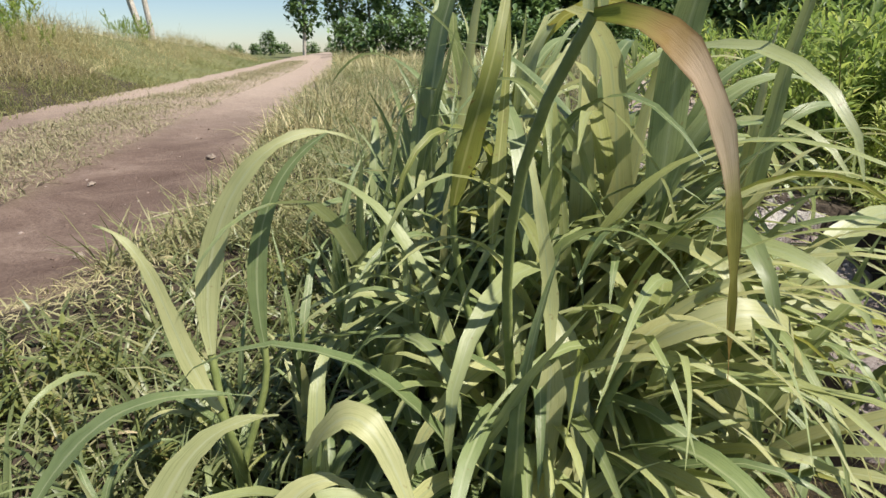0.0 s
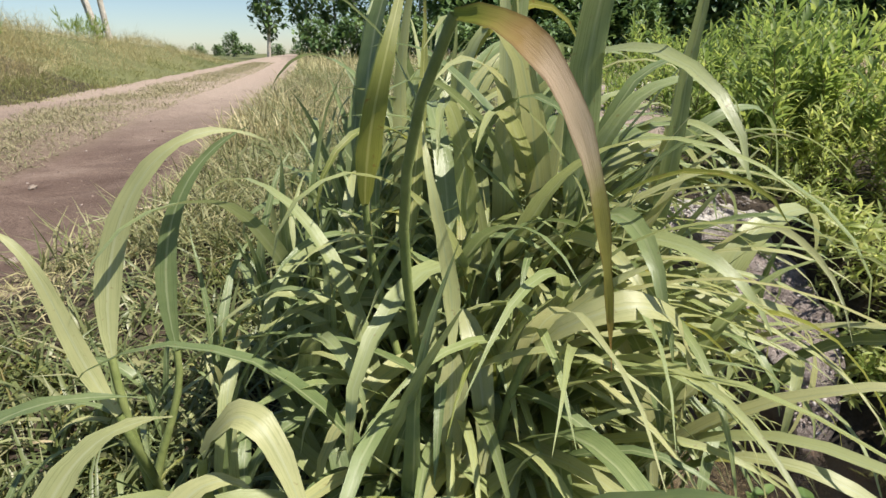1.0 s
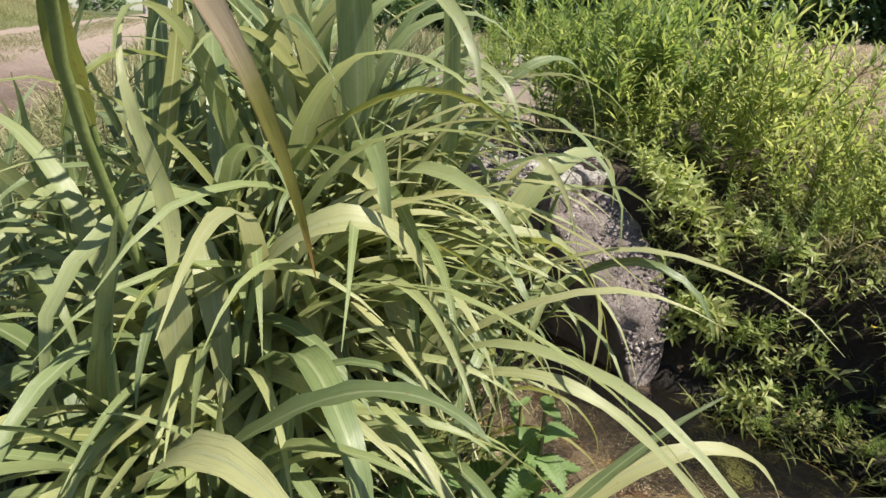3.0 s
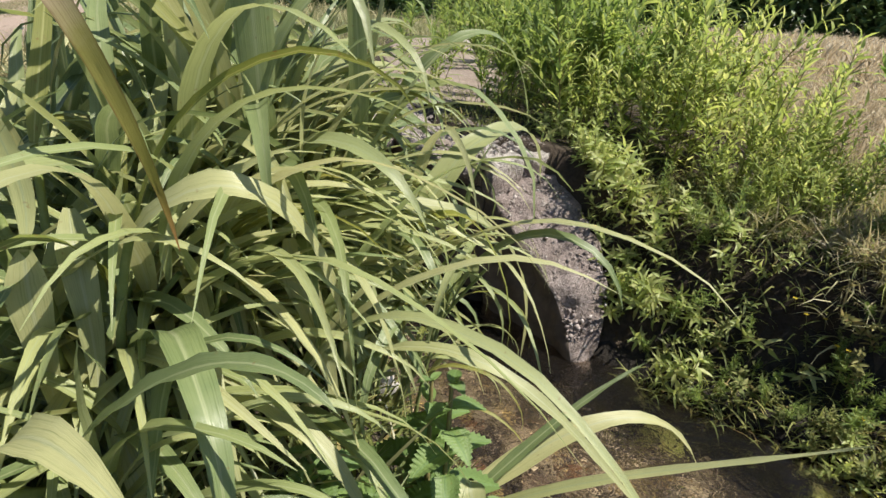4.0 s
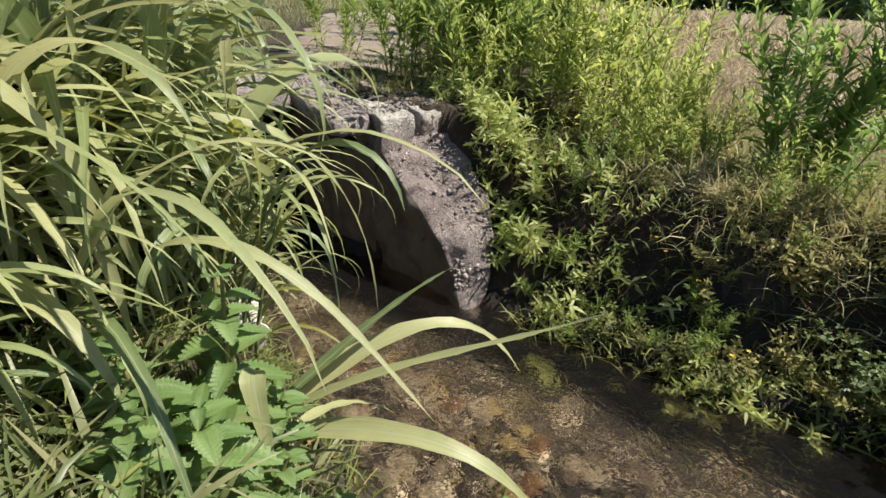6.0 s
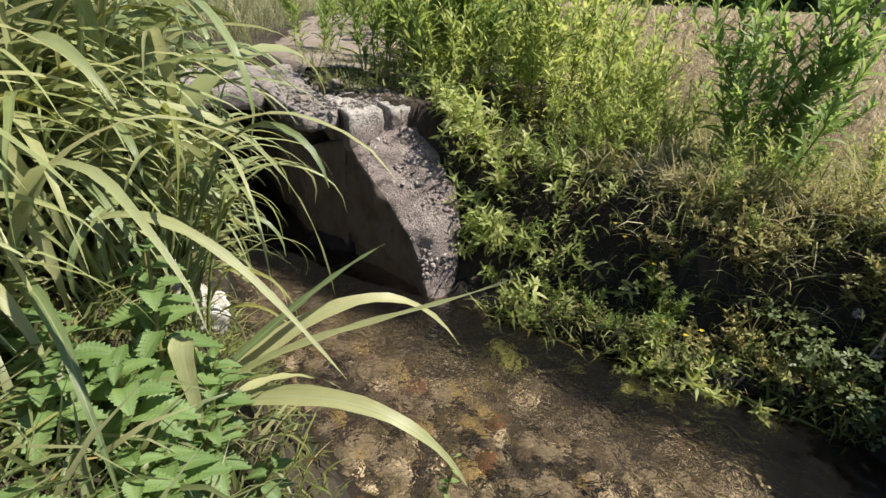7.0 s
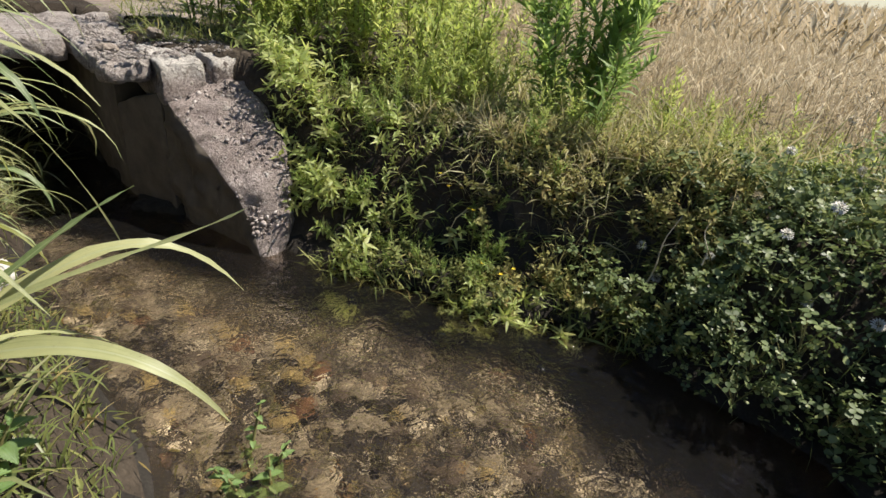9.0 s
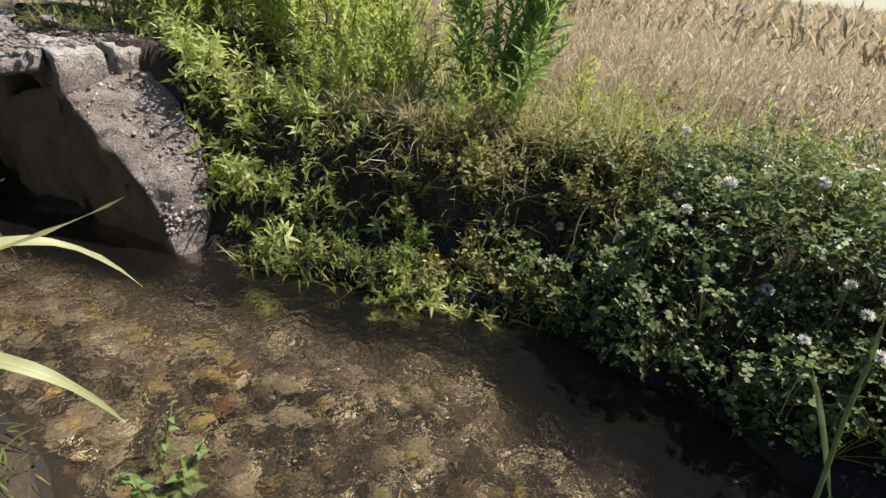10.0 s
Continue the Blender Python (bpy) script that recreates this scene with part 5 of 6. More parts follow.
# strip between the wheel tracks
N = 70000
y = -1 + 22 * rng.random(N) ** 1.7
d = -0.79 + 0.42 * np.clip(rng.normal(0, 0.6, N), -1.15, 1.15)
x = road_mid(y) + d
keep = (wobble(x, y, 2.2, 8) + 0.7 * wobble(x, y, 6.1, 3) + rng.normal(0, 0.35, N) > -1.1 + 0.9 * np.clip(np.abs(d + 0.79) - 0.32, 0, 1))
P = on_land(x[keep], y[keep], -0.008)
P[:, 2] += 0.005 * np.clip(P[:, 1] - 3, 0, 30)
n = len(P)
clump = np.clip(0.6 + 0.6 * wobble(P[:, 0], P[:, 1], 4.3, 6), 0.3, 1.4)
cover("median_grass", "dry trampled grass between the wheel tracks", "grass", P, rng.uniform(0.035, 0.10, n) * clump, rng.uniform(0.003, 0.008, n), np.radians(rng.uniform(10, 75, n)), np.radians(rng.uniform(10, 90, n)), MEDIAN, n=2)
# bank across the road: green at its foot, tall straw above
N = 46000
y = 0.5 + 26 * rng.random(N) ** 1.3
back = rng.gamma(2.0, 1.1, N)
y[:16000] = rng.uniform(1.5, 9.0, 16000)
back[:16000] = rng.uniform(0.0, 2.2, 16000)
x = road_mid(y) - 1.62 - back
P = on_land(x, y)
clump = np.clip(0.75 + 0.6 * wobble(x, y, 1.7, 2) + 0.35 * wobble(x, y, 4.9, 7), 0.25, 1.7)
tall = clump * np.clip(0.35 + back * 0.5, 0.3, 1.4)
low = (back < 0.9 + 0.5 * wobble(x, y, 1.1, 4))
for pick, name, mat, label in ((~low, "bank_grass", STRAW, "tall straw-coloured grass with green clumps on the road bank"), (low, "bank_grass", BANK_GREEN, "low green grass at the foot of the road bank")):
    n = int(pick.sum())
    V, F, uv = blades(P[pick], rng.normal(2.2, 1.4, n), rng.uniform(0.10, 0.42, n) * tall[pick], rng.uniform(0.004, 0.011, n), np.radians(rng.uniform(35, 88, n)), np.radians(rng.uniform(10, 120, n)), n=2, twist=rng.normal(0, 0.9, n), drift=rng.normal(0, 0.6, n))
    tagged(new(name, make_mesh(name, V, F, uv, [mat])), label, "grass", kind="stuff")


# the same rough grass goes on down the ditch, on both banks
N = 18000
y = -0.2 - 9 * rng.random(N) ** 1.5
x = np.where(rng.random(N) < 0.6, ditch_left(y) - (ditch_left(y) - road_mid(y) - 0.5) * rng.random(N), ditch_right(y) + np.where(y > -1.3, 0.7, 0.1) + 1.6 * rng.random(N))
P = on_land(x, y)
P[:, 2] = np.maximum(P[:, 2], WATER_Z)
cover("verge_grass", "rough green grass along both sides of the ditch", "grass", P, rng.uniform(0.06, 0.2, N), rng.uniform(0.003, 0.008, N), np.radians(rng.uniform(40, 85, N)), np.radians(rng.uniform(20, 110, N)), FINE, n=2)
N = 9000
y = 1.0 - 12 * rng.random(N) ** 1.2
x = road_mid(y) - 1.9 - rng.gamma(2.0, 1.0, N)
cover("bank_grass", "straw-coloured and green grass on the road bank", "grass", on_land(x, y), rng.uniform(0.1, 0.34, N), rng.uniform(0.004, 0.009, N), np.radians(rng.uniform(35, 88, N)), np.radians(rng.uniform(10, 120, N)), STRAW, n=2)


# trampled weeds and litter on the earth behind the culvert's deck
N = 2600
x, y = rng.uniform(0.82, 1.5, N), 1.58 + 1.0 * rng.random(N) ** 1.2
keep = wobble(x, y, 7, 3) + rng.normal(0, 0.4, N) > -0.2
P = on_land(x[keep], y[keep], 0.0)
n = len(P)
cover("grass_litter", "sparse trampled grass behind the culvert deck", "grass", P, rng.uniform(0.02, 0.11, n), rng.uniform(0.002, 0.006, n), np.radians(rng.uniform(10, 80, n)), np.radians(rng.uniform(0, 100, n)), UNDER, n=3)


# low plants on the near bank down to the water
N = 5000
y = rng.uniform(-0.6, 1.0, N)
x = ditch_left(y) + 0.04 - 0.34 * rng.random(N)
P = on_land(x, y)
cover("waterside_grass", "short green grass on the near bank by the water", "grass", P, rng.uniform(0.02, 0.09, N), rng.uniform(0.002, 0.006, N), np.radians(rng.uniform(20, 85, N)), np.radians(rng.uniform(20, 120, N)), UNDER)


# ---- tall narrow-leaved weeds on the far bank ----
def shoot_mesh(h, n_leaves, leaf_l, leaf_w, mat, bare=0.1, curve=0.1, branches=4, spread=0.0):
    """A stem with leaves all round it and some side shoots: the stem's mesh and the leaves' mesh."""
    s = np.linspace(0, 1, 7)
    C = np.stack([curve * h * s ** 2, 0.03 * h * np.sin(4 * s), h * s], -1)
    tubes, lvs = [tube(C, 0.0032 * (1 - 0.7 * s), 5)], []

    def leafed(C, count, scale, lo):
        t = lo + (1 - lo) * np.linspace(0, 1, count) ** 0.85
        P = np.stack([np.interp(t, np.linspace(0, 1, len(C)), C[:, k]) for k in range(3)], -1)
        L = leaf_l * scale * (1.1 - 0.5 * t ** 2) * rng.uniform(0.7, 1.2, count)
        lvs.append(blades(P, np.arange(count) * 2.4 + rng.normal(0, 0.4, count), L, leaf_w * rng.uniform(0.8, 1.2, count) * (1.1 - 0.35 * t),
                          np.radians(rng.uniform(15, 55, count) + 28 * t ** 2 - spread), np.radians(rng.uniform(5, 70, count)), n=3, fold=0.3, power=0.6, wide=0.35,
                          twist=rng.normal(0, 0.5, count)))

    leafed(C, n_leaves, 1.0, bare)
    for i in range(branches):
        t = rng.uniform(0.25, 0.75)
        p = np.array([np.interp(t, s, C[:, k]) for k in range(3)])
        a, ln = rng.uniform(0, 6.28), h * rng.uniform(0.22, 0.4)
        q = np.linspace(0, 1, 5)[:, None]
        D = p + q * ln * np.array([0.5 * math.sin(a), 0.5 * math.cos(a), 0.35]) + q ** 2 * ln * np.array([0, 0, 0.45])
        tubes.append(tube(D, 0.0017 * (1 - 0.6 * q[:, 0]), 4))
        leafed(D, n_leaves // 3, 0.8, 0.1)
    lv = joined([(*p, 0) for p in lvs] + [(*p, 1) for p in tubes[1:]])
    return make_mesh("stem", *tubes[0], mats=[WEED_STEM]), make_mesh("leaves", *lv[:3], mats=[mat, WEED_STEM], mat_index=lv[3])


SHOOTS = [shoot_mesh(rng.uniform(0.42, 0.6), 42, 0.105, 0.0165, WEED, 0.08, rng.uniform(-0.1, 0.2), 3, -6) for i in range(8)]
SHOOTS_WILLOW = [shoot_mesh(rng.uniform(0.5, 0.66), 64, 0.10, 0.017, WILLOW, 0.02, rng.uniform(-0.05, 0.15), 2, -10) for i in range(6)]
SHOOTS_PALE = [shoot_mesh(rng.uniform(0.34, 0.52), 34, 0.085, 0.0145, WEED_PALE, 0.12, rng.uniform(-0.1, 0.25), 3, -6) for i in range(8)]
SHOOTS_BROAD = [shoot_mesh(rng.uniform(0.12, 0.19), 10, 0.082, 0.019, WEED_YELLOW, 0.1, rng.uniform(0.1, 0.5), 1, 10) for i in range(8)]
SHOOTS_LOW = [shoot_mesh(rng.uniform(0.08, 0.16), 18, 0.032, 0.011, UNDER, 0.05, rng.uniform(0.1, 0.5), 2, 15) for i in range(6)]


def weed(x, y, stems, radius, kinds, size=1.0, lean=0.25, name="weed", label="", category="weed", lean_to=None):
    root = tagged(new(name), label, category)
    z = float(land(x, y)) - 0.01
    root.location = (x, y, z)
    for i in range(stems):
        a, r = rng.uniform(0, 6.28), radius * math.sqrt(rng.random())
        px, py = r * math.sin(a), r * math.cos(a)
        st, lv = kinds[rng.integers(len(kinds))]
        k = size * rng.uniform(0.65, 1.1)
        pz = float(land(x + px, y + py)) - z - 0.01
        tilt = -lean * rng.uniform(0.2, 1) * (0.3 + r / radius)
        if lean_to is not None and rng.random() < 0.75:
            a = lean_to + rng.normal(0, 0.5)
        s = part("stem", st, root, "", Matrix.Translation((px, py, pz)) @ turn_to(a, tilt) @ Matrix.Rotation(rng.uniform(0, 6.28), 4, "Z") @ Matrix.Scale(k, 4))
        part("leaves", lv, s)
    return root


DARK = "bushy dark-green weed with narrow willow-like leaves on the bank"
PALE = "yellow-green bushy weed with fine narrow leaves on the bank"
for x, y, s, r, k in ((1.27, 1.62, 15, 0.15, 0.95), (1.52, 1.75, 13, 0.18, 1.0), (1.12, 1.95, 9, 0.12, 0.85), (1.45, 2.25, 12, 0.2, 1.0),
                      (1.95, 2.6, 13, 0.25, 1.1), (1.02, 2.75, 9, 0.12, 0.8), (2.3, 3.3, 13, 0.3, 1.2), (1.75, 3.6, 13, 0.3, 1.1),
                      (2.9, 4.3, 13, 0.35, 1.3), (2.1, 4.8, 12, 0.35, 1.2), (3.4, 5.6, 13, 0.4, 1.4)):
    weed(x, y, s, r, SHOOTS, k, 0.3, "weed", DARK)
weed(1.80, 0.70, 13, 0.10, SHOOTS_WILLOW, 1.0, 0.34, "weed", "tall dark-green willow-leaved weed standing on the bank")
for x, y, s, r, k in ((1.40, 1.33, 10, 0.10, 0.75), (1.52, 1.34, 13, 0.15, 1.0), (1.70, 1.55, 12, 0.16, 1.0), (1.66, 1.10, 7, 0.06, 0.95),
                      (2.2, 0.55, 9, 0.16, 0.55), (2.15, 0.2, 9, 0.16, 0.5), 
                      (2.3, 2.1, 9, 0.2, 0.7), (2.5, 2.6, 9, 0.25, 0.8), (2.1, -0.15, 9, 0.14, 0.5), (2.05, -0.5, 9, 0.14, 0.55), (1.17, 1.47, 8, 0.06, 0.55), (1.13, 1.40, 6, 0.03, 0.42), (1.40, 1.24, 8, 0.08, 0.6), (1.50, 1.14, 9, 0.10, 0.7), (1.62, 0.98, 7, 0.08, 0.62), (1.74, 0.95, 8, 0.08, 0.62),
                      (1.85, 1.45, 12, 0.14, 0.9), (1.98, 1.72, 12, 0.16, 0.95), (2.05, 1.35, 10, 0.14, 0.7), (1.75, 1.9, 12, 0.16, 1.0), (1.42, 1.5, 13, 0.13, 1.0), (1.24, 1.62, 10, 0.09, 0.8), (1.80, 1.18, 5, 0.05, 0.75)):
    weed(x, y, max(4, int(s * 0.58)), r, SHOOTS_PALE, k, 0.35, "weed", PALE)
for i in range(15):
    t = i / 14
    x, y = 1.085 + 0.03 * t + rng.uniform(0.0, 0.07), 1.30 - 0.5 * t
    weed(x, y, int(rng.integers(3, 6)), 0.04, SHOOTS_BROAD, rng.uniform(0.5, 0.75), 1.3, "weed", "pale yellow-green leafy knotweed spilling beside the wing wall", lean_to=4.2)
for i in range(40):
    y = rng.uniform(0.10, 1.2)
    x = float(ditch_right(y)) + rng.uniform(-0.02, 0.62 if y > 0.5 else 0.45)
    if x < 1.13 and y > 0.86:
        continue
    weed(x, y, int(rng.integers(6, 11)), 0.08, SHOOTS_LOW, rng.uniform(0.45, 0.85), 0.8, "weed", "low dark-green creeping weed on the shaded bank", lean_to=4.2)
for i in range(9):
    y = rng.uniform(0.25, 0.80)
    x = float(ditch_right(y)) + rng.uniform(-0.05, 0.03)
    weed(x, y, 6, 0.05, SHOOTS_BROAD, rng.uniform(0.35, 0.55), 1.2, "weed", "small pale leafy weed trailing into the water", lean_to=4.3)
for i in range(9):
    y = rng.uniform(0.66, 1.05)
    x = 1.16 + rng.uniform(0.0, 0.16)
    weed(x, y, 3, 0.05, SHOOTS_BROAD, rng.uniform(0.4, 0.6), 1.2, "weed", "leafy yellow-green knotweed on the steep bank", lean_to=4.0)
for i in range(30):
    x, y = rng.uniform(-0.62, -0.05), rng.uniform(0.22, 0.95)
    weed(x, y, int(rng.integers(3, 7)), 0.04, SHOOTS_LOW, rng.uniform(0.4, 0.75), 0.6, "weed", "small leafy green weed among the low grass")
for x, y, k in ((1.50, 1.0, 0.5), (1.58, 0.92, 0.5), (1.66, 0.9, 0.5), (1.68, 0.72, 0.4), (1.62, 0.64, 0.34), (1.40, 1.10, 0.45), (1.64, 1.02, 0.7), (1.70, 0.56, 0.36), (1.98, 0.52, 0.5), (1.44, 0.92, 0.42), (1.55, 0.95, 0.5), (1.40, 1.0, 0.4), (2.02, 0.30, 0.42), (1.98, 0.12, 0.36), (2.0, -0.08, 0.36), (1.95, -0.25, 0.34)):
    weed(x, y, 5, 0.04, SHOOTS_PALE, k, 0.4, "weed", "small yellow-green weed on the brow of the bank")
CREEP = [shoot_mesh(rng.uniform(0.07, 0.13), 14, 0.026, 0.009, CREEPER, 0.05, rng.uniform(0.2, 0.7), 2, 15) for i in range(6)]
for i in range(16):
    x, y = rng.uniform(1.56, 1.9), rng.uniform(0.2, 0.56)
    weed(x, y, int(rng.integers(4, 7)), 0.06, CREEP, rng.uniform(0.8, 1.2), 0.9, "weed", "creeping weed with yellowing leaves over the bank's edge", lean_to=4.2)
for i in range(22):
    y = rng.uniform(0.16, 0.62)
    x = float(ditch_right(y)) + 0.02 + 0.42 * rng.random() ** 1.3
    weed(x, y, int(rng.integers(4, 8)), 0.06, CREEP, rng.uniform(0.6, 1.1), 0.9, "weed", "low creeping weed with yellowing leaves on the bank", lean_to=4.2)
for i in range(20):
    y = rng.uniform(0.5, 1.12)
    x = float(ditch_right(y)) + rng.uniform(0.08, 0.36)
    if x < 1.16 and y > 0.86:
        continue
    weed(x, y, int(rng.integers(2, 5)), 0.06, SHOOTS, rng.uniform(0.16, 0.27), 0.7, "weed", "small dark-green leafy weed on the steep bank", lean_to=4.3)
for i in range(9):
    y = 1.02 + 0.035 * i
    weed(1.105 + 0.02 * (i % 3), y, 5, 0.03, SHOOTS_BROAD, rng.uniform(0.5, 0.7), 1.2, "weed", "leafy knotweed leaning over the edge of the wing wall", lean_to=4.5)
# weeds crowding against the cap and the upper end of the wing wall
for x, y, k in ((1.11, 1.46, 0.9), (1.14, 1.34, 0.85), (1.18, 1.55, 1.0), (1.20, 1.40, 0.95), (1.12, 1.60, 0.9), (1.22, 1.28, 0.85), (1.15, 1.24, 0.7), (1.09, 1.52, 0.8)):
    weed(x + 0.02, y, 4, 0.05, SHOOTS_BROAD, 0.7 * k, 0.7, "weed", "leafy yellow-green knotweed against the culvert cap", lean_to=4.4)
# rough grass and small leaves over the bank's slope
N = 9000
y = rng.uniform(-0.2, 1.45, N)
x = ditch_right(y) - 0.02 + 0.85 * rng.random(N) ** 1.1
keep = ~((x < 1.12) & (y > 0.84)) & ((y > 0.12) | (x > ditch_right(y) + 0.3))
P = on_land(x[keep], y[keep], 0.01)
P[:, 2] = np.maximum(P[:, 2], WATER_Z - 0.01)
n = len(P)
cover("bank_grass", "short rough grass and leaves on the shaded bank", "grass", P, rng.uniform(0.03, 0.11, n), rng.uniform(0.002, 0.008, n), np.radians(rng.uniform(20, 85, n)), np.radians(rng.uniform(20, 120, n)), UNDER)
# a dry patch at the foot of the tall weed
N = 1500
a, r = rng.uniform(0, 6.28, N), 0.14 * np.sqrt(rng.random(N))
P = on_land(1.60 + 1.1 * r * np.sin(a), 0.77 + r * np.cos(a), 0.0)
cover("dry_grass", "straw-brown dead grass on the bank top", "grass", P, rng.uniform(0.03, 0.10, N), rng.uniform(0.002, 0.004, N), np.radians(rng.uniform(10, 70, N)), np.radians(rng.uniform(0, 80, N)), WHEAT, n=3)
# dry grass along the brow of the bank
N = 2600
k = rng.integers(0, 6, N)
a, q = rng.uniform(0, 6.28, N), np.sqrt(rng.random(N))
x = np.array([1.46, 1.60, 1.50, 1.74, 1.62, 1.80])[k] + 0.12 * q * np.sin(a)
y = np.array([0.92, 0.80, 0.66, 0.60, 0.52, 0.45])[k] + 0.08 * q * np.cos(a)
P = on_land(x, y, 0.0)
cover("dry_grass", "straw-brown and yellowing grass on the brow of the bank", "grass", P, rng.uniform(0.03, 0.13, N), rng.uniform(0.002, 0.005, N), np.radians(rng.uniform(10, 80, N)), np.radians(rng.uniform(0, 100, N)), STRAW, n=3)
for name, mat, label, N in (("dry_grass", STRAW, "tan and yellowing grass over the bank's edge", 2600), ("edge_grass", EDGE, "yellow-green grass over the bank's edge", 2200)):
    x, y = rng.uniform(1.48, 2.1, N), rng.uniform(0.12, 0.85, N)
    keep = (wobble(x, y, 9, 5) + rng.normal(0, 0.4, N) > -0.2) & (x > ditch_right(y) + 0.22)
    P = on_land(x[keep], y[keep], 0.0)
    n = len(P)
    cover(name, label, "grass", P, rng.uniform(0.04, 0.16, n), rng.uniform(0.002, 0.005, n), np.radians(rng.uniform(15, 85, n)), np.radians(rng.uniform(0, 110, n)), mat, n=3)
# reeds and bushes on the road bank
for x, y, k in ((-6.3, 8.2, 1.1), (-6.6, 8.8, 1.2), (-6.9, 12.5, 1.0), (-7.2, 13.2, 1.1), (-5.6, 7.4, 0.9)):
    weed(x, y, 9, 0.35, SHOOTS, k, 0.25, "weed", "tall green reed-like weed on the road bank")


# ---- meadow between the road and the far trees ----
N = 32000
y = 2.4 + 22 * rng.random(N) ** 1.5
x = road_mid(y) + 1.9 + (0.5 + 0.9 * y) * rng.random(N) ** 0.8
on_path = np.abs(x - 0.95 - 0.28 * (y - 2.1)) < 0.5
keep = ~(on_path & (y < 7.6)) & ~((x > 2.3 + 0.25 * (y - 1.2)) & (x < 400) & (y < 9))
P = on_land(x[keep], y[keep])
n = len(P)
cover("meadow_grass", "grey-green meadow grass beyond the ditch", "grass", P, rng.uniform(0.10, 0.36, n), rng.uniform(0.005, 0.011, n), np.radians(rng.uniform(55, 88, n)), np.radians(rng.uniform(10, 80, n)), MEADOW, n=2)


# taller rough grass and brush in front of the far trees
N = 7000
y = 9 + 19 * rng.random(N)
x = road_mid(y) + 0.7 + 13 * rng.random(N) ** 1.3
keep = wobble(x, y, 0.9, 3) + 0.6 * wobble(x, y, 2.7, 6) + rng.normal(0, 0.4, N) > -0.3
P = on_land(x[keep], y[keep])
n = len(P)
cover("dry_grass", "tall yellowing grass before the far trees", "grass", P, rng.uniform(0.25, 0.75, n) * np.clip(0.7 + 0.5 * wobble(P[:, 0], P[:, 1], 1.3, 9), 0.3, 1.2), rng.uniform(0.012, 0.03, n), np.radians(rng.uniform(50, 88, n)), np.radians(rng.uniform(10, 100, n)), STRAW, n=2)


# ---- clover ----
def clover_leaf():
    """Three rounded leaflets at the end of a stalk's tip."""
    V, F, U, o = [], [], [], 0
    for k in range(3):
        a = k * 2.094
        for (u, v, z) in ((0, 0, 0), (-0.36, 0.42, 0.06), (0, 0.5, 0.0), (0.36, 0.42, 0.06), (-0.3, 0.86, 0.05), (0, 0.92, -0.02), (0.3, 0.86, 0.05)):
            V.append((u * math.cos(a) + v * math.sin(a), -u * math.sin(a) + v * math.cos(a), z))
            U.append((u + 0.5, v))
        F += [(o, o + 2, o + 1, o + 1), (o, o + 3, o + 2, o + 2), (o + 1, o + 2, o + 5, o + 4), (o + 2, o + 3, o + 6, o + 5)]
        o += 7
    tri = []
    for f in F:
        tri += [f[:3]] if f[2] == f[3] else [f[:3], (f[0], f[2], f[3])]
    return np.array(V), np.array(tri), np.array(U)


N = 16500
y = -1.6 + 2.0 * rng.random(N) ** 0.75
u = rng.random(N) ** 1.15
x = ditch_right(y) - 0.045 + 0.05 * wobble(y, y * 0.3, 7, 2) + u * (0.85 - 0.5 * np.clip(y, 0, 1)) * np.clip((y + 1.75) * 2.5, 0.4, 1)
lump = 0.5 + 0.5 * wobble(x, y, 13, 3)
top = (0.17 + 0.14 * np.clip(u * 3.0, 0, 1) ** 0.7) * (1 - 0.5 * np.clip(y / 0.5, 0, 1)) * (0.6 + 0.55 * lump)
z = np.maximum(land(x, y) * 0.5, WATER_Z) + top * rng.random(N) ** 0.35
x = x - 0.22 * np.clip(z - 0.1, 0, 0.2) * (1 - np.clip(u * 2.5, 0, 1))
z = np.maximum(z, WATER_Z + 0.008)
sparse = ((z > 0.13) | (rng.random(N) < 0.6) | (u > 0.45)) & (wobble(x + z, y - z, 17, 5) + 0.5 * wobble(x, y + z, 31, 9) + rng.normal(0, 0.25, N) > -0.22 + 0.6 * np.clip((y - 0.08) * 6 + (u - 0.35) * 1.4 * (y > 0), 0, 3))
x, y, z, u = x[sparse], y[sparse], z[sparse], u[sparse]
N = len(x)
size = rng.uniform(0.006, 0.013, N) * (1 + 0.6 * (rng.random(N) < 0.25))
over = np.maximum(z, land(x, y) + 0.006 + 0.03 * (np.arange(N) * 0.618 % 1.0))
cv = scatter(*clover_leaf(), frames(np.stack([x, y, over], -1), rng.uniform(0, 6.28, N), rng.normal(0.1, 0.55, N), rng.normal(0, 0.55, N), size))
tagged(new("clover", make_mesh("clover", *cv, mats=[CLOVER])), "dense dark-green clover hanging over the water", "clover", kind="stuff")
# a lower layer that hides the soil of the bank
low = np.random.default_rng(77)
M = 9000
yl = low.uniform(-1.5, 0.22, M)
ul = low.random(M)
xl = ditch_right(yl) - 0.03 + 0.05 * wobble(yl, yl * 0.3, 7, 2) + ul * 0.75
zl = np.maximum(land(xl, yl), WATER_Z) + 0.01 + 0.1 * low.random(M)
thin = wobble(xl, yl + zl, 15, 8) + low.normal(0, 0.3, M) > -0.3 + 2.5 * np.clip(yl - 0.05, 0, 1)
xl, yl, zl = xl[thin], yl[thin], zl[thin]
M = len(xl)
lv = scatter(*clover_leaf(), frames(np.stack([xl, yl, zl], -1), low.uniform(0, 6.28, M), low.normal(-0.1, 0.6, M), low.normal(-0.3, 0.6, M), low.uniform(0.008, 0.017, M)))
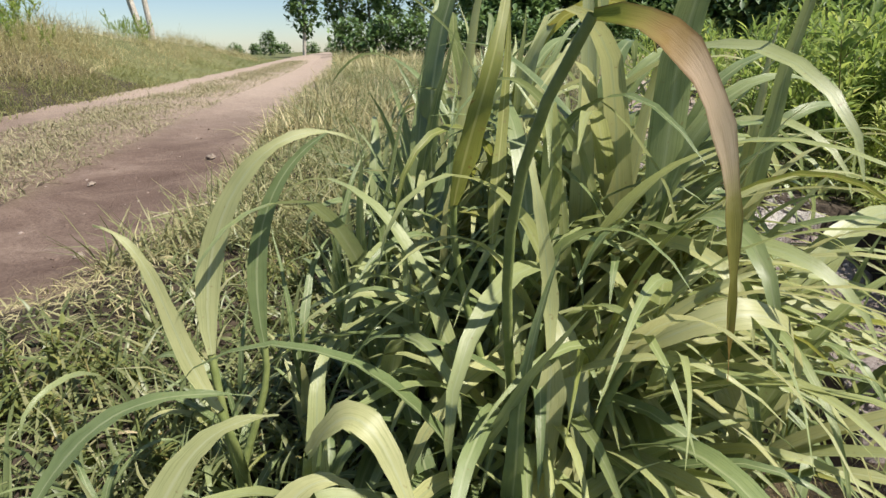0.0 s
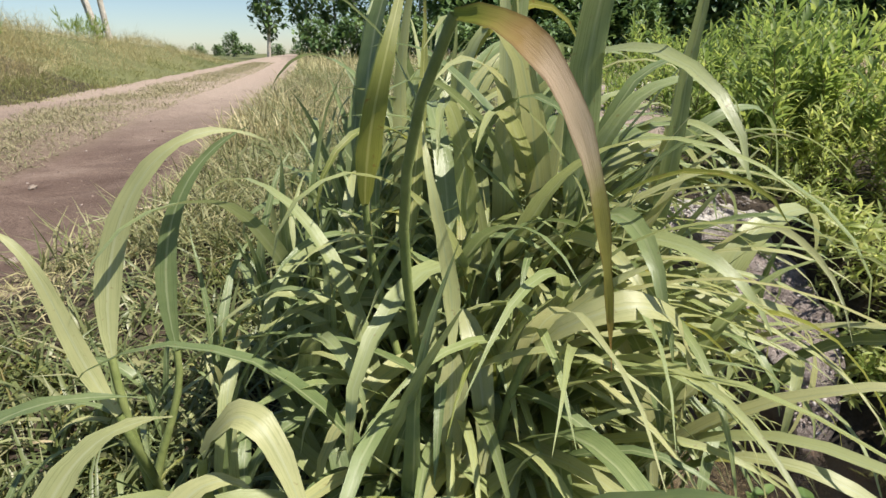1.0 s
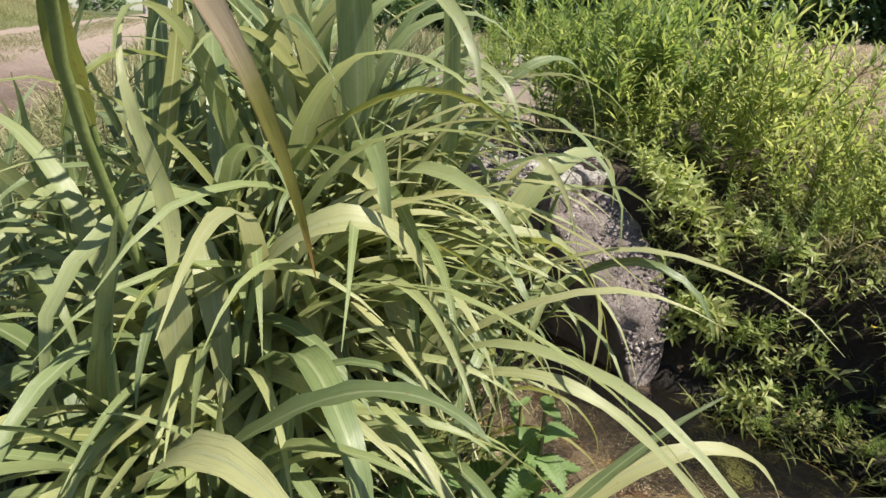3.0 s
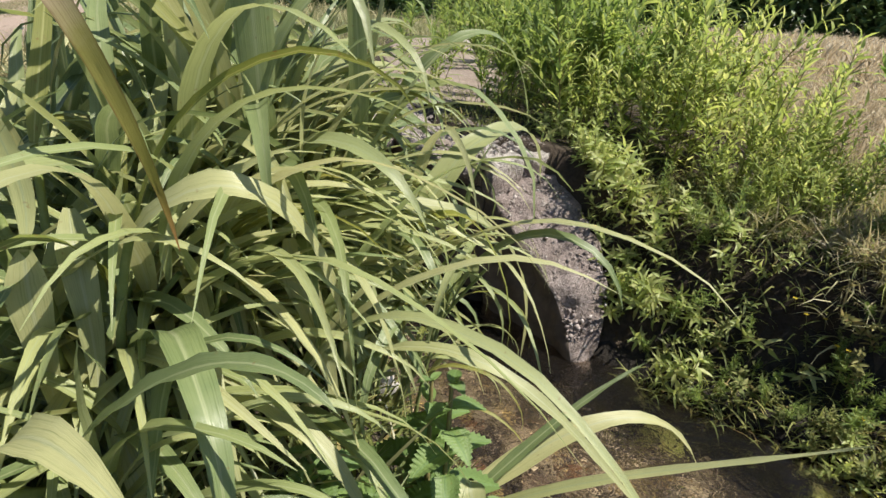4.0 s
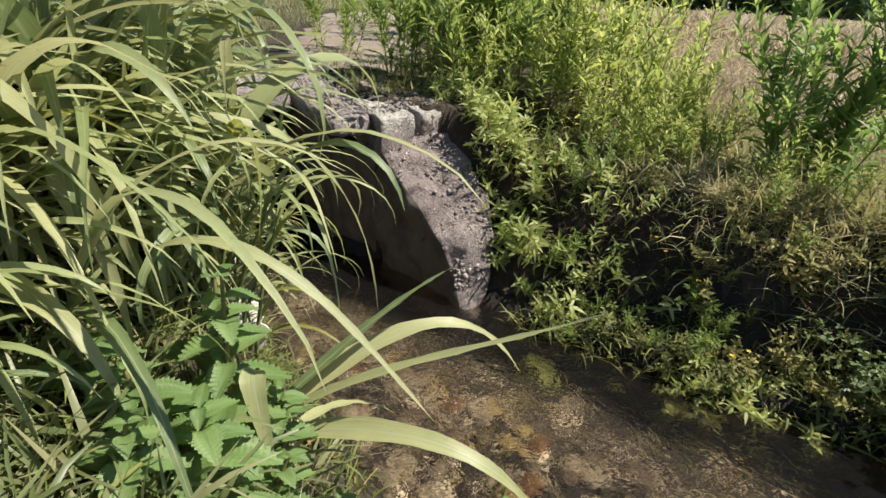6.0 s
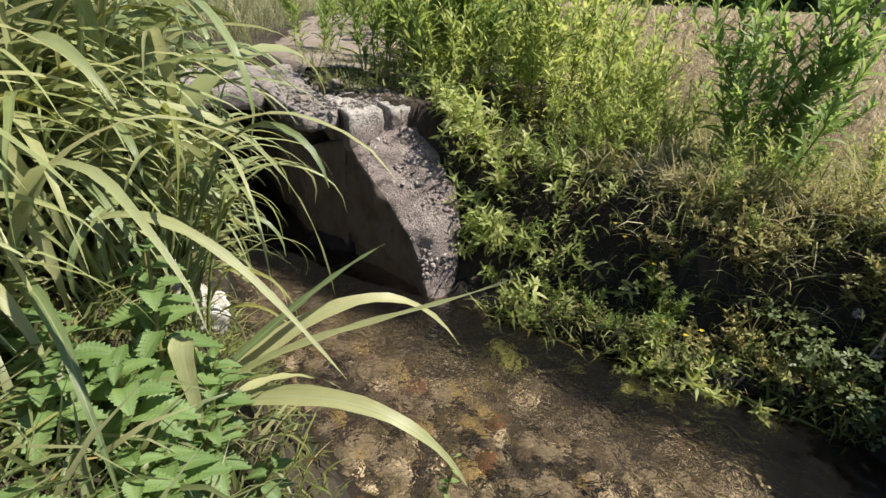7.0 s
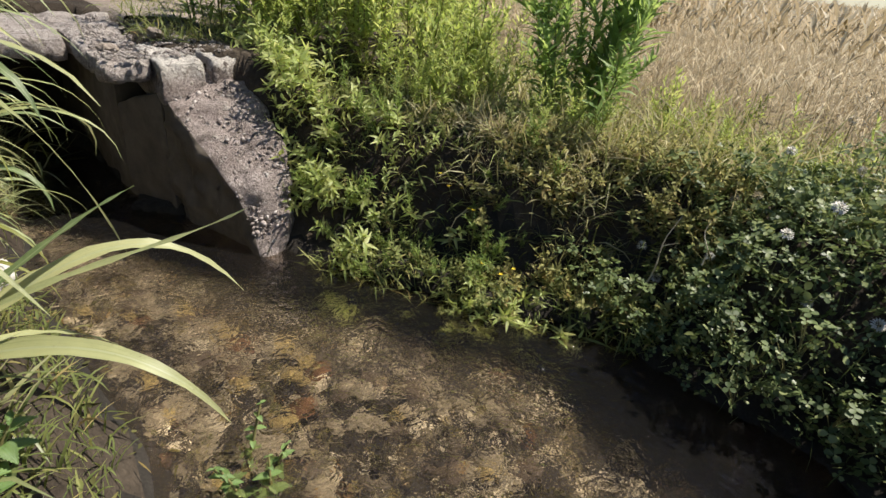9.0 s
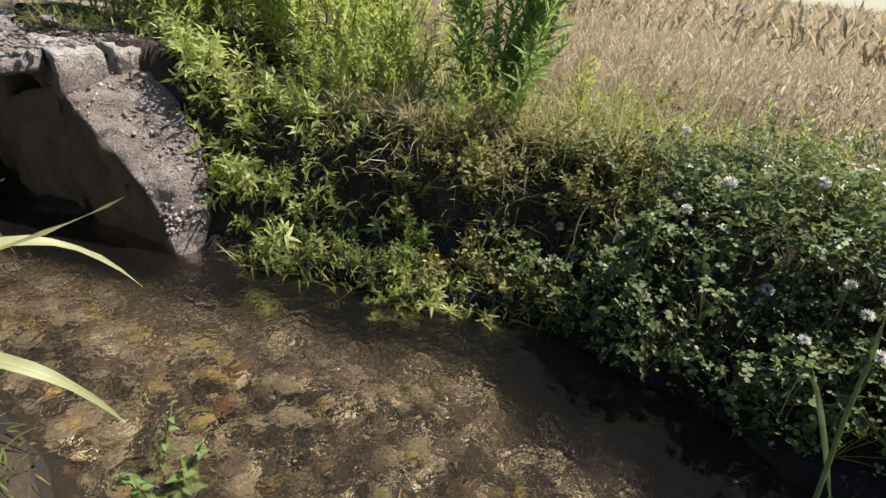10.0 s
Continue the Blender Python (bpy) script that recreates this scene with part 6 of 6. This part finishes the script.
tagged(new("clover", make_mesh("clover", *lv, mats=[CLOVER])), "low dark-green clover leaves close over the bank's soil", "clover", kind="stuff")
# stalks under the clover leaves
k = rng.integers(0, N, 420)
P = np.stack([x[k], y[k], np.maximum(z[k] - 0.10, WATER_Z - 0.02)], -1)
sv = blades(P, rng.uniform(0, 6.28, 420), 0.11, 0.0022, radians(85), 0.4, n=3, power=0.2)
tagged(new("clover_stalks", make_mesh("clover_stalks", *sv, mats=[CLOVER])), "thin green clover stalks", "clover", kind="stuff")


CLOVER_ONE = leaf_mat("single clover leaf", [(0.0, (0.035, 0.06, 0.02)), (1.0, (0.15, 0.19, 0.07))], through=0.3, rough=0.52, spec=0.3)
LEAF3 = make_mesh("leaf", *clover_leaf(), mats=[CLOVER_ONE])
STALK1 = make_mesh("stalk", *tube(np.array([(0, 0, 0), (0.006, 0, 0.04), (0.016, 0, 0.08)]), 0.0009, 4), mats=[WEED_STEM])
front = np.where((u < 0.35) & (z > 0.09))[0]
for i in range(90):
    j = int(front[rng.integers(len(front))])
    root = tagged(new("clover_plant"), "clover sprig with three-part green leaves on thin stalks", "clover", group="clover on the bank")
    root.location = (x[j], y[j], z[j] - 0.06)
    for k in range(int(rng.integers(5, 8))):
        m = Matrix.Rotation(rng.uniform(0, 6.28), 4, "Z") @ Matrix.Rotation(rng.uniform(0, 0.7), 4, "Y")
        st = part("stalk", STALK1, root, "", m)
        part("leaf", LEAF3, st, "", Matrix.Translation((0.016, 0, 0.08)) @ Matrix.Rotation(rng.normal(0, 0.4), 4, "X") @ Matrix.Rotation(rng.uniform(0, 6.28), 4, "Z") @ Matrix.Scale(rng.uniform(0.009, 0.017), 4))


def flower_mesh():
    """A round clover head of many small pointed florets."""
    n = 60
    i = np.arange(n)
    zc = 1 - 1.55 * (i + 0.5) / n
    a = i * 2.39996
    r = np.sqrt(np.clip(1 - zc ** 2, 0, 1))
    P = np.stack([r * np.sin(a), r * np.cos(a), zc], -1) * 0.0055
    return blades(P, a, 0.008, 0.0042, np.arcsin(np.clip(zc, -1, 1)), 0.3, n=2, wide=0.5)


FLOWER = make_mesh("head", *flower_mesh(), mats=[PETAL])
FLOWER_OLD = make_mesh("head", *flower_mesh(), mats=[DRYSTALK])


def clover_flower(x, y, z, old, tall=0.095):
    """A flower head at the height z on a thin stalk."""
    root = tagged(new("clover_flower"), "faded brown clover flower head on a thin stalk" if old else "round white clover flower head on a thin stalk", "flower", group="clover flowers")
    root.location = (x, y, z - tall)
    C = np.array([(0, 0, 0), (0.004, 0, 0.42 * tall), (0.002, 0.003, tall)])
    part("stalk", make_mesh("stalk", *tube(C, 0.001, 4), mats=[WEED_STEM]), root)
    part("head", FLOWER_OLD if old else FLOWER, root, "", Matrix.Translation((0.002, 0.003, tall + 0.002)) @ Matrix.Rotation(rng.normal(0, 0.4), 4, "X") @ Matrix.Scale(rng.uniform(0.8, 1.15), 4))


for fx, fy, fz in ((1.63, -0.01, 0.31), (1.63, 0.11, 0.20), (1.63, 0.27, 0.15), (1.63, -0.09, 0.20), (1.63, -0.20, 0.22), (1.63, -0.31, 0.29), (1.63, -0.35, 0.25), (1.63, -0.07, 0.39), (1.63, 0.21, 0.09), (1.63, 0.04, 0.46), (1.63, -0.21, 0.44)):
    clover_flower(fx, fy, fz, False)
for i in range(22):
    j = int(rng.integers(0, N))
    while u[j] > 0.75 or z[j] < 0.12:
        j = int(rng.integers(0, N))
    clover_flower(x[j], y[j], z[j] + 0.035, i % 8 == 3)
for fx, fy in ((1.9, 0.044), (1.9, -0.032)):
    clover_flower(fx, fy, 0.495, True, 0.495 - float(land(fx, fy)))


def yellow_flower(x, y, z):
    """A small yellow flower of five petals on a thin stem."""
    root = tagged(new("yellow_flower"), "tiny yellow flower on a thin stem in the bank weeds", "flower", group="yellow flowers on the bank")
    g = float(land(x, y))
    root.location = (x, y, g)
    h = max(0.03, z - g)
    part("stem", make_mesh("stem", *tube(np.array([(0, 0, 0), (-0.004, 0, 0.5 * h), (-0.012, 0, h)]), 0.0009, 4), mats=[WEED_STEM]), root)
    for k in range(5):
        part("petal", PETAL_Y, root, "", Matrix.Translation((-0.012, 0, h)) @ turn_to(k * 1.257, 0.3))


YELLOW = leaf_mat("yellow petal", [(0.0, (0.5, 0.36, 0.02)), (1.0, (0.68, 0.52, 0.05))], through=0.3, rough=0.6, spec=0.2)
PETAL_Y = make_mesh("petal", *blades([(0, 0, 0)], 0.0, 0.007, 0.005, 0.2, 0.4, n=2, wide=0.6), mats=[YELLOW])
for fx, fy, fz in ((1.36, 0.69, 0.14), (1.35, 0.72, 0.12), (1.37, 0.61, 0.16), (1.36, 0.58, 0.17), (1.35, 0.44, 0.06), (1.37, 0.42, 0.08), (1.33, 0.49, 0.07), (1.38, 0.66, 0.15)):
    yellow_flower(fx, fy, fz)


# ---- rough grass along the edge of the field ----
for N, name, mat, label in ((4200, "edge_grass", EDGE, "yellow-green grass at the field edge"), (4200, "dry_grass", STRAW, "straw-coloured dry grass at the field edge")):
    y = rng.uniform(-1.6, 3.2, N)
    x = 1.85 + 0.25 * np.clip(y - 1.2, 0, 9) + np.clip(0.5 - y, 0, 2) * 0.1 + 0.95 * rng.random(N)
    P = on_land(x, y)
    cover(name, label, "grass", P, rng.uniform(0.08, 0.30, N) * np.where(y > 0.7, 0.7, 1.0), rng.uniform(0.003, 0.007, N), np.radians(rng.uniform(50, 88, N)), np.radians(rng.uniform(10, 100, N)), mat)


# ---- the wheat field ----
def wheat_stalk(near=True):
    if not near:
        return joined([blades([(0, 0, 0)], 0.0, 0.5, 0.006, radians(88), radians(20), n=1, power=0.2), blades([(0, 0.045, 0.49)] * 2, np.arange(2) * 1.57, 0.09, 0.018, radians(62), radians(25), n=1, power=0.4, wide=0.4)])[:3]
    st = blades([(0, 0, 0)], 0.0, 0.5, 0.012, radians(88), radians(20), n=1, power=0.2)
    ear = blades([(0, 0.045, 0.49)] * 3, np.arange(3) * 2.1, 0.085, 0.014, radians(62), radians(25), n=2, power=0.4, wide=0.4)
    lf = blades([(0, 0.004, 0.2), (0, 0.01, 0.3)], np.array([1.0, 4.0]), 0.16, 0.007, radians(70), radians(140), n=2)
    return joined([st, ear, lf])[:3]


N = 15000
y = rng.uniform(-4.5, 9.0, N)
x = 2.55 + 0.25 * np.clip(y - 1.2, 0, 9) + 9.5 * rng.random(N) ** 2.0
P = on_land(x, y)
wv = scatter(*wheat_stalk(), frames(P, rng.normal(0.6, 1.2, N), rng.normal(0, 0.12, N), rng.normal(0, 0.12, N), rng.uniform(0.78, 1.02, N)))
tagged(new("wheat", make_mesh("wheat", *wv, mats=[WHEAT])), "ripening golden wheat with bristly ears", "wheat", kind="stuff")
N = 14000
r = 9 + 110 * rng.random(N) ** 2
a = rng.uniform(radians(15), radians(125), N)
x, y = 2.35 + r * np.sin(a), r * np.cos(a)
keep = x > 3.0 + 0.22 * np.clip(y, 0, 400)
P = on_land(x[keep], y[keep])
P[:, 2] = 0.15
n = len(P)
wv = scatter(*wheat_stalk(False), frames(P, rng.normal(0.6, 1.2, n), rng.normal(0, 0.15, n), rng.normal(0, 0.15, n), rng.uniform(0.9, 1.05, n)) * np.array([1.0]))
tagged(new("wheat", make_mesh("wheat", *wv, mats=[WHEAT])), "far part of the golden wheat field", "wheat", kind="stuff")


# ---- trees and far hedges ----
def crown_leaves(centres, radii, per, leaf):
    C = np.repeat(np.asarray(centres), per, 0)
    Rr = np.repeat(np.asarray(radii), per)
    d = rng.normal(size=(len(C), 3))
    d /= np.linalg.norm(d, axis=1, keepdims=True)
    P = C + d * (Rr * rng.uniform(0.45, 1.0, len(C)))[:, None] * np.array([1, 1, 1.15])
    n = len(P)
    return blades(P, rng.uniform(0, 6.28, n), leaf * rng.uniform(0.9, 1.6, n), leaf * 0.8, rng.uniform(-0.9, 0.9, n), rng.uniform(0, 0.8, n), n=2, wide=0.5)


def tree(x, y, h, crown_r, bare=0.3, clumps=26, label="", leaf=0.38, trunk_r=0.16, per=62, mat=None):
    root = tagged(new("tree"), label or "tall dark-green poplar beside the road", "tree")
    z = float(land(x, y))
    root.location = (x, y, z - 0.05)
    s = np.linspace(0, 1, 8)
    C = np.stack([0.05 * h * np.sin(s * 3) * rng.normal(0, 0.5), 0.04 * h * s * rng.normal(0, 0.4), h * 0.92 * s], -1)
    tr = [tube(C, trunk_r * (1 - 0.85 * s), 8)]
    centres, radii = [], []
    for i in range(clumps):
        t = bare + (1 - bare) * (i + 0.5) / clumps
        wdt = crown_r * math.sin(math.pi * min(1, (t - bare) / (1 - bare) * 0.85 + 0.15)) ** 0.7
        a = i * 2.4 + rng.normal(0, 0.4)
        r = wdt * rng.uniform(0.35, 0.95)
        p0 = np.array([np.interp(t * 0.9, s, C[:, k]) for k in range(3)])
        p1 = p0 + np.array([r * math.sin(a), r * math.cos(a), 0.1 * h * rng.uniform(0.2, 1)])
        tr.append(tube(np.linspace(p0, p1, 4), trunk_r * 0.28 * np.array([1, 0.7, 0.45, 0.2]), 5))
        centres.append(p1), radii.append(crown_r * rng.uniform(0.28, 0.5))
    V, F, uv, _ = joined(tr)
    part("trunk", make_mesh("trunk", V, F, uv, [BARK]), root)
    part("crown", make_mesh("crown", *crown_leaves(centres, radii, per, leaf), mats=[mat or TREE]), root)
    return root


for px, h in ((-0.236, 11), (-0.175, 12), (-0.13, 11), (-0.085, 12), (-0.04, 11), (0.01, 10)):
    tree(px * 48, 48 + 3 * math.sin(px * 90), h, 1.75, 0.14)
for i in range(9):
    tree(-4.8 + i * 1.7, 29 + rng.uniform(-2, 2), 2.1, 1.3, 0.02, 16, "rounded dark-green bush below the poplars", leaf=0.25, trunk_r=0.06, per=50)
tree(-26.3, 86, 3.6, 1.6, 0.05, 18, label="rounded dark tree far down the road", leaf=0.3)
for i in range(7):
    tree(-62 + i * 6.5, 150 + rng.uniform(-5, 5), 2.6, 2.4, 0.02, 12, "low far-off bush on the skyline", leaf=0.4, trunk_r=0.08)
tree(-9.5, 18.2, 9.5, 1.6, 0.42, label="tall poplar with a pale double trunk on the bank", trunk_r=0.115)
tree(-9.05, 17.8, 9.0, 1.5, 0.45, label="tall poplar with a pale double trunk on the bank", trunk_r=0.09)
for i in range(26):
    a = radians(4 + i * 2.15)
    r = 40 + 16 * (i / 26) + rng.uniform(-2, 2)
    tree(r * math.sin(a), r * math.cos(a), rng.uniform(4.5, 7.0), 2.4, 0.05, 22, "dark-green tree in the far hedge behind the field", leaf=0.5, trunk_r=0.1, per=62)


# ---- the far shed ----
def shed(x, y, w, d, h, turn):
    root = tagged(new("shed"), "low dark shed far behind the wheat field", "shed")
    root.matrix_basis = pose(x, y, float(land(x, y)), 0, 0, turn)
    bm = bmesh.new()
    bmesh.ops.create_cube(bm, size=1, matrix=Matrix.LocRotScale((0, 0, h / 2), None, (w, d, h)))
    part("wall", bm_mesh("wall", bm, [WALL], False), root)
    bm = bmesh.new()
    vs = [bm.verts.new(p) for p in ((-w * 0.53, -d * 0.6, h), (w * 0.53, -d * 0.6, h), (w * 0.53, 0, h * 1.35), (-w * 0.53, 0, h * 1.35), (-w * 0.53, d * 0.6, h), (w * 0.53, d * 0.6, h))]
    bm.faces.new((vs[0], vs[1], vs[2], vs[3]))
    bm.faces.new((vs[3], vs[2], vs[5], vs[4]))
    bmesh.ops.solidify(bm, geom=bm.faces[:], thickness=0.12)
    part("roof", bm_mesh("roof", bm, [WALL], False), root, "dark sheet-metal roof")
    for k in range(3):
        bm = bmesh.new()
        bmesh.ops.create_cube(bm, size=1, matrix=Matrix.LocRotScale((-w * 0.3 + k * w * 0.3, -d / 2 - 0.02, h * 0.55), None, (w * 0.12, 0.06, h * 0.35)))
        part("window", bm_mesh("window", bm, [STONE_PALE], False), root, "pale window")


shed(53.5, 28.5, 12, 6, 2.0, -62)


# ---- dead stalks on the far bank and a small plant standing in the water ----
def dead_stalk(points, r, label, fork=None):
    root = tagged(new("dead_stalk"), label, "stalk")
    o = np.asarray(points[0], float)
    root.location = points[0]
    s = np.linspace(0, 1, 9)
    pts = np.asarray(points, float) - o
    C = np.stack([np.interp(s, np.linspace(0, 1, len(pts)), pts[:, k]) for k in range(3)], -1)
    C = C + 0.004 * np.stack([np.sin(7 * s), np.cos(9 * s) - 1, 0 * s], -1)
    part("stem", make_mesh("stem", *tube(C, r * (1 - 0.6 * s), 5), mats=[DRYSTALK]), root)
    if fork is not None:
        D = np.linspace(C[5], np.asarray(fork, float) - o, 6)
        part("twig", make_mesh("twig", *tube(D, r * 0.55 * np.linspace(1, 0.4, 6), 5), mats=[DRYSTALK]), root)


dead_stalk([(1.580, 0.219, 0.050), (1.580, 0.201, 0.174), (1.580, 0.183, 0.283)], 0.0026, "pale dry forked stalk leaning over the clover", (1.560, 0.153, 0.233))
dead_stalk([(1.580, 0.101, 0.200), (1.580, 0.123, 0.299)], 0.0018, "thin pale dead stalk in the clover")
dead_stalk([(1.750, 0.525, 0.026), (1.750, 0.290, 0.255)], 0.0014, "thin straw-coloured stalk lying over the bank")
dead_stalk([(1.95, 0.35, 0.2), (1.9, 0.5, 0.36), (1.85, 0.72, 0.46)], 0.0022, "thin pale dead stalk leaning on the weeds")
dead_stalk([(2.0, 0.28, 0.2), (2.0, 0.45, 0.38), (1.86, 0.62, 0.5)], 0.0018, "thin pale dead stalk leaning on the weeds")
dead_stalk([(2.1, 0.45, 0.2), (2.15, 0.5, 0.4), (2.3, 0.55, 0.45)], 0.0018, "bent straw-coloured dead stalk")
dead_stalk([(-0.60, 1.42, 0.465), (-0.68, 1.385, 0.455), (-0.78, 1.34, 0.44)], 0.0035, "pale dry stick lying on the road edge")
for x, y, h, az in ((0.68, 0.31, 0.15, 1.0), (0.65, 0.28, 0.13, 4.0), (0.70, 0.27, 0.12, 2.0), (0.66, 0.24, 0.12, 5.2), (0.69, 0.22, 0.11, 0.3), (0.64, 0.22, 0.10, 3.0)):
    nettle(x, y, float(land(x, y)) - 0.01, h, az, 0.3, 6, 0.42)
for x, y in ((0.31, 0.0), (0.39, -0.02), (0.35, -0.08)):
    nettle(x, y, float(land(x, y)) - 0.01, 0.12, 1.6, 0.3, 5, 0.9)
tall_plant(1.40, -0.42, "thin bright-green grass blades standing in the clover", [
    (((1.400, -0.426, 0.062), (1.430, -0.352, 0.191), (1.430, -0.305, 0.302), (1.380, -0.327, 0.142)), 0.008, MID_G, 0.4),
    (((1.400, -0.382, 0.292), (1.410, -0.375, 0.321), (1.420, -0.375, 0.331), (1.430, -0.371, 0.347)), 0.007, G_TURN, 0.4)])
